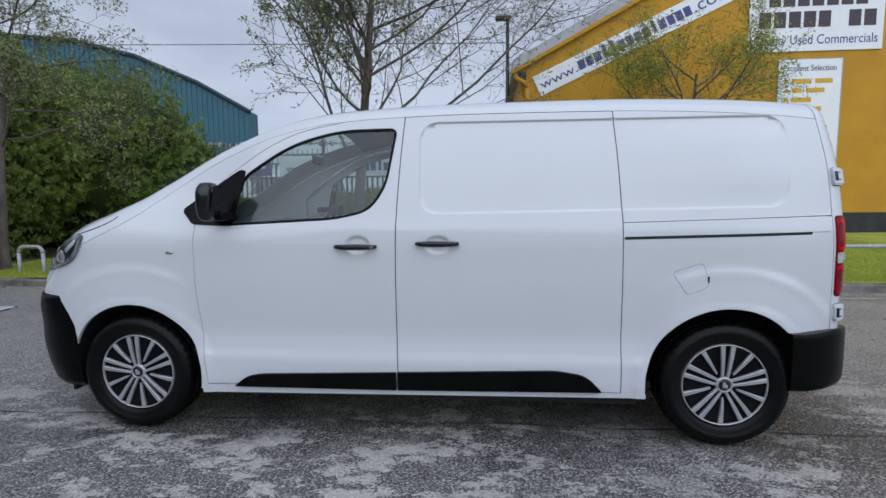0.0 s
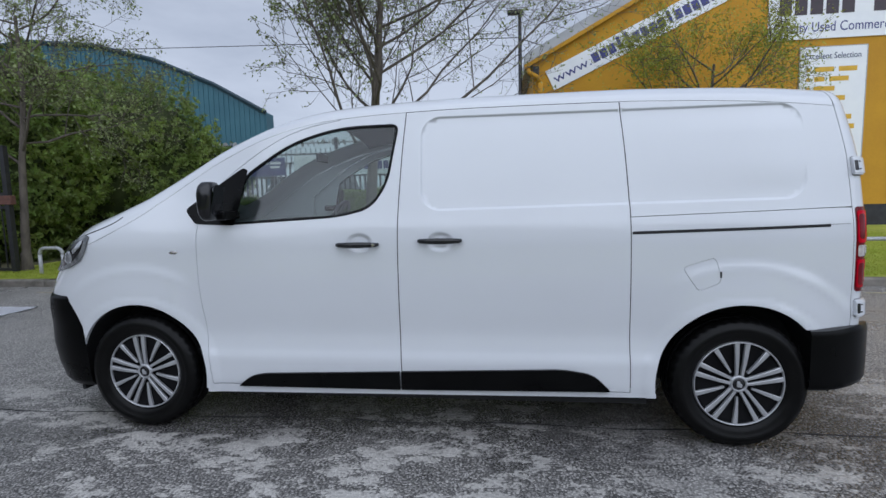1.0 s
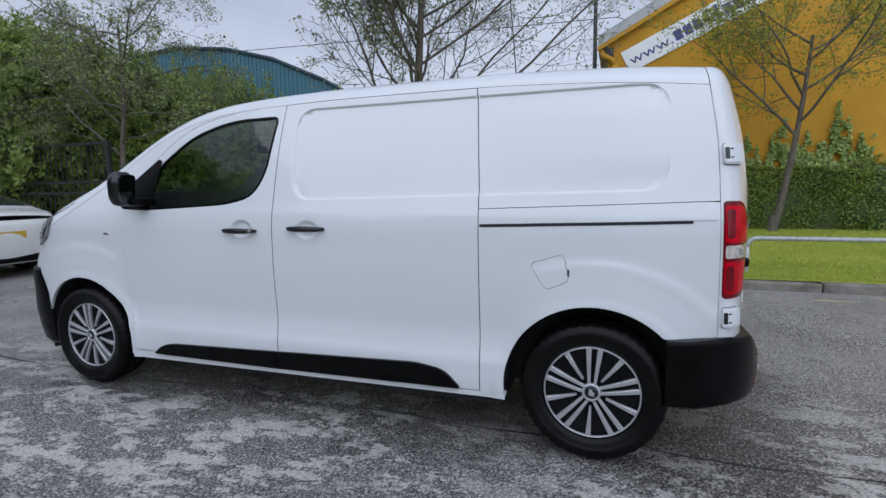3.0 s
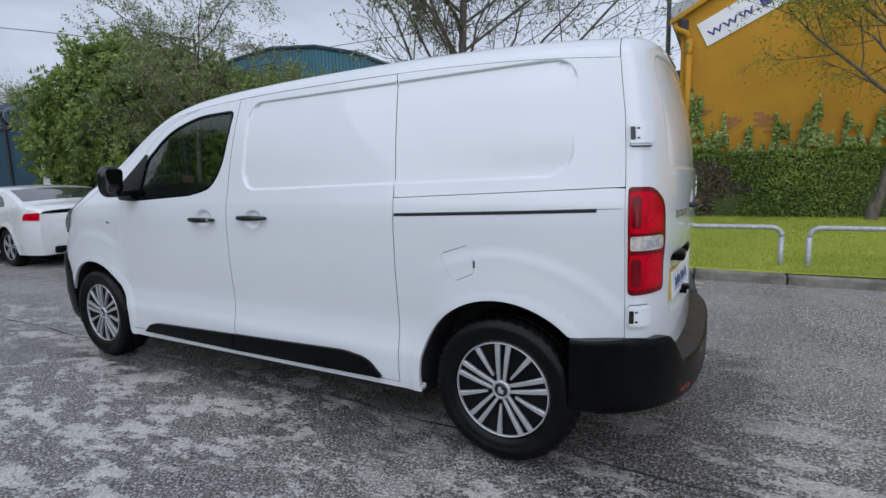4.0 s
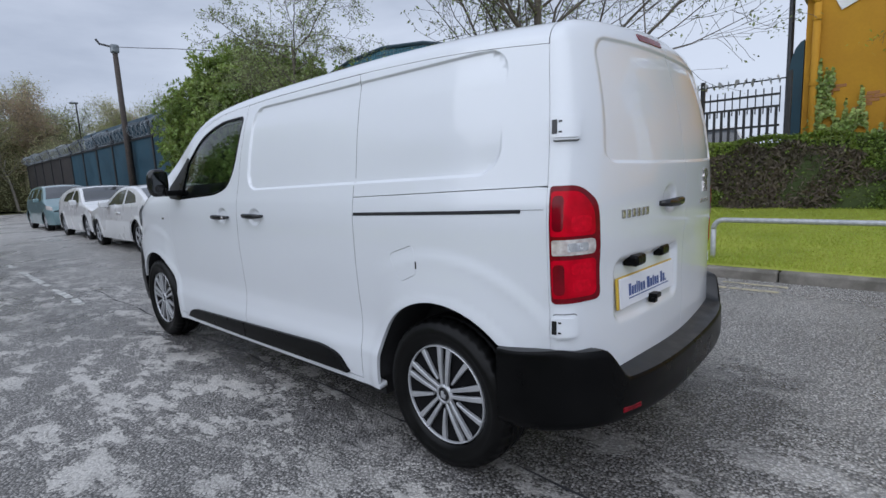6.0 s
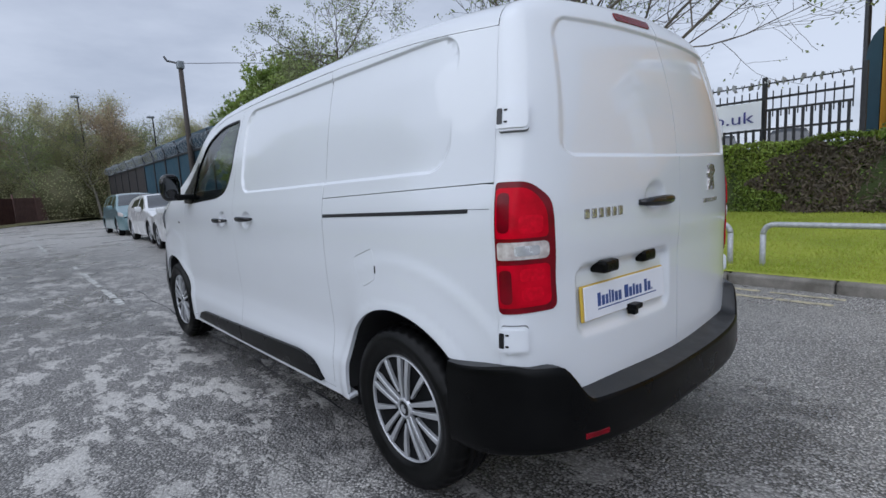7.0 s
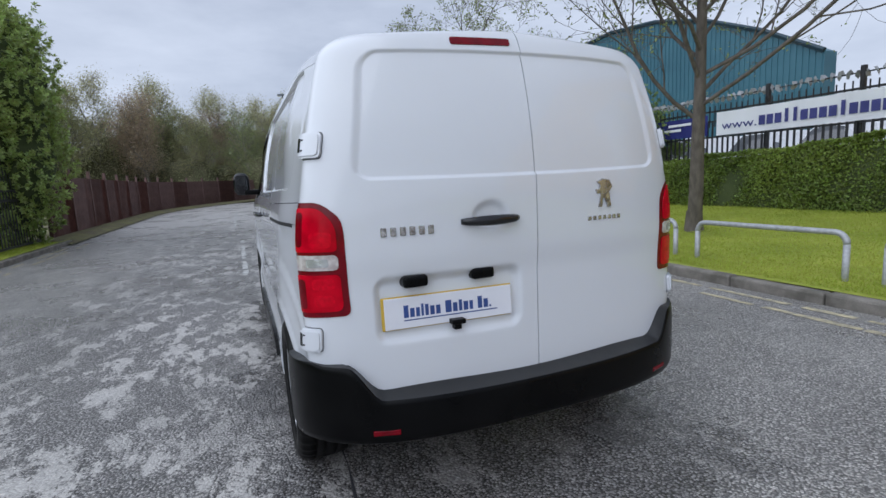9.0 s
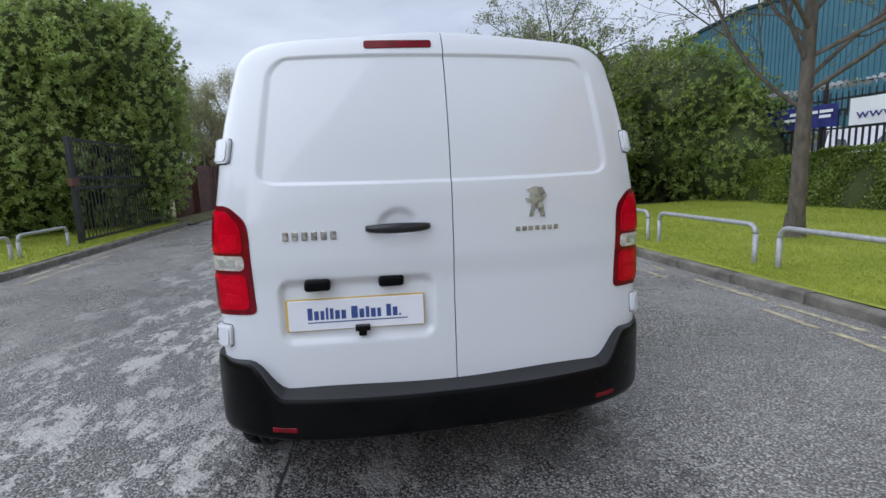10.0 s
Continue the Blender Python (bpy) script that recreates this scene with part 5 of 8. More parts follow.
M["plate_blue"] = mat("blue_plate_ink", (0.035, 0.075, 0.26), (0.03, 0.065, 0.22), 9, 0.4)
M["backing"] = mat("black_underbody", (0.010, 0.010, 0.011), (0.016, 0.016, 0.017), 6, 0.8)

YC = 0.955
WHEEL_Z, FRONT_X, REAR_X, ARCH_F, ARCH_R = 0.335, 0.0, 3.275, 0.402, 0.412


def curve(points):
    """A smooth curve through (x, y) points, flat-limited so that it does not overshoot."""
    X = [p[0] for p in points]
    Y = [p[1] for p in points]
    n = len(X)
    s = [(Y[i + 1] - Y[i]) / (X[i + 1] - X[i]) for i in range(n - 1)]
    m = [s[0]] + [0.0 if s[i - 1] * s[i] <= 0 else 2 * s[i - 1] * s[i] / (s[i - 1] + s[i]) for i in range(1, n - 1)] + [s[-1]]

    def f(x):
        if x <= X[0]:
            return Y[0] + m[0] * (x - X[0])
        if x >= X[-1]:
            return Y[-1] + m[-1] * (x - X[-1])
        i = 0
        while X[i + 1] < x:
            i += 1
        h = X[i + 1] - X[i]
        t = (x - X[i]) / h
        a, b = 2 * t ** 3 - 3 * t * t + 1, t ** 3 - 2 * t * t + t
        return a * Y[i] + b * h * m[i] + (1 - a) * Y[i + 1] + (t ** 3 - t * t) * h * m[i + 1]
    return f


def smooth(a, b, x):
    t = max(0.0, min(1.0, (x - a) / (b - a)))
    return t * t * (3 - 2 * t)


def rr_sdf(px, pz, x0, x1, z0, z1, r):
    """Signed distance to a rounded rectangle, negative inside."""
    qx, qz = abs(px - (x0 + x1) / 2) - (x1 - x0) / 2 + r, abs(pz - (z0 + z1) / 2) - (z1 - z0) / 2 + r
    return math.hypot(max(qx, 0), max(qz, 0)) + min(max(qx, qz), 0) - r


side_profile = curve([(0.20, 0.050), (0.26, 0.044), (0.33, 0.038), (0.42, 0.038), (0.50, 0.054), (0.58, 0.062), (0.72, 0.054), (0.90, 0.046), (1.05, 0.046), (1.15, 0.054), (1.23, 0.070), (1.46, 0.110), (1.60, 0.142), (1.75, 0.185)])
roof_edge = curve([(-0.90, 0.60), (-0.880, 0.73), (-0.86, 0.80), (-0.80, 0.91), (-0.72, 1.015), (-0.66, 1.078), (-0.60, 1.118), (-0.44, 1.188), (-0.20, 1.262), (0.0, 1.345), (0.15, 1.432), (0.46, 1.612), (0.62, 1.68), (0.79, 1.742),
                   (0.94, 1.785), (1.17, 1.826), (1.52, 1.850), (2.0, 1.864), (2.69, 1.868), (3.06, 1.860), (3.5, 1.840), (3.80, 1.815)])
corner_h = curve([(-0.9, 0.22), (-0.4, 0.16), (0.2, 0.10), (0.8, 0.075), (1.2, 0.075), (3.0, 0.085), (3.8, 0.10)])


def plan(x, z=0.5):
    """How far the nose is drawn in towards the middle: more so about the headlamps than at the bumper."""
    if x >= 0.1:
        return 0.0
    t = min(0.9999, (0.1 - x) / (1.0 - 0.15 * smooth(0.74, 1.0, z)))
    return 0.90 * (1 - (1 - t ** 4.2) ** (1 / 2.7))


def side_top(x):
    return roof_edge(x) - corner_h(x)


def side_y(x, z):
    """The left side of the body: how far it lies in from y = 0."""
    y = side_profile(z) + plan(x, z)
    y += 0.09 * smooth(1.0, 0.1, x) * smooth(1.05, 1.6, z)
    for cx in (FRONT_X, REAR_X):  # flares over the wheels
        r = math.hypot((x - cx) * 0.93, z - WHEEL_Z)
        k = smooth(0.40, 0.22, x) if cx == FRONT_X else smooth(2.80, 3.05, x)
        y -= (0.009 * smooth(0.650, 0.585, r) + 0.013 * smooth(0.58, 0.42, r)) * k * smooth(0.36, 0.62, z) + 0.008 * smooth(0.46, 0.41, r)
    # long recessed panel on the sides of the load space
    if x > 1.5 and z > 1.15:
        zb = 1.243 + 0.026 * (x - 1.7) / 1.8
        d = rr_sdf(x, z, 1.662, 3.575, zb, 1.742, 0.105)
        fade = 1 - smooth(2.75, 3.48, x) * smooth(1.27, 1.46, z) * smooth(1.745, 1.60, z)
        y += 0.0115 * smooth(0.004, -0.008, d) * fade
    # scoops behind the handles
    for hx in (1.325, 1.765):
        d = math.hypot((x - hx) / 0.078, (z - 1.078) / 0.055)
        y += 0.016 * smooth(1.0, 0.55, d)
    y += 0.0 if x < 3.2 else 0.030 * smooth(3.3, 3.80, x)
    return y


def S(x, z):
    return Vector((x, side_y(x, z), z))


def S_n(x, z, h=0.003):
    a, b = S(x + h, z) - S(x - h, z), S(x, z + h) - S(x, z - h)
    return a.cross(b).normalized()


CROWN = 0.032


def U(x, f):
    """The upper body: f runs from 0 (top of the side) over the corner (0.4) to 1 (the middle of the roof)."""
    zs, rz = side_top(x), corner_h(x)
    y0 = side_y(x, zs)
    rx = 0.075 + 0.7 * rz if x > 0 else 0.075 + 0.7 * rz + 0.1 * smooth(0, -0.6, x) * max(0.0, (YC - y0 - 0.2))
    rx = min(rx, max(0.01, (YC - y0) * 0.6))
    if f <= 0.4:
        a = f / 0.4 * math.pi / 2
        k = 0.16  # leave in the lean of the side
        return Vector((x, y0 + rx * ((1 - math.cos(a)) * (1 - k) + k * math.sin(a)), zs + rz * math.sin(a)))
    t = (f - 0.4) / 0.6
    y = y0 + rx + (YC - y0 - rx) * t
    return Vector((x, y, zs + rz + (CROWN + 0.055 * smooth(-0.1, 0.4, x) * smooth(1.15, 0.7, x)) * (1 - (1 - t) ** 2) * min(1.0, (YC - y0) / 0.5)))


def resample(loop, step=0.02):
    out = []
    n = len(loop)
    for i in range(n):
        a, b = loop[i], loop[(i + 1) % n]
        k = max(1, int(math.hypot(b[0] - a[0], b[1] - a[1]) / step))
        out += [(a[0] + (b[0] - a[0]) * j / k, a[1] + (b[1] - a[1]) * j / k) for j in range(k)]
    return out


def rounded(points, default=0.02, seg=5):
    """A closed outline of (x, z) or (x, z, radius) with its corners rounded."""
    out = []
    n = len(points)
    for i in range(n):
        p, a, b = (Vector(q[:2]) for q in (points[i], points[i - 1], points[(i + 1) % n]))
        r = points[i][2] if len(points[i]) > 2 else default
        u, w = a - p, b - p
        r = min(r, 0.45 * u.length, 0.45 * w.length)
        if r <= 0.0005:
            out.append(tuple(p))
            continue
        s, e = p + u.normalized() * r, p + w.normalized() * r
        for k in range(seg + 1):
            t = k / seg
            q = (1 - t) ** 2 * s + 2 * t * (1 - t) * p + t * t * e
            out.append((q.x, q.y))
    return out


def area2(loop):
    return sum(a[0] * b[1] - b[0] * a[1] for a, b in zip(loop, loop[1:] + loop[:1]))


def inset(loop, d):
    """Moves a counter-clockwise outline inwards by d."""
    n = len(loop)
    out = []
    for i in range(n):
        a, p, b = Vector(loop[i - 1]), Vector(loop[i]), Vector(loop[(i + 1) % n])
        t = ((p - a).normalized() + (b - p).normalized())
        if t.length < 1e-6:
            t = b - p
        t.normalize()
        c = max(0.4, abs(t.dot((b - p).normalized())))
        out.append((p.x - t.y * d / c, p.y + t.x * d / c))
    return out


def inside(loop, P):
    A = np.array(loop)
    B = np.roll(A, -1, axis=0)
    px, pz = P[:, 0][:, None], P[:, 1][:, None]
    hit = ((A[:, 1] > pz) != (B[:, 1] > pz)) & (px < (B[:, 0] - A[:, 0]) * (pz - A[:, 1]) / (B[:, 1] - A[:, 1] + 1e-15) + A[:, 0])
    return hit.sum(1) % 2 == 1


def make_mesh(name, verts, faces, normals, material, mirror=False):
    if mirror:
        verts = [(v[0], 2 * YC - v[1], v[2]) for v in verts]
        normals = [(v[0], -v[1], v[2]) for v in normals]
        faces = [f[::-1] for f in faces]
    me = bpy.data.meshes.new(name)
    me.from_pydata([tuple(v) for v in verts], [], faces)
    me.materials.append(material)
    me.shade_smooth()
    me.normals_split_custom_set_from_vertices([tuple(v) for v in normals])
    return me


def panel(outline, holes=(), extra=(), step=0.022, gap=0.002, flange=0.02, surf=S, normal=S_n, lift=0.0, edge_step=0.018, thick_in=None):
    """A sheet cut from a surface: outline and holes in its two coordinates, edges turned inwards. Returns verts, faces, normals."""
    loops = []
    for k, lp in enumerate((outline, *holes)):
        lp = list(lp)
        if area2(lp) < 0:
            lp = lp[::-1]
        lp = inset(resample(lp, edge_step), gap if k == 0 else -gap)
        loops.append(lp)
    coords, edges = [], []
    for lp in loops:
        o = len(coords)
        coords += lp
        edges += [(o + i, o + (i + 1) % len(lp)) for i in range(len(lp))]
    A = np.array(loops[0])
    gx, gz = np.meshgrid(np.arange(A[:, 0].min() + step * 0.5, A[:, 0].max(), step), np.arange(A[:, 1].min() + step * 0.5, A[:, 1].max(), step))
    gx = gx + (np.arange(gx.shape[0]) % 2)[:, None] * step * 0.5
    G = np.stack([gx.ravel(), gz.ravel()], 1)
    ok = inside(inset(loops[0], step * 0.45), G)
    for lp in loops[1:]:
        ok &= ~inside(inset(lp, -step * 0.45), G)
    G = G[ok]
    if len(extra):
        E = np.array(extra)
        ok = inside(inset(loops[0], 0.006), E)
        for lp in loops[1:]:
            ok &= ~inside(inset(lp, -0.006), E)
        E = E[ok]
        cells = {(round(a / 0.006), round(b / 0.006)) for a, b in E}
        near = np.array([any((round(a / 0.006) + i, round(b / 0.006) + j) in cells for i in (-1, 0, 1) for j in (-1, 0, 1)) for a, b in G], bool)
        G = np.concatenate([G[~near], E])
    coords += [tuple(g) for g in G]
    vs, _, fs, *_ = geo.delaunay_2d_cdt([Vector(c) for c in coords], edges, [], 0, 1e-7)
    V = np.array([tuple(v) for v in vs])
    C = np.array([V[list(f)].mean(0) for f in fs])
    good = inside(loops[0], C)
    for lp in loops[1:]:
        good &= ~inside(lp, C)
    faces = []
    for f, g in zip(fs, good):
        if g:
            q = [tuple(V[i]) for i in f]
            faces.append(list(f) if area2(q) > 0 else list(f)[::-1])
    normals = [normal(*v) for v in V]
    verts = [surf(*v) + n * lift for v, n in zip(V, normals)]
    for k, lp in enumerate(loops):
        o, m = len(verts), len(lp)
        for p in lp:
            n = normal(*p)
            verts.append(surf(*p) + n * lift)
            normals.append(n)
        for p in lp:
            n = normal(*p)
            verts.append(surf(*p) + n * (lift - 0.004))
            normals.append(n)
        for p in lp:
            n = normal(*p)
            verts.append(surf(*p) + n * (lift - flange))
            normals.append(n)
        for i in range(m):
            j = (i + 1) % m
            for a in (o, o + m):
                q = [a + i, a + m + i, a + m + j, a + j]
                faces.append(q if k == 0 else q[::-1])
    # turn the edge normals outwards over the rim, so that the rim reads as a rounded fold
    idx = len(V)
    for k, lp in enumerate(loops):
        m = len(lp)
        for i in range(m):
            a, b = Vector(lp[i - 1]), Vector(lp[(i + 1) % m])
            t = (b - a).normalized()
            eps = 0.002
            q = lp[i]
            w = (surf(q[0] + t.y * eps, q[1] - t.x * eps) - surf(q[0] - t.y * eps, q[1] + t.x * eps)).normalized()
            if k:
                w = -w
            n = normals[idx + i]
            normals[idx + i] = (n + 0.35 * w).normalized()
            normals[idx + m + i] = w
            normals[idx + 2 * m + i] = w
        idx += 3 * m
    return verts, faces, normals


def ring_points(x0, x1, z0, z1, r, tilt=0.0, offs=(0.006, 0.003, 0.0, -0.003, -0.006, -0.010), step=0.012):
    """Points along the fold of a pressed panel, to give it a crisp edge."""
    out = []
    for d in offs:
        lp = resample(rounded([(x0 - d, z0 - d, r + d), (x1 + d, z0 - d, r + d), (x1 + d, z1 + d, r + d), (x0 - d, z1 + d, r + d)], seg=10), step)
        out += [(a, b + tilt * (a - 1.7) * (b < (z0 + z1) / 2)) for a, b in lp]
    return out


PRESS = ring_points(1.662, 3.575, 1.243, 1.742, 0.085, 0.026 / 1.8)


def scoop_points(cx, cz, a, b, step=0.008):
    return [(cx + a * 1.08 * r * math.cos(t), cz + b * 1.08 * r * math.sin(t)) for r in (0.15, 0.3, 0.45, 0.55, 0.65, 0.75, 0.85, 0.93, 1.0) for t in (2 * math.pi * k / max(8, int(r * 48)) for k in range(max(8, int(r * 48))))]


def join(*pieces):
    verts, faces, normals = [], [], []
    for v, f, n in pieces:
        o = len(verts)
        verts += list(v)
        normals += list(n)
        faces += [[i + o for i in q] for q in f]
    return verts, faces, normals


def grid_surface(fn, us, ws, flip=False):
    """A grid over a surface fn(u, w), with normals from its neighbours."""
    P = [[fn(u, w) for w in ws] for u in us]
    verts, normals, faces = [], [], []
    for i in range(len(us)):
        for j in range(len(ws)):
            a = P[min(i + 1, len(us) - 1)][j] - P[max(i - 1, 0)][j]
            b = P[i][min(j + 1, len(ws) - 1)] - P[i][max(j - 1, 0)]
            n = a.cross(b)
            n = n.normalized() if n.length > 1e-12 else Vector((0, 0, 1))
            verts.append(P[i][j])
            normals.append(-n if flip else n)
    m = len(ws)
    for i in range(len(us) - 1):
        for j in range(m - 1):
            q = [i * m + j, (i + 1) * m + j, (i + 1) * m + j + 1, i * m + j + 1]
            faces.append(q[::-1] if flip else q)
    return verts, faces, normals


def arange(a, b, step):
    n = max(1, int(round((b - a) / step)))
    return [a + (b - a) * i / n for i in range(n + 1)]


def arc(cx, cz, r, a0, a1, n=40):
    return [(cx + r * math.cos(radians(a0 + (a1 - a0) * i / n)), cz + r * math.sin(radians(a0 + (a1 - a0) * i / n))) for i in range(n + 1)]


# seams, as x over height
seam_front = curve([(0.24, 0.445), (0.60, 0.408), (0.87, 0.385), (1.14, 0.386), (1.24, 0.402), (1.34, 0.412)])
seam_mid = curve([(0.24, 1.545), (0.63, 1.533), (1.14, 1.536), (1.50, 1.556), (1.80, 1.580)])
seam_slide = curve([(0.24, 2.742), (1.19, 2.735), (1.50, 2.720), (1.80, 2.698)])
seam_rear = curve([(0.50, 3.790), (0.82, 3.786), (1.23, 3.777), (1.46, 3.766), (1.65, 3.742), (1.86, 3.715)])
door_top = curve([(0.412, 1.34), (0.60, 1.490), (0.76, 1.597), (0.93, 1.682), (1.06, 1.722), (1.20, 1.7475)])


def seam_pts(f, z0, z1, step=0.03):
    return [(f(z), z) for z in arange(z0, z1, step)]


def top_pts(x0, x1, step=0.025):
    return [(x, side_top(x)) for x in arange(x0, x1, step)]


def solve_top(seam):
    """The height at which a seam meets the top of the side."""
    z = 1.7
    for _ in range(30):
        z = side_top(seam(z))
    return z


WINDOW = rounded([(0.592, 1.196, 0.01), (1.20, 1.226, 0.08), (1.385, 1.268, 0.10), (1.475, 1.40, 0.10), (1.528, 1.705, 0.035), (1.20, 1.700, 0.25), (0.93, 1.622, 0.30), (0.665, 1.455, 0.05)], seg=8)
zmid, zslide, zrear = solve_top(seam_mid), solve_top(seam_slide), solve_top(seam_rear)
DOOR_LOW = 0.283

front_door_outline = seam_pts(seam_front, DOOR_LOW, 1.335)[::-1] + [(x, DOOR_LOW) for x in arange(seam_front(DOOR_LOW), seam_mid(DOOR_LOW), 0.05)][1:] + seam_pts(seam_mid, DOOR_LOW, zmid)[1:] \
    + top_pts(1.22, seam_mid(zmid))[::-1][1:] + [(x, door_top(x)) for x in arange(0.425, 1.20, 0.03)][::-1]
slide_outline = seam_pts(seam_mid, DOOR_LOW, zmid)[::-1] + [(x, DOOR_LOW) for x in arange(seam_mid(DOOR_LOW), seam_slide(DOOR_LOW), 0.05)][1:] + seam_pts(seam_slide, DOOR_LOW, zslide)[1:] \
    + top_pts(seam_mid(zmid), seam_slide(zslide))[::-1][1:-1]
LINE2 = curve([(2.735, 1.192), (3.77, 1.222)])
quarter_up = [(x, LINE2(x)) for x in arange(seam_slide(1.19), seam_rear(1.22), 0.04)] + seam_pts(seam_rear, 1.222, zrear)[1:] + top_pts(seam_slide(zslide), seam_rear(zrear))[::-1][1:] + seam_pts(seam_slide, 1.195, zslide)[::-1][1:-1]
quarter_low = [(seam_slide(0.283), 0.275), (2.862, 0.275)] + [p for p in arc(REAR_X, WHEEL_Z, ARCH_R, 188, 0, 60) if p[1] > 0.283 and not (p[0] > 3.4 and p[1] < 0.615)] \
    + [(x, 0.615) for x in arange(3.60, seam_rear(0.615), 0.04)] + seam_pts(seam_rear, 0.64, 1.219)[:] + [(x, LINE2(x)) for x in arange(seam_slide(1.19), seam_rear(1.22), 0.04)][::-1][1:] + seam_pts(seam_slide, 0.30, 1.19)[::-1][1:]
FLAP = rounded([(3.060, 0.815), (3.168, 0.862), (3.140, 0.985), (2.985, 0.935)], 0.028)
wing_outline = [(-0.70, side_top(-0.70)), (-0.70, 0.66), (-0.55, 0.60), (-0.43, 0.55), (-0.37, 0.50)] + [p for p in arc(FRONT_X, WHEEL_Z, ARCH_F, 158, -12, 60)] + [(seam_front(0.252), 0.252)] + seam_pts(seam_front, 0.27, 1.335) + [(x, door_top(x)) for x in arange(0.44, 1.19, 0.03)] + top_pts(-0.70, 1.22)[::-1][:-1]

# ---- the white panel van: assembly ----
van = thing("panel_van", "clean white panel van with black bumpers, parked on the road", "van")


def both(name, data, material, label="", sub=None):
    """A part for the left side and its mirror image for the right."""
    a = part(name, make_mesh(name, *data, material), None, van if sub is None else sub[0], label)
    b = part(name, make_mesh(name, *data, material, mirror=True), None, van if sub is None else sub[1], label)
    return a, b


wing = panel(wing_outline)
q_up = panel(quarter_up, extra=PRESS, gap=0.002)
q_low = panel(quarter_low, [FLAP], gap=0.0016)
roof_x = arange(1.0, 3.655, 0.03)
fs = [0.05 * i for i in range(9)] + [0.4 + 0.06 * i for i in range(1, 11)]


def cut_roof(x, f):
    """The roof ends at the seam of the rear doors."""
    p = U(x, f)
    e = seam_rear(p.z)
    if x > 3.0:
        x = 3.0 + (x - 3.0) / 0.655 * (e - 0.002 - 3.0)
        p = U(x, f)
    return p


roof = grid_surface(cut_roof, roof_x, fs, flip=False)
pillar = grid_surface(U, arange(-0.16, 1.0, 0.03), [0.05 * i for i in range(10)])
nose = grid_surface(U, arange(-0.884, -0.16, 0.02), fs)
header = grid_surface(U, arange(0.94, 1.0, 0.03), fs)
body_l, body_r = both("body", join(wing, q_up, q_low, roof, pillar, nose, header), M["paint"], "white painted side panels and roof")
both("fuel_flap", panel(FLAP, gap=0.0008), M["paint"])
screen = grid_surface(lambda x, f: U(x, f) - Vector((0, 0, 0.004)), arange(-0.16, 0.945, 0.04), arange(0.44, 1.0, 0.07))
both("windscreen", screen, M["screen"], "clear curved glass")

HOLE = inset(WINDOW, -0.010) if area2(WINDOW) > 0 else inset(WINDOW[::-1], -0.010)
doors = both("front_door", panel(front_door_outline, [HOLE], extra=scoop_points(1.325, 1.078, 0.078, 0.055)), M["paint"])
both("window_glass", panel(WINDOW, gap=-0.008, flange=0.004, lift=-0.007), M["pane"], "dark tinted side window", sub=doors)
both("window_seal", panel(HOLE, [inset(WINDOW if area2(WINDOW) > 0 else WINDOW[::-1], 0.003)], gap=0.001, flange=0.012, lift=0.001, step=0.03), M["trim"], "black rubber window seal", sub=doors)
SAIL = rounded([(0.300, 1.272, 0.03), (0.375, 1.192, 0.02), (0.610, 1.182, 0.01), (0.672, 1.490, 0.01), (0.640, 1.500, 0.02), (0.48, 1.400, 0.05)], seg=4)
both("mirror_sail", panel(SAIL, gap=0.0, flange=0.006, lift=0.004), M["trim"], "black plastic triangle ahead of the window", sub=doors)
slides = both("sliding_door", panel(slide_outline, gap=0.0032, extra=PRESS + scoop_points(1.765, 1.078, 0.078, 0.055)), M["paint"])

# black strips painting the shade of the upright shut lines, and the catch of the flap
for seam_, z0_, z1_, own in ((seam_slide, 0.31, zslide - 0.004, slides), (seam_mid, 0.31, zmid - 0.004, doors)):
    zs_ = arange(z0_, z1_, 0.04)
    strip_ = [(seam_(z) - 0.0024, z) for z in zs_] + [(seam_(z) + 0.0024, z) for z in zs_][::-1]
    both("seam_shade", panel(strip_, gap=0.0, flange=0.004, lift=-0.0012, step=0.05), M["backing"], "thin black strip painting the shade in the shut line", sub=own)
fx, fz = max(p[0] for p in FLAP), sum(p[1] for p in FLAP) / len(FLAP)
both("flap_catch", panel([(fx - 0.004, fz - 0.016), (fx + 0.005, fz - 0.016), (fx + 0.005, fz + 0.016), (fx - 0.004, fz + 0.016)], gap=0.0, flange=0.002, lift=0.0006), M["backing"], "small dark catch of the filler flap")

# black plastic strips along the foot of the doors
TRIM_A = rounded([(0.600, 0.277, 0.012), (1.532, 0.277, 0.002), (1.530, 0.374, 0.002), (0.76, 0.350, 0.03), (0.675, 0.335, 0.05)], seg=5)
TRIM_B = rounded([(1.540, 0.277, 0.002), (2.640, 0.292, 0.012), (2.555, 0.378, 0.06), (2.40, 0.402, 0.05), (1.538, 0.375, 0.002)], seg=5)
both("sill_trim", panel(TRIM_A, gap=0.0, flange=0.022, lift=0.020), M["trim"], "black plastic strip", sub=doors)
both("sill_trim", panel(TRIM_B, gap=0.0, flange=0.022, lift=0.020), M["trim"], "black plastic strip", sub=slides)
SILL = [(0.405, 0.230), (2.868, 0.256), (2.868, 0.279), (0.405, 0.277)]
both("sill", panel(SILL, gap=0.0, flange=0.05, lift=0.0), M["paint"], "white painted sill")

# rail of the sliding door
RAIL = [(2.742, 1.1040), (3.675, 1.1270), (3.675, 1.1410), (2.742, 1.1190)]
both("slide_rail", panel(RAIL, gap=0.0, flange=0.006, lift=0.0015, step=0.05), M["backing"], "thin black guide rail")
LOWER = [(3.675, 1.138), (3.765, 1.1402), (3.765, 1.1418), (3.675, 1.1398)]
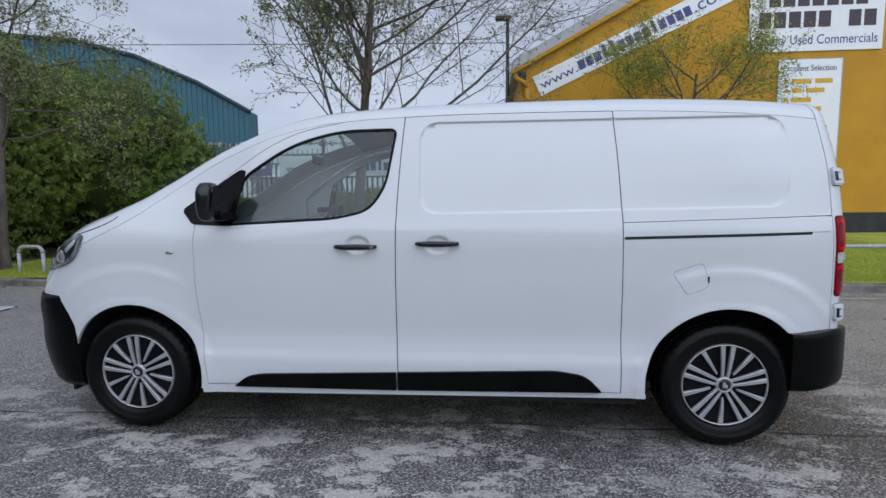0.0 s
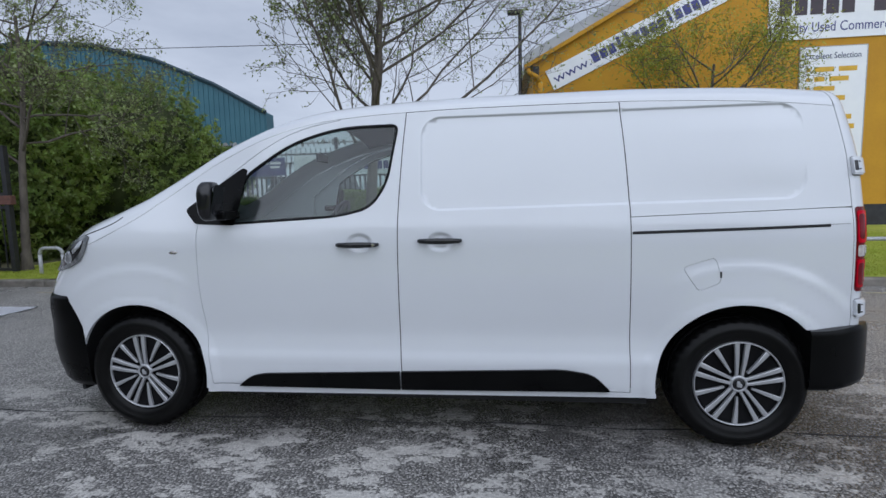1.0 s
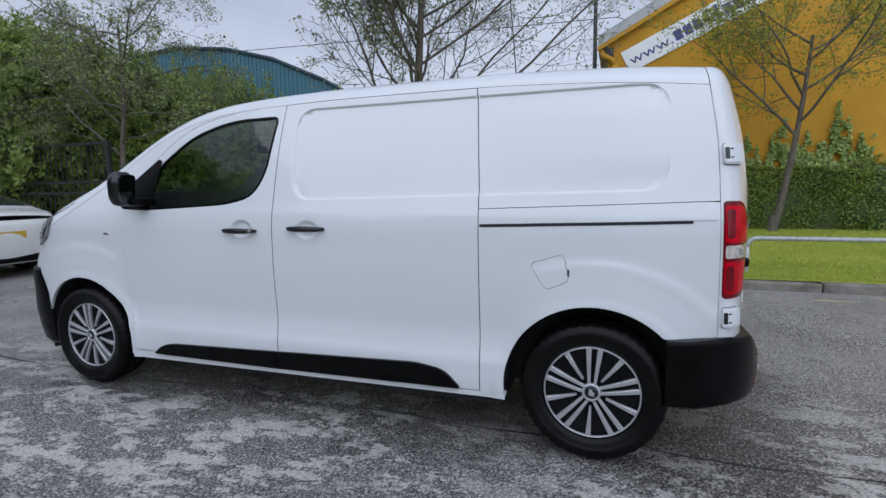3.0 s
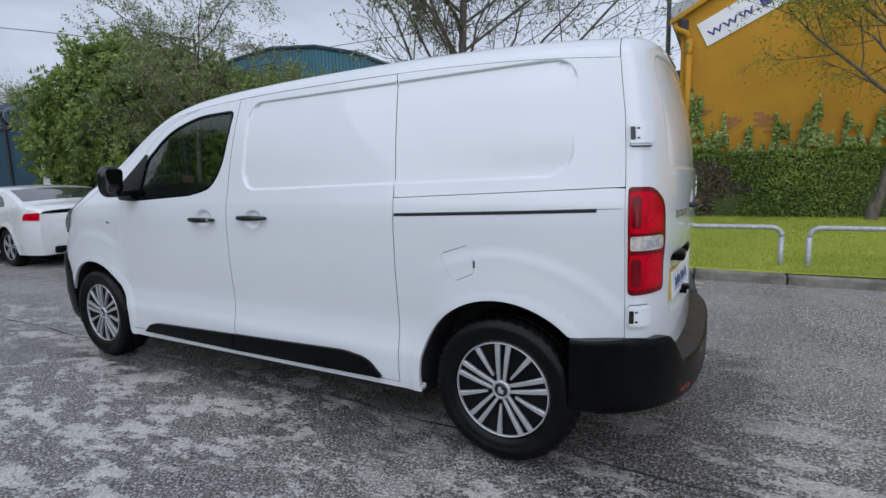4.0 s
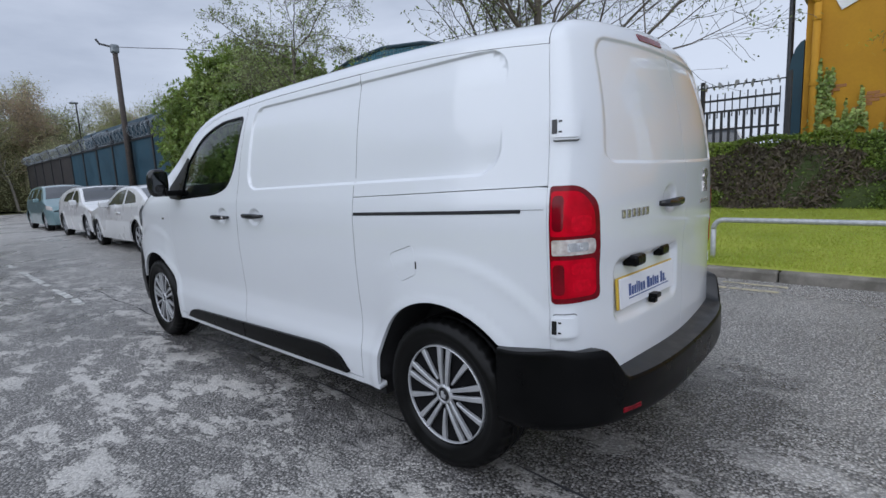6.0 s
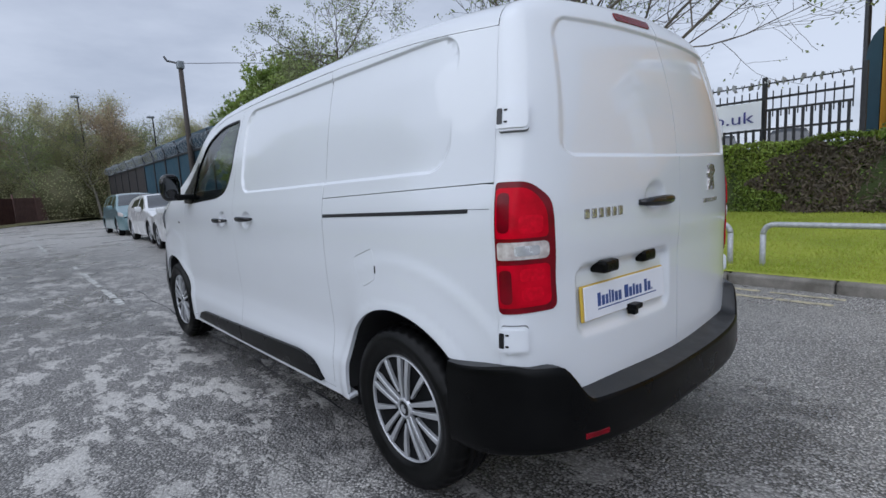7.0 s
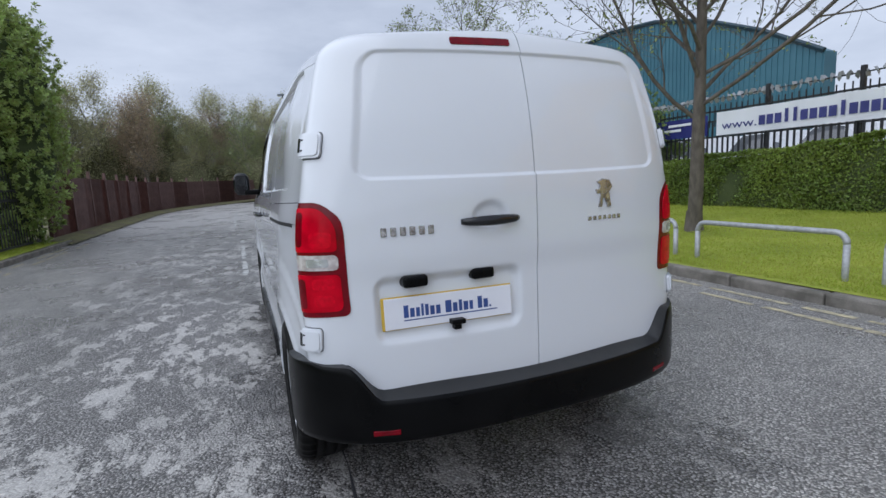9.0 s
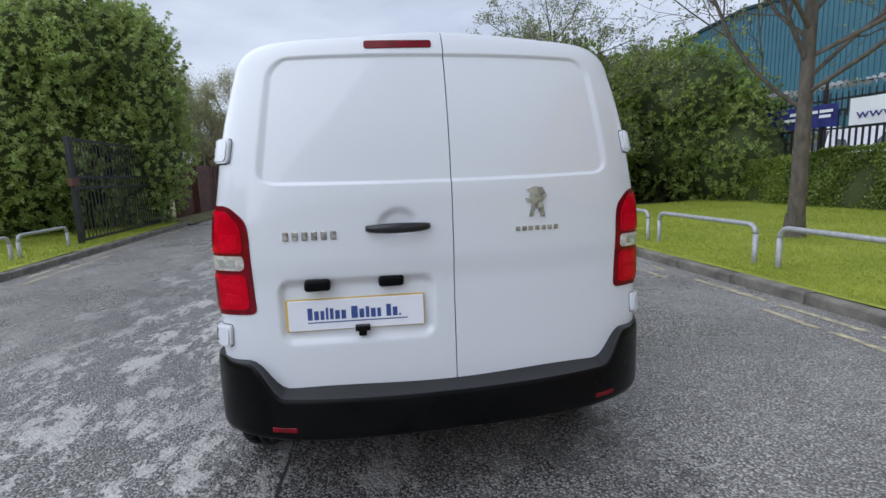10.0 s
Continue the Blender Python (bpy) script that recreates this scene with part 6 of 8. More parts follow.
both("rail_seam", panel(LOWER, gap=0.0, flange=0.003, lift=0.0008, step=0.05), M["backing"])


def handle(x, z, side, width=0.235, lock=False):
    """A pull handle: a curved black bar standing off the door."""
    y = side_y(x - 0.11, z) - 0.006
    bm = bmesh.new()
    n = 14
    rings = []
    for i in range(n + 1):
        t = i / n
        px = x - width / 2 + width * t
        py = y - 0.030 * math.sin(math.pi * min(1, max(0, t))) ** 0.5 - 0.004
        h = 0.013 * (0.55 + 0.45 * math.sin(math.pi * t) ** 0.6)
        ring = []
        for k in range(8):
            a = 2 * math.pi * k / 8
            ring.append(bm.verts.new((px, py + 0.010 * math.cos(a), z + h * 1.25 * math.sin(a))))
        rings.append(ring)
    for a, b in zip(rings, rings[1:]):
        for k in range(8):
            bm.faces.new((a[k], b[k], b[(k + 1) % 8], a[(k + 1) % 8]))
    bm.faces.new(rings[0])
    bm.faces.new(rings[-1][::-1])
    if side:
        for v in bm.verts:
            v.co.y = 2 * YC - v.co.y
        bmesh.ops.reverse_faces(bm, faces=bm.faces[:])
    return bm


for side in (0, 1):
    ha = part("handle", handle(1.318, 1.069, side), M["gloss_black"], doors[side], "black pull handle", smooth=True)
    part("handle", handle(1.764, 1.085, side), M["gloss_black"], slides[side], "black pull handle", smooth=True)
    bm = bmesh.new()
    y = side_y(1.23, 1.07) - 0.045
    lathe(bm, [(0.0005, 0), (0.008, 0), (0.0095, 0.002), (0.0095, 0.010)], 14, "y", pose(1.412, y if not side else 2 * YC - y, 1.069, 0, 0, 180 * side))
    part("lock", bm, M["chrome"], doors[side], "small round chrome key lock")

# indicator repeaters on the wings
for side in (0, 1):
    bm = bmesh.new()
    r = bmesh.ops.create_uvsphere(bm, u_segments=16, v_segments=8, radius=1)
    y = side_y(0.245, 1.035)
    for v in bm.verts:
        v.co = Vector((0.245 + 0.026 * v.co.x, y + 0.006 * v.co.y, 1.035 + 0.010 * v.co.z))
        if side:
            v.co.y = 2 * YC - v.co.y
    if side:
        bmesh.ops.reverse_faces(bm, faces=bm.faces[:])
    part("side_repeater", bm, M["chrome"], van, "small clear indicator lamp", smooth=True)

# ---- rear doors ----
CAP_TOP = roof_edge(3.66) + CROWN
REAR_LOW = 0.505
MEET_Y = YC + 0.025  # the left-hand door is the broader one


def half_width(z):
    """Half the breadth of the body at the rear seam."""
    x = seam_rear(z)
    zs, rz = side_top(x), corner_h(x)
    if z <= zs:
        return YC - side_y(x, z)
    best = U(x, 1.0).z
    lo, hi = 0.0, 1.0
    for _ in range(26):
        f = (lo + hi) / 2
        if U(x, f).z < z:
            lo = f
        else:
            hi = f
    return max(0.02, YC - U(x, lo).y)


_hw = {}


def rear_point(y, z, relief=True):
    """The back of the van as x over (y, z), rounded into the sides and the roof."""
    key = round(z, 4)
    if key not in _hw:
        _hw[key] = (half_width(z), seam_rear(z))
    hw, xs = _hw[key]
    dy = min(0.9999999, abs(y - YC) / hw)
    lean = 0.30 * max(0.0, z - 1.2) ** 2 + 0.010 * smooth(1.02, 0.90, z)
    t = max(0.0, (z - 1.50) / (CAP_TOP - 1.50))
    top = (1 - min(0.99999, t) ** 8) ** (1 / 8)
    x = xs + (3.975 - lean - xs) * (1 - dy ** 2.35) ** (1 / 2.35) * top
    if relief:
        w = (y - YC) * 0.69 / (0.69 - 0.15 * max(0.0, z - 1.32))
        d = rr_sdf(w, z, -0.69, 0.69, 1.286 + 0.02 * w * w, 1.757 - 0.02 * w * w, 0.075)
        soft = 0.009 + 0.026 * smooth(0.60, 0.67, abs(w)) * smooth(1.31, 1.37, z)
        x -= 0.0105 * smooth(0.004, -soft, d)
        if y < MEET_Y:
            d = rr_sdf(y, z, 0.315, 0.905, 0.690, 0.938, 0.05)
            x -= (0.016 + 0.10 * max(0, z - 0.80)) * smooth(0.004, -0.028, d)
            d = math.hypot((y - 0.775) / 0.082, (z - 1.140) / 0.058)
            x -= 0.016 * smooth(1.0, 0.55, d)
    return Vector((x, y, z))


zrows = arange(REAR_LOW, 1.268, 0.011) + arange(1.272, 1.312, 0.0033) + arange(1.32, 1.66, 0.016) + arange(1.668, 1.772, 0.0045) + [CAP_TOP - (CAP_TOP - 1.777) * (1 - k / 22) ** 1.7 for k in range(0, 22)] + [CAP_TOP - 0.0005]


def rear_half(sgn):
    cols = [k / 2 for k in range(149)]

    def fn(k, z):
        th = (k / 74) ** 1.0
        # columns crowd towards the corner
        u = 1 - (1 - th) ** 1.8
        w = half_width(z) if round(z, 4) not in _hw else _hw[round(z, 4)][0]
        y = MEET_Y + sgn * ((w * 0.9999999 - sgn * (MEET_Y - YC)) * u + 0.002 * (1 - u))
        return rear_point(y, z)
    return grid_surface(fn, cols, zrows, flip=(sgn < 0))


def edge_fold(data, sgn):
    """Turns the meeting edge of a rear door inwards."""
    v, f, n = data
    m = len(zrows)
    o = len(v)
    v, f, n = list(v), list(f), list(n)
    for j in range(m):
        v.append(v[j] + Vector((0, 0, 0)))
        n.append(Vector((0, -sgn, 0)))
    for j in range(m):
        v.append(v[j] - Vector((0.03, 0, 0)))
        n.append(Vector((0, -sgn, 0)))
    for j in range(m - 1):
        q = [o + j, o + j + 1, o + m + j + 1, o + m + j]
        f.append(q if sgn > 0 else q[::-1])
    return v, f, n


rear_l = part("rear_door", make_mesh("rear_door", *edge_fold(rear_half(-1), -1), M["paint"]), None, van)
rear_r = part("rear_door", make_mesh("rear_door", *edge_fold(rear_half(1), 1), M["paint"]), None, van)
REAR = (rear_l, rear_r)


def R_(y, z):
    return rear_point(y, z, False)


def R_n(y, z, h=0.004):
    hw = half_width(z)
    y = YC + max(-hw + 2 * h, min(hw - 2 * h, y - YC))
    a, b = rear_point(y + h, z, False) - rear_point(y - h, z, False), rear_point(y, z + h, False) - rear_point(y, z - h, False)
    return a.cross(b).normalized()


# tail lamps, wrapped round the corner: coordinates are (way round the corner, height)
def corner(s, z):
    hw = half_width(z)
    # s from 0 at the side seam, metres along the curve, roughly
    u = min(1.0, max(0.0, s / 0.30))
    y = YC - hw * (0.99995 - 0.00001) + 0.225 * u ** 1.55
    return rear_point(y, z, False)


def corner_n(s, z, h=0.006):
    s0, s1 = max(0.004, s - h), max(0.004, s - h) + 2 * h
    a, b = corner(s1, z) - corner(s0, z), corner(max(0.004, s), z + h) - corner(max(0.004, s), z - h)
    return a.cross(b).normalized()


LAMP_W = 0.232
LAMP = rounded([(0.004, 0.808, 0.02), (LAMP_W + 0.006, 0.812, 0.03), (LAMP_W, 1.10, 0.2), (LAMP_W - 0.015, 1.165, 0.10), (LAMP_W - 0.10, 1.222, 0.10), (0.004, 1.222, 0.015)], seg=6)
for side in (0, 1):
    lamp_t = part("tail_lamp", make_mesh("tail_lamp", *panel(LAMP, gap=0.0, flange=0.035, lift=0.003, surf=corner, normal=corner_n, step=0.015, edge_step=0.012), M["dark_red"], mirror=bool(side)), None, van, "tall red tail lamp with a clear band")
    up = rounded([(0.010, 1.048, 0.008), (LAMP_W - 0.024, 1.048, 0.02), (LAMP_W - 0.030, 1.14, 0.05), (LAMP_W - 0.10, 1.203, 0.07), (0.010, 1.203, 0.012)], seg=5)
    lo = rounded([(0.010, 0.828, 0.012), (LAMP_W - 0.016, 0.832, 0.03), (LAMP_W - 0.020, 0.965, 0.02), (0.010, 0.965, 0.008)], seg=5)
    mid = rounded([(0.012, 0.982, 0.008), (LAMP_W - 0.024, 0.982, 0.02), (LAMP_W - 0.024, 1.036, 0.02), (0.012, 1.036, 0.008)], seg=5)
    for nm, out, material, lb in (("upper_lens", up, "red_lens", "bright red upper lens"), ("lower_lens", lo, "red_lens", "bright red lower lens"), ("clear_band", mid, "clear_lens", "clear reversing lamp band")):
        part(nm, make_mesh(nm, *panel(out, gap=0.0, flange=0.004, lift=0.0065, surf=corner, normal=corner_n, step=0.015, edge_step=0.012), M[material], mirror=bool(side)), None, lamp_t, lb)
    # brighter and darker red patches paint the lit and shaded inside of the lens
    for nm, a0, a1, z0, z1, mt in (("lens_facet", 0.095, LAMP_W - 0.045, 1.062, 1.118, "bright_red"), ("lens_facet", 0.095, LAMP_W - 0.040, 0.912, 0.952, "bright_red"), ("lens_facet", 0.100, LAMP_W - 0.045, 0.850, 0.892, "bright_red"),
                                ("lens_shade", 0.014, 0.062, 0.842, 0.950, "dark_red"), ("lens_shade", 0.014, 0.058, 1.066, 1.188, "dark_red")):
        fo = rounded([(a0, z0, 0.019), (a1, z0, 0.019), (a1, z1, 0.019), (a0, z1, 0.019)], seg=5)
        part(nm, make_mesh(nm, *panel(fo, gap=0.0, flange=0.002, lift=0.0074, surf=corner, normal=corner_n, step=0.015, edge_step=0.012), M[mt], mirror=bool(side)), None, lamp_t)
    bulb = rounded([(0.075, 0.994, 0.008), (LAMP_W - 0.060, 0.994, 0.008), (LAMP_W - 0.060, 1.024, 0.008), (0.075, 1.024, 0.008)], seg=3)
    part("reflector", make_mesh("reflector", *panel(bulb, gap=0.0, flange=0.004, lift=0.0080, surf=corner, normal=corner_n, step=0.015, edge_step=0.012), M["lamp_inner"], mirror=bool(side)), None, lamp_t, "bright reflector in the clear band")
    for nm, z0, z1 in (("hinge", 1.375, 1.462), ("hinge", 0.685, 0.768)):
        hg = rounded([(-0.0 + 0.006, z0, 0.012), (0.118, z0, 0.018), (0.118, z1, 0.018), (0.006, z1, 0.012)], seg=4)
        ho = part(nm, make_mesh(nm, *panel(hg, gap=0.0, flange=0.03, lift=0.015, surf=corner, normal=corner_n, step=0.02, edge_step=0.012), M["paint"], mirror=bool(side)), None, REAR[side], "white door hinge cover")
        hc = rounded([(0.006, z0 + 0.007, 0.010), (0.110, z0 + 0.007, 0.016), (0.110, z1 - 0.007, 0.016), (0.006, z1 - 0.007, 0.010)], seg=4)
        part("hinge_cap", make_mesh("hinge_cap", *panel(hc, gap=0.0, flange=0.008, lift=0.0205, surf=corner, normal=corner_n, step=0.02, edge_step=0.012), M["paint"], mirror=bool(side)), None, ho)
        zc = (z0 + z1) / 2
        # a slightly larger grey plate paints the shade at the hinge's rim
        hb = rounded([(0.006, z0 - 0.004, 0.012), (0.122, z0 - 0.004, 0.020), (0.122, z1 + 0.004, 0.020), (0.006, z1 + 0.004, 0.012)], seg=4)
        part("hinge_shade", make_mesh("hinge_shade", *panel(hb, gap=0.0, flange=0.002, lift=0.0012, surf=corner, normal=corner_n, step=0.02, edge_step=0.012), M["seam_grey"], mirror=bool(side)), None, ho, "thin grey plate painting the shade in the gap round the hinge")
        for s0, s1, zs_, ze in ((0.009, 0.024, zc - 0.024, zc + 0.024), (0.028, 0.040, zc - 0.021, zc - 0.015), (0.028, 0.040, zc + 0.015, zc + 0.021)):
            slot = rounded([(s0, zs_, 0.003), (s1, zs_, 0.003), (s1, ze, 0.003), (s0, ze, 0.003)], seg=2)
            part("hinge_slot", make_mesh("hinge_slot", *panel(slot, gap=0.0, flange=0.004, lift=0.022, surf=corner, normal=corner_n, step=0.02, edge_step=0.012), M["gloss_black"], mirror=bool(side)), None, ho, "dark slot in the hinge")

# high brake lamp
BRK = rounded([(0.686, 1.778, 0.010), (0.938, 1.783, 0.010), (0.938, 1.811, 0.010), (0.686, 1.807, 0.010)], seg=3)
part("brake_lamp", make_mesh("brake_lamp", *panel(BRK, gap=0, flange=0.01, lift=0.004, surf=R_, normal=R_n, step=0.015), M["dark_red"]), None, rear_l, "slim dark red high brake lamp")

# rear handle
bm = bmesh.new()
rings = []
for i in range(15):
    t = i / 14
    y = 0.652 + 0.240 * t
    x = rear_point(y, 1.12, False).x + 0.004 + 0.030 * math.sin(math.pi * t) ** 0.5
    h = 0.019 * (0.55 + 0.45 * math.sin(math.pi * t) ** 0.6)
    rings.append([bm.verts.new((x + 0.011 * math.cos(a), y, 1.122 + h * math.sin(a))) for a in (2 * math.pi * k / 8 for k in range(8))])
for a, b in zip(rings, rings[1:]):
    for k in range(8):
        bm.faces.new((a[k], b[k], b[(k + 1) % 8], a[(k + 1) % 8]))
bm.faces.new(rings[0][::-1])
bm.faces.new(rings[-1])
bmesh.ops.recalc_face_normals(bm, faces=bm.faces[:])
part("handle", bm, M["gloss_black"], rear_l, "black pull handle", smooth=True)

# badges as plain shapes: raised chrome blocks
def rear_block(name, y0, y1, z0, z1, d, material, parent, label="", bevel=0.002):
    x = rear_point((y0 + y1) / 2, (z0 + z1) / 2, False).x
    slope = math.degrees(math.atan2(rear_point(y1, (z0 + z1) / 2, False).x - rear_point(y0, (z0 + z1) / 2, False).x, y1 - y0))
    bm = box(bmesh.new(), -0.002, d, -(y1 - y0) / 2, (y1 - y0) / 2, -(z1 - z0) / 2, (z1 - z0) / 2, bevel=bevel, seg=1)
    bmesh.ops.transform(bm, matrix=pose(x, (y0 + y1) / 2, (z0 + z1) / 2, 0, 0, -slope), verts=bm.verts)
    return part(name, bm, material, parent, label)


for i in range(6):
    y = 0.352 + i * 0.0345
    rear_block("badge_bar", y, y + 0.021, 1.088, 1.120, 0.006, M["chrome"], rear_l, "raised chrome badge block")
for i in range(7):
    y = 1.228 + i * 0.0268
    rear_block("badge_bar", y, y + 0.018, 1.082, 1.100, 0.005, M["chrome"], rear_r, "small raised chrome badge block")
bm = bmesh.new()
cx = rear_point(1.312, 1.19, False).x
emb = [(-0.030, -0.058), (-0.012, -0.058), (-0.006, -0.018), (0.008, -0.022), (0.020, -0.058), (0.040, -0.058), (0.036, -0.030), (0.028, 0.006), (0.046, 0.030), (0.030, 0.058), (-0.004, 0.064), (-0.040, 0.052), (-0.020, 0.036), (-0.030, 0.018), (-0.046, 0.020), (-0.040, 0.002), (-0.016, 0.000)]
lo = [bm.verts.new((cx - 0.004, 1.312 + a, 1.19 + b)) for a, b in emb]
hi = [bm.verts.new((cx + 0.008, 1.312 + a * 0.9, 1.19 + b * 0.93)) for a, b in emb]
bm.faces.new(hi)
for i in range(len(emb)):
    j = (i + 1) % len(emb)
    bm.faces.new((lo[i], lo[j], hi[j], hi[i]))
bmesh.ops.recalc_face_normals(bm, faces=bm.faces[:])
part("emblem", bm, M["chrome"], rear_r, "raised chrome emblem shape")

# number plate covered by a white sheet, its lamps and its latch
px = 3.9395
pm = pose(px, 0.600, 0.800, 0, -3, 88.2 - 90 - 2.0)
bm = box(bmesh.new(), -0.006, 0.004, -0.262, 0.262, -0.062, 0.062, bevel=0.004, seg=1)
bmesh.ops.transform(bm, matrix=pm, verts=bm.verts)
plate = part("number_plate", bm, M["plate_yellow"], rear_l, "yellow number plate behind a white sheet")
bm = box(bmesh.new(), 0.0042, 0.010, -0.252, 0.258, -0.058, 0.058, bevel=0.002, seg=1)
bmesh.ops.transform(bm, matrix=pm, verts=bm.verts)
part("cover_sheet", bm, M["plate_white"], plate, "white cover sheet with blue writing blanked to bars")
y = -0.180
for wide, h in ((18, 46), (17, 34), (14, 34), (9, 46), (13, 42), (17, 34), (17, 34), (-14, 0), (24, 46), (18, 34), (13, 42), (18, 34), (14, 34), (-14, 0), (18, 46), (18, 34), (7, 8)):
    if wide < 0:
        y -= wide * 0.001
        continue
    bm = box(bmesh.new(), 0.0102, 0.0112, y, y + wide * 0.001, -0.018, -0.018 + h * 0.001)
    y += wide * 0.001 + 0.0062
    bmesh.ops.transform(bm, matrix=pm, verts=bm.verts)
    part("bar", bm, M["plate_blue"], plate)
bm = box(bmesh.new(), 0.0102, 0.0112, -0.180, 0.195, -0.030, -0.026)
bmesh.ops.transform(bm, matrix=pm, verts=bm.verts)
part("underline", bm, M["plate_blue"], plate)
for y in (0.465, 0.738):
    x = rear_point(y, 0.92).x
    bm = box(bmesh.new(), x - 0.02, 3.972, y - 0.048, y + 0.048, 0.897, 0.941, bevel=0.012)
    part("plate_lamp", bm, M["trim"], rear_l, "black number plate lamp housing", smooth=False)
bm = boxes((3.945, 3.985, 0.594, 0.650, 0.738, 0.757), (3.945, 3.975, 0.606, 0.636, 0.716, 0.738), bevel=0.004)
part("latch", bm, M["trim"], rear_l, "small dark clip holding the plate")

# ---- bumpers ----
def bumper_plan(s, out):
    """The plan of the rear bumper: s from 0 (wheel arch) to 1 (middle of the back)."""
    ang = s * math.pi / 2
    n = 2.9
    x0 = 3.585
    X, Y = 4.062 + out - x0, YC - 0.022 + out
    a = ang
    return x0 + X * abs(math.sin(a)) ** (2 / n), YC - Y * abs(math.cos(a)) ** (2 / n)


svals = [0.0] + [0.5 - 0.5 * math.cos(math.pi * k / 70) for k in range(1, 71)]
sect = [(-0.16, "u", 0.0), (-0.07, "u", 0.0), (-0.026, "u", 0.006), (-0.008, "u", 0.020), (-0.001, "u", 0.044), (0.0, "w", 0.25), (0.0, "w", 0.60), (-0.001, "w", 0.88), (-0.004, "w", 0.965), (-0.010, "w", 1.0),
        (-0.016, "l", 0.0), (-0.030, "l", 0.06), (-0.060, "l", 0.28), (-0.090, "l", 0.62), (-0.118, "l", 1.0), (-0.15, "l", 1.05)]


def rear_bumper(s, k):
    """Under-edge, front wall up to the crease, then the sloping step up to the doors; tall blocks at the corners."""
    off, kind, w = sect[int(k)]
    x, y = bumper_plan(s, off)
    if kind == "l" and y < 0.19:
        x, y = bumper_plan(s, off * (0.45 + 0.55 * smooth(0.10, 0.19, y)))
    under = 0.325 - 0.018 * smooth(3.90, 3.66, x)
    crease = 0.497 + 0.006 * smooth(YC, 0.4, y) + 0.128 * smooth(0.315, 0.195, y) + 0.010 * smooth(0.13, 0.08, y)
    door = 0.512 + 0.020 * smooth(YC, 0.40, y) + 0.108 * smooth(0.345, 0.225, y) + 0.010 * smooth(0.13, 0.08, y)
    drop = 0.024 * smooth(3.86, 3.62, x)
    crease, door = crease - drop, door - drop
    if kind == "u":
        z = under + w
    elif kind == "w":
        z = under + 0.044 + (crease - under - 0.044) * w
    else:
        z = crease + 0.001 + (door - crease) * w
    return Vector((x, y, z))


both("rear_bumper", grid_surface(rear_bumper, svals, list(range(0, 10))), M["trim"], "black grained plastic bumper")
both("bumper_step", grid_surface(rear_bumper, svals, list(range(9, len(sect)))), M["step"], "grey-black loading step on top of the bumper, lightened for sky sheen")
for side in (0, 1):
    near = min(range(1000), key=lambda i: abs(bumper_plan(i / 1000, 0.0)[1] - 0.312)) / 1000
    (xa, ya), (xb, yb2) = bumper_plan(near - 0.01, 0.0), bumper_plan(near + 0.01, 0.0)
    bm = box(bmesh.new(), -0.020, 0.0004, -0.050, 0.050, 0.374, 0.396, bevel=0.004)
    bmesh.ops.transform(bm, matrix=pose((xa + xb) / 2, (ya + yb2) / 2, 0, 0, 0, -math.degrees(math.atan2(xb - xa, yb2 - ya))), verts=bm.verts)
    if side:
        for v in bm.verts:
            v.co.y = 2 * YC - v.co.y
        bmesh.ops.reverse_faces(bm, faces=bm.faces[:])
    part("bumper_reflector", bm, M["dark_red"], van, "small dark red reflector in the bumper")


def front_bumper(x_t, k):
    zt = (0.225, 0.235, 0.27, 0.36, 0.48, 0.60, 0.70, 0.755, 0.775, 0.778)[k]
    out = (-0.10, -0.03, -0.008, 0.004, 0.012, 0.012, 0.008, 0.004, -0.004, -0.03)[k]
    low = 0.10 * smooth(0.45, 0.24, zt)
    s = x_t
    n = 2.35
    xa = -0.345
    if zt > 0.58:
        xa = -0.345 - 0.085 * smooth(0.57, 0.66, zt)
    X = 0.895 + out - low * 0.5 + (xa)
    a = s * math.pi / 2
    x = xa - X * abs(math.sin(a)) ** (2 / n)
    y = YC - (YC - 0.050 + out - 0.03 * smooth(0.5, 0.75, zt)) * abs(math.cos(a)) ** (2 / n)
    return Vector((x, y, zt))


both("front_bumper", grid_surface(front_bumper, svals, list(range(10)), flip=True), M["trim"], "black grained plastic bumper")

# headlamps
HEAD = rounded([(-0.70, 0.900, 0.03), (-0.47, 0.942, 0.05), (-0.36, 0.985, 0.06), (-0.302, 1.060, 0.06), (-0.288, 1.136, 0.03), (-0.38, 1.122, 0.06), (-0.50, 1.065, 0.06), (-0.69, 0.985, 0.03)], seg=5)


def HS(x, z):
    return S(x, min(z, side_top(x))) if z <= side_top(x) else U(x, min(0.39, 0.4 * (2 / math.pi) * math.asin(min(1, (z - side_top(x)) / corner_h(x)))))


def HS_n(x, z, h=0.006):
    a, b = HS(x + h, z) - HS(x - h, z), HS(x, z + h) - HS(x, z - h)
    return a.cross(b).normalized()


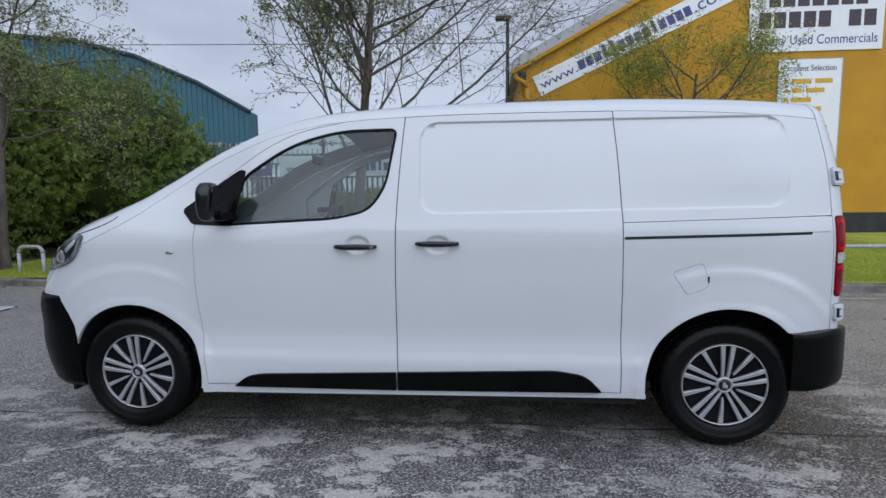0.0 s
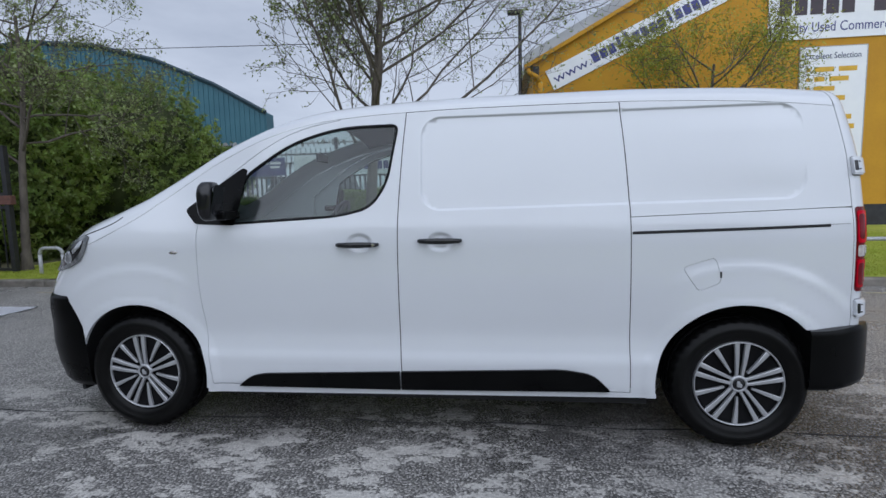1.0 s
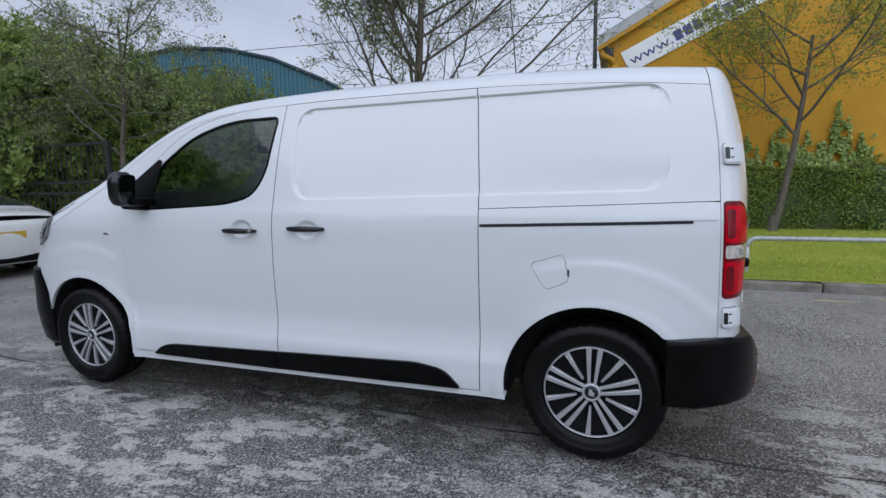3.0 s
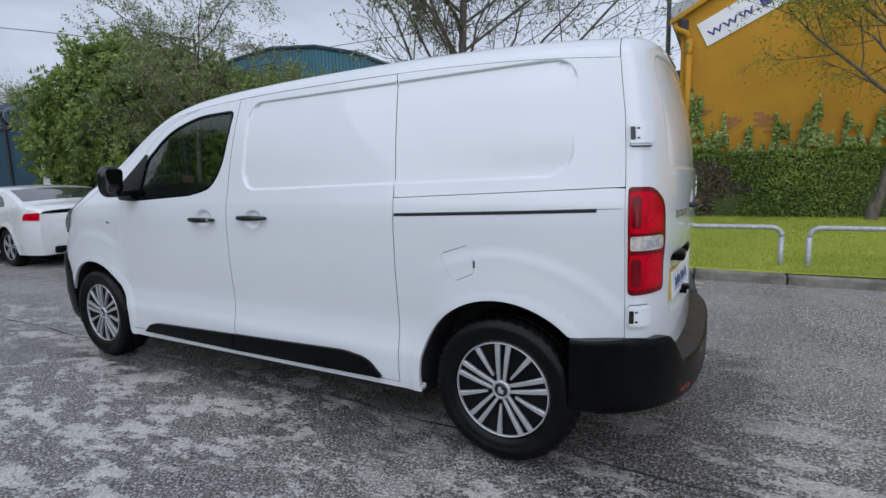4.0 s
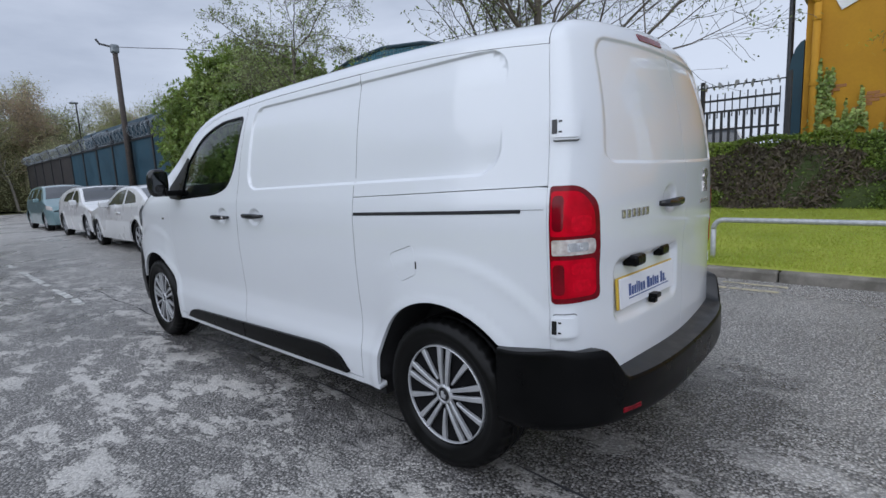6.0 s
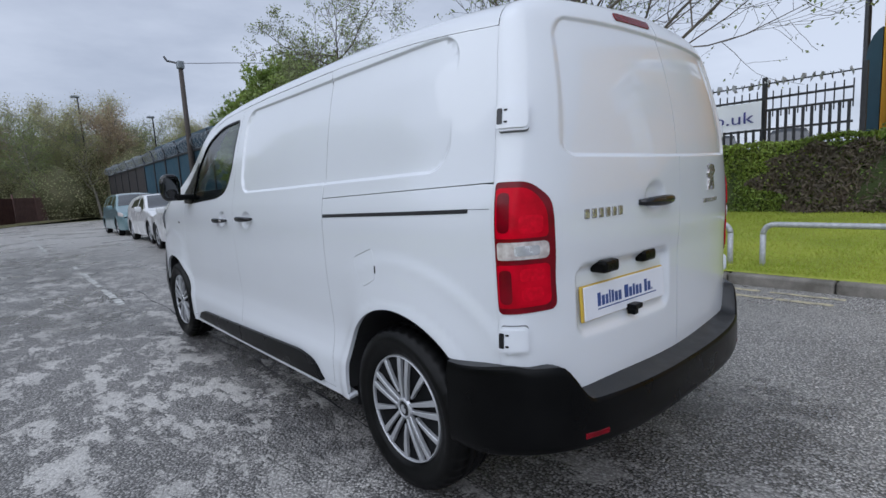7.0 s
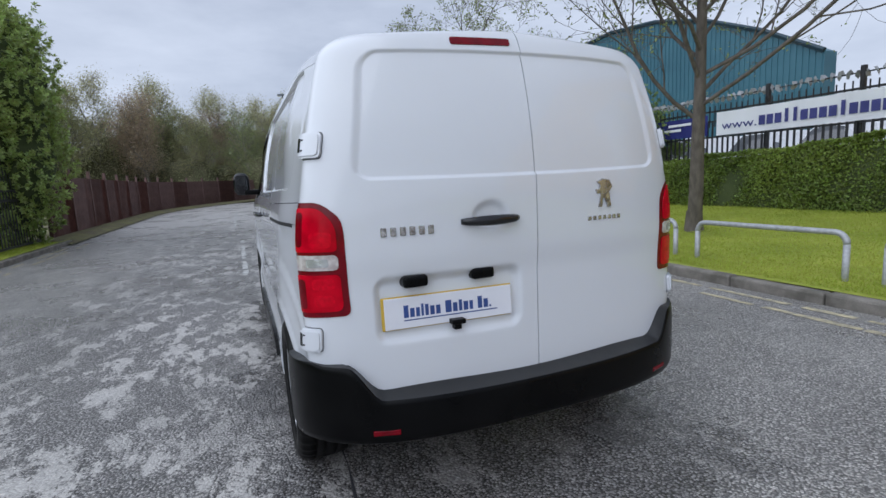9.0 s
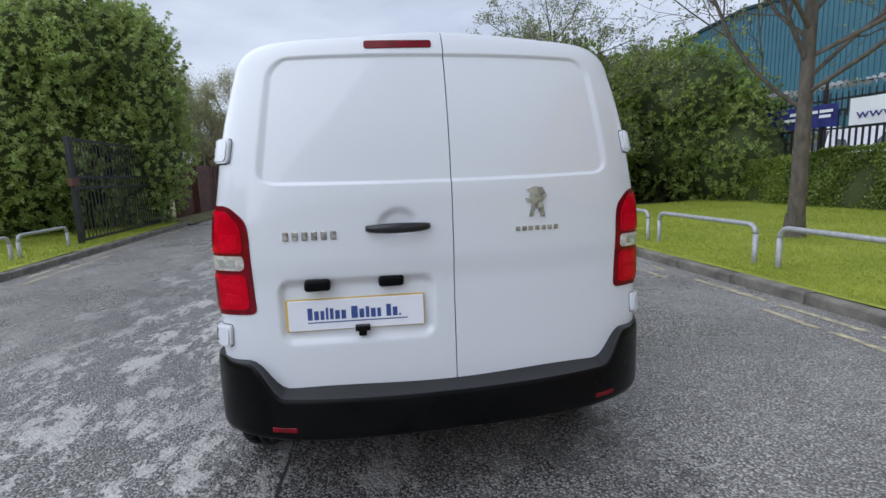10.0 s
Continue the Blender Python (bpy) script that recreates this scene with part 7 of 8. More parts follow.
heads = both("headlamp", panel(HEAD, gap=0.0, flange=0.01, lift=0.012, surf=HS, normal=HS_n), M["lamp_dark"], "swept-back headlamp with a dark interior")
HEAD2 = rounded([(-0.66, 0.925, 0.02), (-0.48, 0.960, 0.03), (-0.385, 1.00, 0.04), (-0.33, 1.06, 0.03), (-0.315, 1.108, 0.02), (-0.39, 1.095, 0.04), (-0.50, 1.04, 0.03), (-0.65, 0.965, 0.02)], seg=4)
both("reflector", panel(HEAD2, gap=0.0, flange=0.004, lift=0.014, surf=HS, normal=HS_n), M["gloss_black"], "smoked lamp reflector", sub=heads)
for hx, hz, hr in ((-0.455, 1.005, 0.036), (-0.60, 0.957, 0.026)):
    for nm, k, mt, lb, lf in (("lamp_ring", 1.0, "lamp_inner", "bright ring round the projector", 0.0155), ("projector", 0.68, "lamp_dark", "dark round projector lens", 0.0175)):
        disc = [(hx + 1.15 * hr * k * math.cos(2 * math.pi * i / 20), hz + hr * k * math.sin(2 * math.pi * i / 20)) for i in range(20)]
        both(nm, panel(disc, gap=0.0, flange=0.003, lift=lf, surf=HS, normal=HS_n, step=0.012, edge_step=0.01), M[mt], lb, sub=heads)
LED = rounded([(-0.40, 1.030, 0.004), (-0.335, 1.075, 0.004), (-0.328, 1.104, 0.004), (-0.345, 1.100, 0.004), (-0.41, 1.045, 0.004)], seg=2)
both("running_light", panel(LED, gap=0.0, flange=0.003, lift=0.0155, surf=HS, normal=HS_n, step=0.012), M["lamp_inner"], "pale running light strip", sub=heads)
BON = curve([(-0.62, 1.055), (-0.45, 1.112), (-0.30, 1.150), (-0.14, 1.205), (-0.05, 1.270)])
bon_line = [(x, BON(x) - 0.003) for x in arange(-0.60, -0.09, 0.02)] + [(x, BON(x) + 0.003) for x in arange(-0.60, -0.09, 0.02)][::-1]
both("bonnet_seam", panel(bon_line, gap=0.0, flange=0.002, lift=0.0012, surf=HS, normal=HS_n, step=0.02), M["backing"], "thin dark shut line of the bonnet")

# ---- door mirrors ----
for side in (0, 1):
    bm = bmesh.new()
    r = bmesh.ops.create_cube(bm, size=1.0)
    bmesh.ops.bevel(bm, geom=bm.edges[:], offset=0.36, segments=6, profile=0.5, affect="EDGES")
    for v in bm.verts:
        k = v.co.z + 0.5
        v.co = Vector((0.553 + 0.100 * v.co.x * (0.85 + 0.2 * k), -0.062 + 0.140 * v.co.y, 1.318 + 0.205 * v.co.z))
        v.co.x += 0.03 * (v.co.z - 1.3)
    if side:
        for v in bm.verts:
            v.co.y = 2 * YC - v.co.y
        bmesh.ops.reverse_faces(bm, faces=bm.faces[:])
    mo = part("door_mirror", bm, M["gloss_black"], doors[side], "black door mirror", smooth=True)
    sg = 1 if not side else -1
    yb = (lambda v: v if not side else 2 * YC - v)
    bm = bmesh.new()
    r = bmesh.ops.create_cube(bm, size=1.0)
    bmesh.ops.bevel(bm, geom=bm.edges[:], offset=0.2, segments=4, profile=0.5, affect="EDGES")
    for v in bm.verts:
        v.co = Vector((0.600 + 0.006 * v.co.x - 0.16 * 0.172 * v.co.z * -1, yb(-0.062 + 0.108 * v.co.y), 1.322 + 0.158 * v.co.z))
    part("mirror_glass", bm, M["mirror"], mo, "mirror glass", smooth=False)
    bm = box(bmesh.new(), 0.50, 0.62, min(yb(-0.04), yb(0.13)), max(yb(-0.04), yb(0.13)), 1.215, 1.262, bevel=0.014)
    part("mirror_arm", bm, M["trim"], mo, "black mirror arm", smooth=False)

# ---- wheels ----
def wheel_mesh():
    """Tyre, cover and centre, about the y axis, facing -y; y = 0 is the outer face of the cover."""
    tyre = bmesh.new()
    prof = [(0.222, 0.012), (0.232, -0.004), (0.252, -0.012), (0.272, -0.016), (0.276, -0.019), (0.296, -0.018), (0.300, -0.014), (0.316, -0.008), (0.326, 0.004), (0.332, 0.018)]
    prof += [(0.3345, 0.030), (0.336, 0.052), (0.328, 0.053), (0.328, 0.061), (0.3365, 0.062), (0.337, 0.092), (0.329, 0.093), (0.329, 0.101), (0.337, 0.102), (0.336, 0.140), (0.328, 0.141), (0.328, 0.150), (0.3345, 0.151), (0.332, 0.175), (0.322, 0.195), (0.29, 0.206), (0.222, 0.195)]
    lathe(tyre, prof, 120, "y")
    tyre.verts.ensure_lookup_table()
    for row in (8, 9, 10, 11):  # notched shoulder blocks
        for k in range(120):
            if k % 3 == 0:
                v = tyre.verts[row * 120 + k]
                v.co.x *= 0.978
                v.co.z *= 0.978
    bmesh.ops.recalc_face_normals(tyre, faces=tyre.faces[:])
    t = mesh_of(tyre, "tyre", M["rubber"], True)
    dish = bmesh.new()
    lathe(dish, [(0.0005, 0.024), (0.06, 0.026), (0.13, 0.022), (0.19, 0.018), (0.212, 0.012), (0.2125, 0.060)], 64, "y")
    bmesh.ops.recalc_face_normals(dish, faces=dish.faces[:])
    d = mesh_of(dish, "dish", M["wheel_black"], True)
    rim = bmesh.new()
    lathe(rim, [(0.212, 0.014), (0.2125, 0.002), (0.2145, -0.001), (0.2175, -0.001), (0.2195, 0.003), (0.222, 0.014)], 96, "y")
    bmesh.ops.recalc_face_normals(rim, faces=rim.faces[:])
    r = mesh_of(rim, "rim", M["alloy"], True)

    def spoke(w0, w1, r0, r1, off0, off1, taper):
        bm = bmesh.new()
        rows = []
        for i in range(7):
            q = i / 6
            rad = r0 + (r1 - r0) * q
            o, w = off0 + (off1 - off0) * q, (w0 + (w1 - w0) * q) / 2
            y = 0.006 - 0.010 * math.sin(math.pi * (0.25 + 0.6 * q)) + taper * (1 - q)
            rows.append([bm.verts.new(p) for p in ((rad, y + 0.016, o - w), (rad, y + 0.002, o - w), (rad, y, o - w * 0.75), (rad, y, o + w * 0.75), (rad, y + 0.002, o + w), (rad, y + 0.016, o + w))])
        for a, b in zip(rows, rows[1:]):
            for k in range(5):
                bm.faces.new((a[k], a[k + 1], b[k + 1], b[k]))
        bm.faces.new(rows[0])
        bm.faces.new(rows[-1][::-1])
        bmesh.ops.recalc_face_normals(bm, faces=bm.faces[:])
        return mesh_of(bm, "spoke", M["alloy"])
    pa = spoke(0.013, 0.0245, 0.036, 0.211, 0.0125, 0.0262, 0.004)
    pb = spoke(0.013, 0.0245, 0.036, 0.211, -0.0125, -0.0262, 0.004)
    si = spoke(0.010, 0.0245, 0.070, 0.211, 0, 0, 0.008)
    hub = bmesh.new()
    lathe(hub, [(0.030, 0.010), (0.031, 0.002), (0.034, -0.002), (0.042, 0.001), (0.045, 0.012)], 40, "y")
    bmesh.ops.recalc_face_normals(hub, faces=hub.faces[:])
    h = mesh_of(hub, "hub_ring", M["alloy"], True)
    cap = bmesh.new()
    lathe(cap, [(0.0005, -0.001), (0.02, 0.000), (0.030, 0.003), (0.031, 0.01)], 30, "y")
    bmesh.ops.recalc_face_normals(cap, faces=cap.faces[:])
    c = mesh_of(cap, "hub_cap", M["gloss_black"], True)
    em = boxes((-0.012, 0.004, -0.005, 0.0, -0.014, 0.016), (0.002, 0.014, -0.005, 0.0, -0.016, 0.004), bevel=0.004)
    e = mesh_of(em, "cap_emblem", M["alloy"])
    return t, d, r, pa, pb, si, h, c, e


def put_wheel(parts_, m, name="wheel"):
    t, d, r, pa, pb, si, h, c, e = parts_
    w = part(name, t, None, van, "black tyre on a silver and black spoked wheel cover", m=m)
    for me, nm in ((d, "dish"), (r, "rim"), (h, "hub_ring"), (c, "hub_cap"), (e, "cap_emblem")):
        part(nm, me, None, w)
    for k in range(5):
        a = 90 - 72 * k
        part("spoke", pa, None, w, m=pose(0, 0, 0, 0, -a, 0))
        part("spoke", pb, None, w, m=pose(0, 0, 0, 0, -a, 0))
        part("spoke", si, None, w, m=pose(0, 0, 0, 0, -a - 36, 0))
    return w


WP = wheel_mesh()
put_wheel(WP, pose(FRONT_X, 0.052, WHEEL_Z, 0, -6, 0))
put_wheel(WP, pose(REAR_X, 0.052, WHEEL_Z, 0, 3, 0))
put_wheel(WP, pose(FRONT_X, 2 * YC - 0.052, WHEEL_Z, 0, 0, 180))
put_wheel(WP, pose(REAR_X, 2 * YC - 0.052, WHEEL_Z, 0, 20, 180))

# ---- underbody, wheel housings, inner lining ----
part("splash_panel", boxes((-0.455, -0.435, 0.10, 2 * YC - 0.10, 0.20, 0.66)), M["backing"], van, "dark panel behind the front bumper")
bm = bmesh.new()
box(bm, 0.42, 2.84, 0.10, 2 * YC - 0.10, 0.20, 0.30)
box(bm, -0.70, 3.80, 0.34, 2 * YC - 0.34, 0.25, 0.50)
part("underbody", bm, M["backing"], van, "dark underside")
for cx, R in ((FRONT_X, ARCH_F), (REAR_X, ARCH_R)):
    for side in (0, 1):
        bm = bmesh.new()
        pts = arc(cx, WHEEL_Z, R + 0.006, 184, -4, 40)
        ya, yb_ = 0.035, 0.33
        if side:
            ya, yb_ = 2 * YC - ya, 2 * YC - yb_
        lo = [bm.verts.new((x, ya + (0.02 if not side else -0.02), z)) for x, z in pts]
        hi = [bm.verts.new((x, yb_, z)) for x, z in pts]
        for i in range(len(pts) - 1):
            bm.faces.new((lo[i], lo[i + 1], hi[i + 1], hi[i]))
        bm.faces.new(hi)
        part("wheel_housing", bm, M["backing"], van, "black wheel housing", smooth=False)


def liner(x, w):
    z = 0.27 + w * (side_top(x) - 0.02 - 0.27)
    y = side_y(x, z) + 0.030
    return Vector((x, y, z))


lin = grid_surface(liner, arange(1.50, 3.72, 0.06), arange(0, 1, 0.05))
lin2 = grid_surface(lambda x, w: S(x, 0.27 + w * 0.86) + Vector((0, 0.05, 0)), arange(0.42, 1.50, 0.06), arange(0, 1, 0.1))
lin3 = grid_surface(lambda x, f: U(x, f) - Vector((0, 0, 0.035)), arange(1.66, 3.62, 0.08), arange(0.2, 1.0, 0.1))


def open_arch(data):
    """Leaves out what would stand in the wheel arches."""
    v, f, n = data
    keep = []
    for q in f:
        c = sum((v[i] for i in q), Vector()) / len(q)
        if all(math.hypot(c.x - cx, c.z - WHEEL_Z) > 0.46 for cx in (FRONT_X, REAR_X)):
            keep.append(q)
    return v, keep, n


both("lining", open_arch(join(lin, lin3)), M["backing"], "dark inner lining")
both("door_lining", open_arch(lin2), M["headlining"], "grey inner door lining")
both("headlining", grid_surface(lambda x, f: U(x, f) - Vector((0, 0, 0.03)), arange(0.96, 1.64, 0.08), arange(0.2, 1.0, 0.1)), M["headlining"], "grey headlining of the cab")
part("rear_lining", boxes((3.66, 3.69, 0.26, 2 * YC - 0.26, 0.35, 1.60)), M["backing"], van, "dark inner lining")
part("bulkhead", boxes((1.60, 1.63, 0.25, 2 * YC - 0.25, 0.30, 1.72)), M["headlining"], van, "grey bulkhead behind the seats")

# ---- cab ----
bm = box(bmesh.new(), 0.18, 0.62, 0.14, 2 * YC - 0.14, 0.72, 1.17, bevel=0.06)
part("dashboard", bm, M["dash"], van, smooth=False)
part("cab_floor", boxes((0.3, 1.6, 0.12, 2 * YC - 0.12, 0.42, 0.46)), M["dash"], van)
for y0, y1 in ((0.20, 0.98), (1.16, 1.66)):
    bm = box(bmesh.new(), 0.98, 1.42, y0, y1, 0.74, 0.90, bevel=0.05)
    st = part("seat", bm, M["seat"], van, "dark grey cloth seat")
    bm = box(bmesh.new(), -0.06, 0.07, y0, y1, 0, 0.62, bevel=0.05, m=pose(1.42, 0, 0.84, 0, 12, 0))
    part("backrest", bm, M["seat"], st)
    for yc in ((y0 + 0.2, y1 - 0.2) if y1 - y0 > 0.6 else ((y0 + y1) / 2,)):
        bm = box(bmesh.new(), -0.04, 0.05, yc - 0.13, yc + 0.13, 0, 0.20, bevel=0.035, m=pose(1.545, 0, 1.44, 0, 12, 0))
        part("headrest", bm, M["seat"], st)
bm = bmesh.new()
sm = pose(0.74, 1.41, 1.13, 0, -62, 0)
tube(bm, [sm @ Vector((0.185 * math.cos(a), 0.185 * math.sin(a), 0)) for a in (2 * math.pi * i / 32 for i in range(33))], 0.015, 8, cap=False)
box(bm, -0.18, 0.18, -0.03, 0.03, -0.01, 0.012, bevel=0.005, m=sm)
box(bm, -0.06, 0.06, -0.07, 0.07, -0.02, 0.02, bevel=0.01, m=sm)
part("steering_wheel", bm, M["dash"], van, smooth=False)
bm = box(bmesh.new(), 0.80, 0.82, YC - 0.10, YC + 0.10, 1.58, 1.64, bevel=0.008)
part("rear_view_mirror", bm, M["dash"], van)
# ---- parked cars ----
def car(name, label, m, paint, roof, belt, length, wheels, windows, width=1.78, tail=None, lamp_front=None, wr=0.33, glassm=None, group="parked cars"):
    """A car along x with its nose at x = 0: roof and belt are height curves; windows are outlines in (x, z)."""
    t = thing(name, label, "car", m, group)
    hw = width / 2

    def cy(x, z):
        e = 0.16 * (max(0.0, (0.55 - x) / 0.55) ** 2.2 + max(0.0, (x - (length - 0.5)) / 0.5) ** 2.4)
        low = 0.035 * ((0.55 - z) / 0.35) ** 2 if z < 0.55 else 0.0
        b = belt(x)
        up = 0.04 * max(0, z - 0.62) / 0.3 if z < b else 0.04 * max(0, b - 0.62) / 0.3 + 0.42 * (z - b)
        lip = 0.0
        for wx in wheels:
            lip -= 0.02 * smooth(0.46, 0.36, math.hypot(x - wx, z - wr))
        return -hw + e + low + up + lip

    def cs(x, z):
        return Vector((x, cy(x, z), z))

    def cn(x, z, h=0.006):
        a, b = cs(x + h, z) - cs(x - h, z), cs(x, z + h) - cs(x, z - h)
        return a.cross(b).normalized()

    top = lambda x: roof(x) - 0.06
    low = []
    for x in arange(0.04, length - 0.04, 0.04):
        z = 0.22
        for wx in wheels:
            if abs(x - wx) < wr + 0.035:
                z = max(z, wr + math.sqrt((wr + 0.035) ** 2 - (x - wx) ** 2))
        low.append((x, z))
    out = low + [(x, top(x)) for x in arange(0.04, length - 0.04, 0.04)][::-1]
    body = panel(out, list(windows), gap=0.0, flange=0.02, surf=cs, normal=cn, step=0.06, edge_step=0.05)

    def cap(x, f):
        z = top(x)
        y = cy(x, z)
        a = min(1.0, f / 0.35) * math.pi / 2
        if f <= 0.35:
            return Vector((x, y + 0.10 * (1 - math.cos(a)), z + 0.045 * math.sin(a)))
        k = (f - 0.35) / 0.65
        return Vector((x, (y + 0.10) * (1 - k), z + 0.045 + 0.03 * (1 - (1 - k) ** 2)))
    crown = grid_surface(cap, arange(0.04, length - 0.04, 0.06), [0, 0.07, 0.14, 0.21, 0.28, 0.35, 0.5, 0.7, 0.85, 1.0])

    def end(x):
        def fn(a, w):
            z = 0.22 + w * (top(x) - 0.22)
            return Vector((x + (0.10 if x > 1 else -0.10) * (1 - a * a) * (1 - (2 * w - 1) ** 2) ** 0.5, a * -cy(x, z), z))
        return grid_surface(fn, arange(-1, 0, 0.1), arange(0, 1, 0.07), flip=(x < 1))
    half = join(body, crown, end(0.04), end(length - 0.04))

    def mirrored(data, name_, material, parent, lb=""):
        for s in (0, 1):
            v, f, n = data
            if s:
                v, n, f = [Vector((q.x, -q.y, q.z)) for q in v], [Vector((q.x, -q.y, q.z)) for q in n], [q[::-1] for q in f]
            part(name_, make_mesh(name_, v, f, n, material), None, parent, lb)
    mirrored(half, "body", paint, t)
    for w in windows:
        mirrored(panel(w, gap=-0.004, flange=0.004, lift=-0.006, surf=cs, normal=cn, step=0.08, edge_step=0.05), "side_window", M["car_glass"], t)
    part("floor_pan", boxes((0.25, length - 0.25, -hw + 0.22, hw - 0.22, 0.18, 0.62)), M["backing"], t)
    for (x0, x1, lb) in glassm or ():
        g = grid_surface(lambda x, f: cap(x, f) + Vector((0, 0, 0.006)), arange(x0, x1, 0.05), [0.30, 0.4, 0.6, 0.8, 1.0])
        mirrored(g, lb, M["car_glass"], t)
    if tail:
        mirrored(panel(tail, gap=0, flange=0.01, lift=0.008, surf=cs, normal=cn, step=0.03, edge_step=0.03), "tail_lamp", M["red_lens"], t, "red tail lamp")
        part("number_plate", boxes((length + 0.03, length + 0.05, -0.26, 0.26, 0.62, 0.73)), M["plate_yellow"], t, "plain yellow number plate")
        part("rear_valance", boxes((length - 0.10, length + 0.03, -0.62, 0.62, 0.24, 0.36), bevel=0.03), M["trim"], t, "dark lower rear bumper")
    if lamp_front:
        mirrored(panel(lamp_front, gap=0, flange=0.01, lift=0.008, surf=cs, normal=cn, step=0.03, edge_step=0.03), "headlamp", M["clear_lens"], t, "clear headlamp")
        part("grille", boxes((-0.075, -0.03, -0.42, 0.42, 0.50, 0.62), bevel=0.01), M["trim"], t, "dark grille")
        part("number_plate", boxes((-0.09, -0.076, -0.26, 0.26, 0.38, 0.48)), M["sign_white"], t, "plain white number plate")
    for wx in wheels:
        for s in (-1, 1):
            wm = pose(wx, s * (hw - 0.035), wr, 0, 17 * wx, 0 if s < 0 else 180) @ Matrix.Diagonal((wr / 0.337, 0.9, wr / 0.337, 1))
            w = part("wheel", WP[0], None, t, "dark tyre on a spoked alloy rim", m=wm)
            for me, nm in ((WP[1], "dish"), (WP[2], "rim"), (WP[6], "hub_ring")):
                part(nm, me, None, w)
            for k in range(5):
                part("spoke", WP[3], None, w, m=pose(0, 0, 0, 0, -72 * k, 0))
                part("spoke", WP[4], None, w, m=pose(0, 0, 0, 0, -72 * k, 0))
    mx = windows[0]
    xm = min(p[0] for p in mx) + 0.12
    for s in (-1, 1):
        y = s * (abs(cy(xm, belt(xm))) + 0.10)
        part("door_mirror", boxes((xm - 0.06, xm + 0.06, y - 0.09, y + 0.09, belt(xm) - 0.01, belt(xm) + 0.13), bevel=0.035), paint, t)
    hx = (min(p[0] for p in mx) + max(p[0] for p in mx)) / 2 + 0.25
    for s in (-1, 1):
        y = s * (abs(cy(hx, belt(hx) - 0.14)) + 0.012)
        part("handle", boxes((hx - 0.1, hx + 0.1, y - 0.015, y + 0.015, belt(hx) - 0.155, belt(hx) - 0.13), bevel=0.006), paint, t)
    return t


M["car_glass"] = mat("dark_car_glass", (0.020, 0.024, 0.028), (0.030, 0.034, 0.038), 3, 0.05, 0.09, coat=1.0)
M["car_white"] = mat("white_car_paint", (0.77, 0.775, 0.78), (0.73, 0.735, 0.74), 1.5, 0.25, 0.3, coat=1.0)
M["car_teal"] = mat("pale_teal_car_paint", (0.20, 0.31, 0.33), (0.17, 0.27, 0.29), 1.5, 0.28, 0.34, metal=0.25, coat=1.0)

# white coupe, nose away from the van
coupe_roof = curve([(0.0, 0.62), (0.12, 0.74), (0.5, 0.86), (1.25, 0.985), (1.50, 1.03), (2.0, 1.26), (2.35, 1.36), (2.8, 1.375), (3.3, 1.33), (3.8, 1.20), (4.2, 1.07), (4.45, 1.02), (4.60, 0.96), (4.64, 0.86)])
coupe_belt = curve([(0, 0.70), (1.4, 0.90), (3.0, 0.955), (4.6, 0.98)])
car("coupe", "clean white two-door coupe parked at the roadside", pose(-10.13, 2.70, 0, 0, 0, 0), M["car_white"], coupe_roof, coupe_belt, 4.64, (0.82, 3.66),
    [rounded([(1.72, 0.955, 0.03), (2.78, 0.985, 0.02), (2.74, 1.285, 0.03), (2.30, 1.265, 0.12), (2.02, 1.15, 0.1)]), rounded([(2.85, 0.99, 0.02), (3.62, 1.02, 0.08), (3.40, 1.185, 0.12), (2.81, 1.285, 0.03)])],
    width=1.82, tail=rounded([(4.28, 0.80, 0.03), (4.585, 0.79, 0.02), (4.585, 0.915, 0.02), (4.32, 0.905, 0.04)]), glassm=((1.42, 2.20, "windscreen"), (3.42, 4.05, "rear_window")))
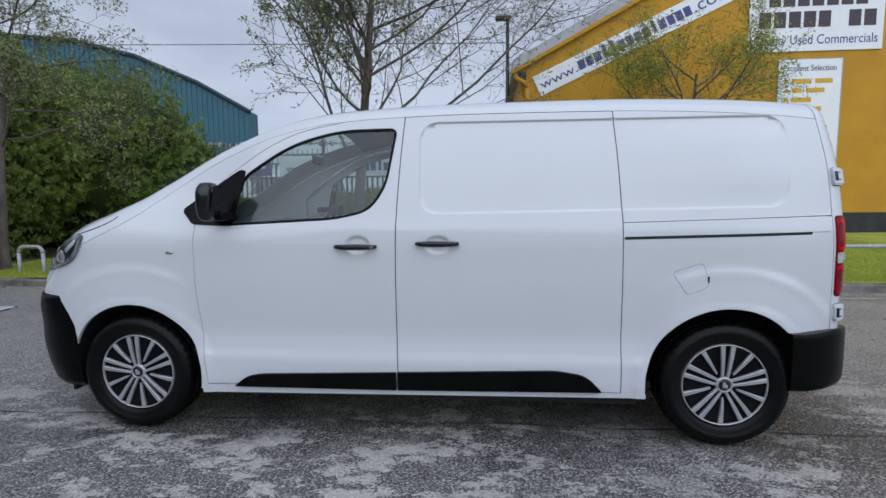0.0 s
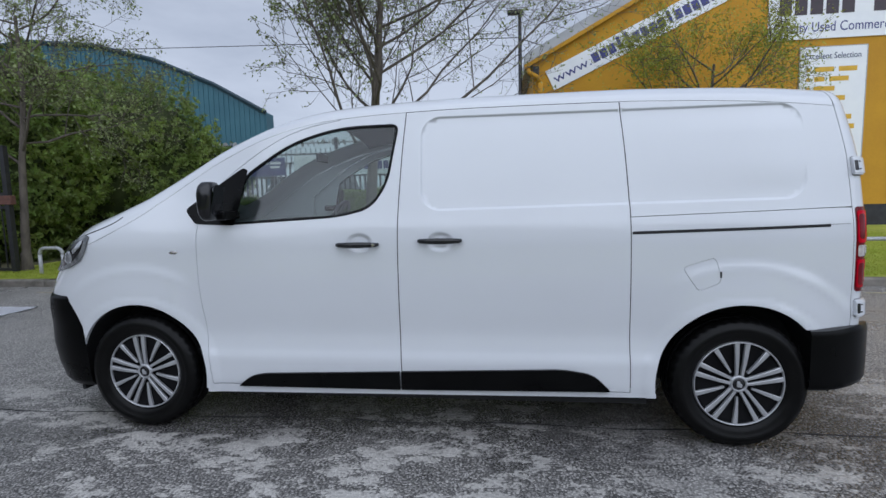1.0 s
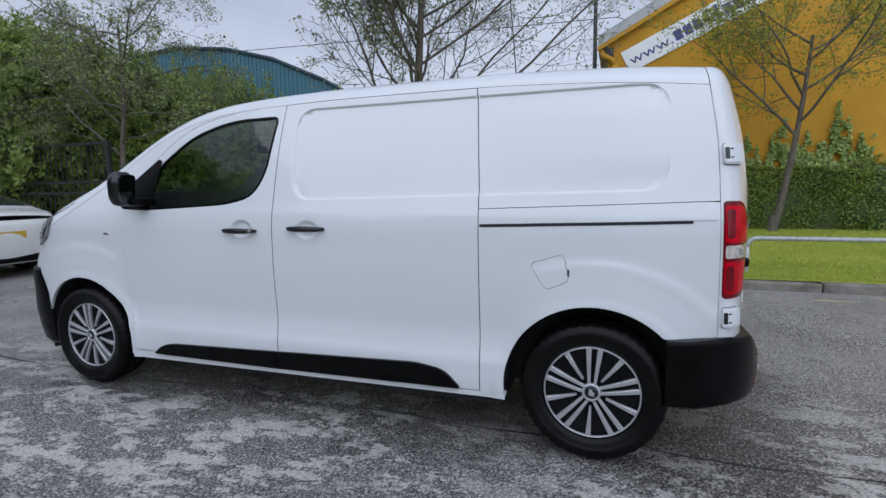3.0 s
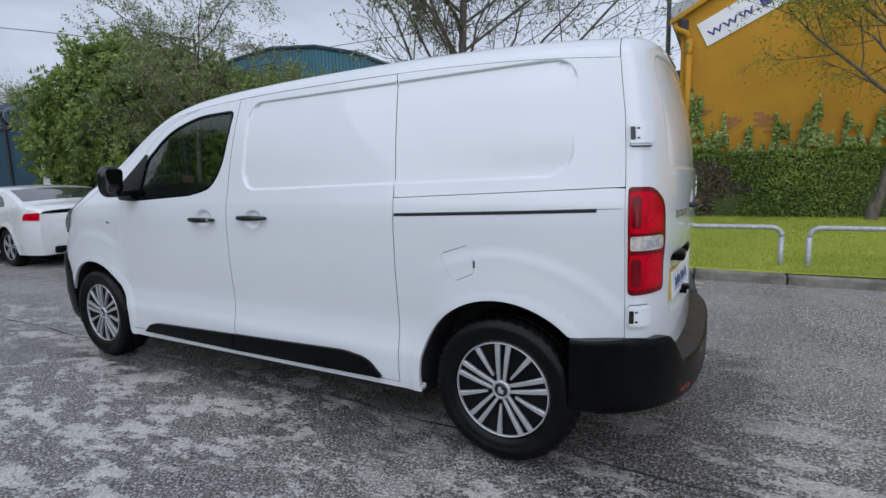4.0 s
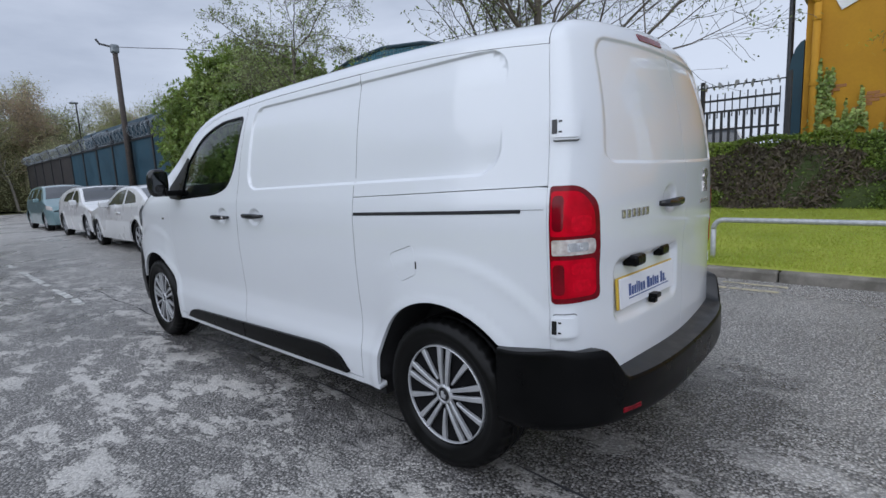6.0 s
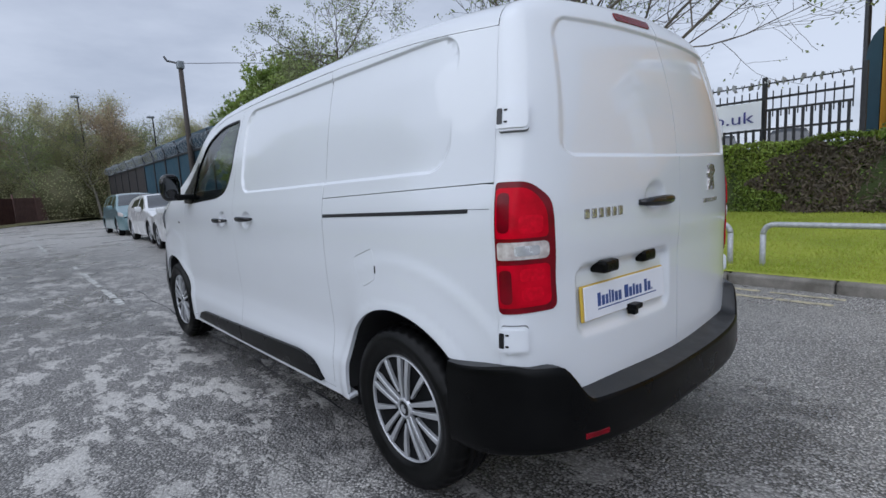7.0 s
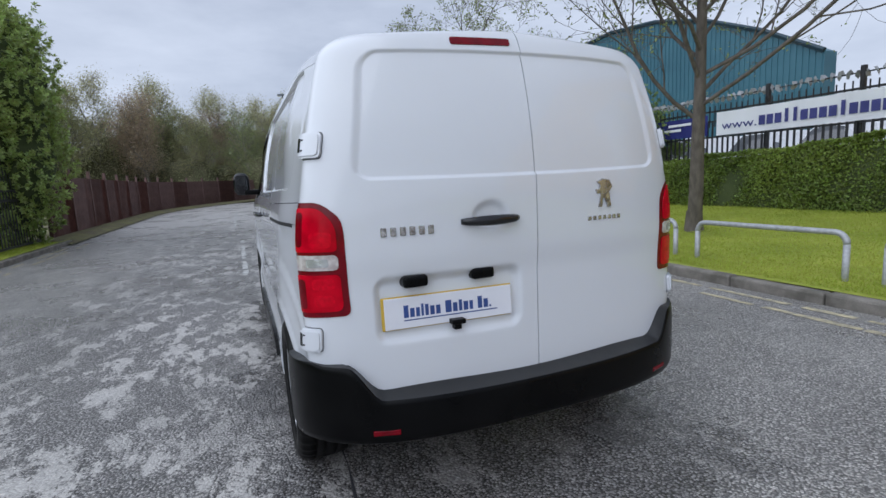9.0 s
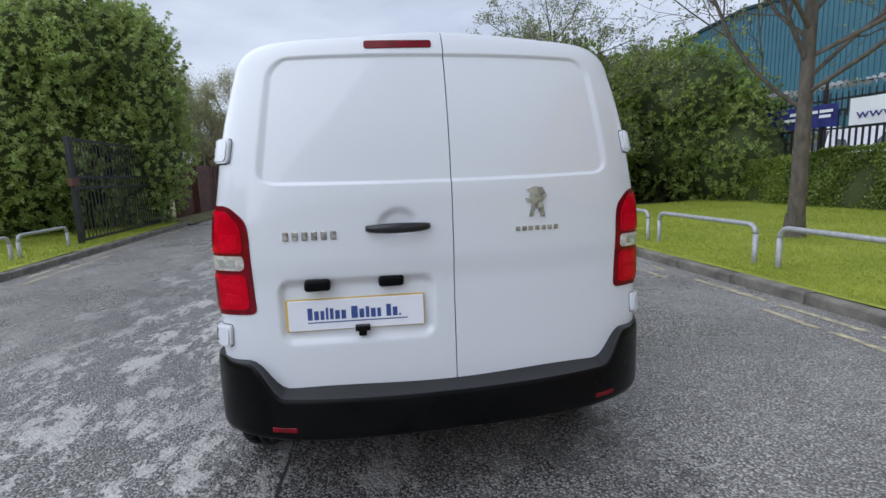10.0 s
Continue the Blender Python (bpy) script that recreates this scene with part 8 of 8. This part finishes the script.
# white hatchback, nose towards the van
hatch_roof = curve([(0.0, 0.60), (0.12, 0.74), (0.5, 0.88), (1.05, 0.99), (1.25, 1.05), (1.75, 1.30), (2.1, 1.42), (2.6, 1.44), (3.4, 1.37), (3.9, 1.20), (4.2, 1.02), (4.25, 0.90)])
hatch_belt = curve([(0, 0.72), (1.2, 0.92), (3.0, 0.98), (4.25, 1.02)])
car("hatchback", "white five-door hatchback parked nose to nose with a coupe", pose(-10.55, 2.92, 0, 0, 0, 180), M["car_white"], hatch_roof, hatch_belt, 4.25, (0.82, 3.38),
    [rounded([(1.52, 0.985, 0.03), (2.38, 1.01, 0.02), (2.36, 1.33, 0.03), (2.05, 1.32, 0.1), (1.80, 1.20, 0.08)]), rounded([(2.46, 1.01, 0.02), (3.40, 1.03, 0.08), (3.20, 1.25, 0.1), (2.44, 1.33, 0.03)])],
    lamp_front=rounded([(0.06, 0.63, 0.02), (0.36, 0.72, 0.03), (0.50, 0.81, 0.03), (0.22, 0.77, 0.04), (0.07, 0.70, 0.02)]), glassm=((1.17, 1.95, "windscreen"), (3.6, 4.0, "rear_window")))
# pale teal people carrier
mpv_roof = curve([(0.0, 0.66), (0.12, 0.82), (0.5, 0.96), (0.85, 1.07), (1.3, 1.32), (1.75, 1.52), (2.3, 1.58), (3.2, 1.56), (3.8, 1.45), (4.1, 1.15), (4.2, 0.95)])
mpv_belt = curve([(0, 0.78), (0.9, 0.98), (3.0, 1.03), (4.2, 1.05)])
car("people_carrier", "pale teal people carrier parked at the roadside", pose(-16.2, 2.95, 0, 0, 0, 180), M["car_teal"], mpv_roof, mpv_belt, 4.22, (0.78, 3.50),
    [rounded([(1.28, 1.035, 0.03), (2.22, 1.06, 0.02), (2.22, 1.46, 0.03), (1.80, 1.42, 0.1)]), rounded([(2.30, 1.06, 0.02), (3.12, 1.07, 0.03), (3.10, 1.46, 0.03), (2.30, 1.47, 0.03)]), rounded([(3.20, 1.07, 0.02), (3.75, 1.09, 0.05), (3.60, 1.40, 0.06), (3.18, 1.455, 0.03)])],
    lamp_front=rounded([(0.06, 0.70, 0.03), (0.40, 0.76, 0.05), (0.46, 0.88, 0.06), (0.20, 0.86, 0.05), (0.07, 0.80, 0.03)]), glassm=((0.92, 1.70, "windscreen"),), width=1.74)
# white vans in the yard behind the steel fence
yv_roof = curve([(0.0, 0.7), (0.1, 1.0), (0.5, 1.22), (0.9, 1.45), (1.5, 2.15), (1.9, 2.30), (4.8, 2.32), (4.95, 2.2), (5.0, 1.9)])
yv_belt = curve([(0, 1.0), (5, 1.15)])
for i, x in enumerate((-9.3, -6.6, -3.9, -1.2, 0.9)):
    car("yard_van", "white van parked in the yard behind the fence", pose(x, 15.2 + 0.35 * (i % 2), 0.1, 0, 0, 92 + 3 * i), M["car_white"], yv_roof, yv_belt, 5.0, (0.95, 4.1), [rounded([(1.15, 1.25, 0.05), (1.95, 1.25, 0.05), (1.95, 1.85, 0.05), (1.60, 1.85, 0.08)])], width=1.98, glassm=((0.95, 1.5, "windscreen"),), group="vans in the yard")
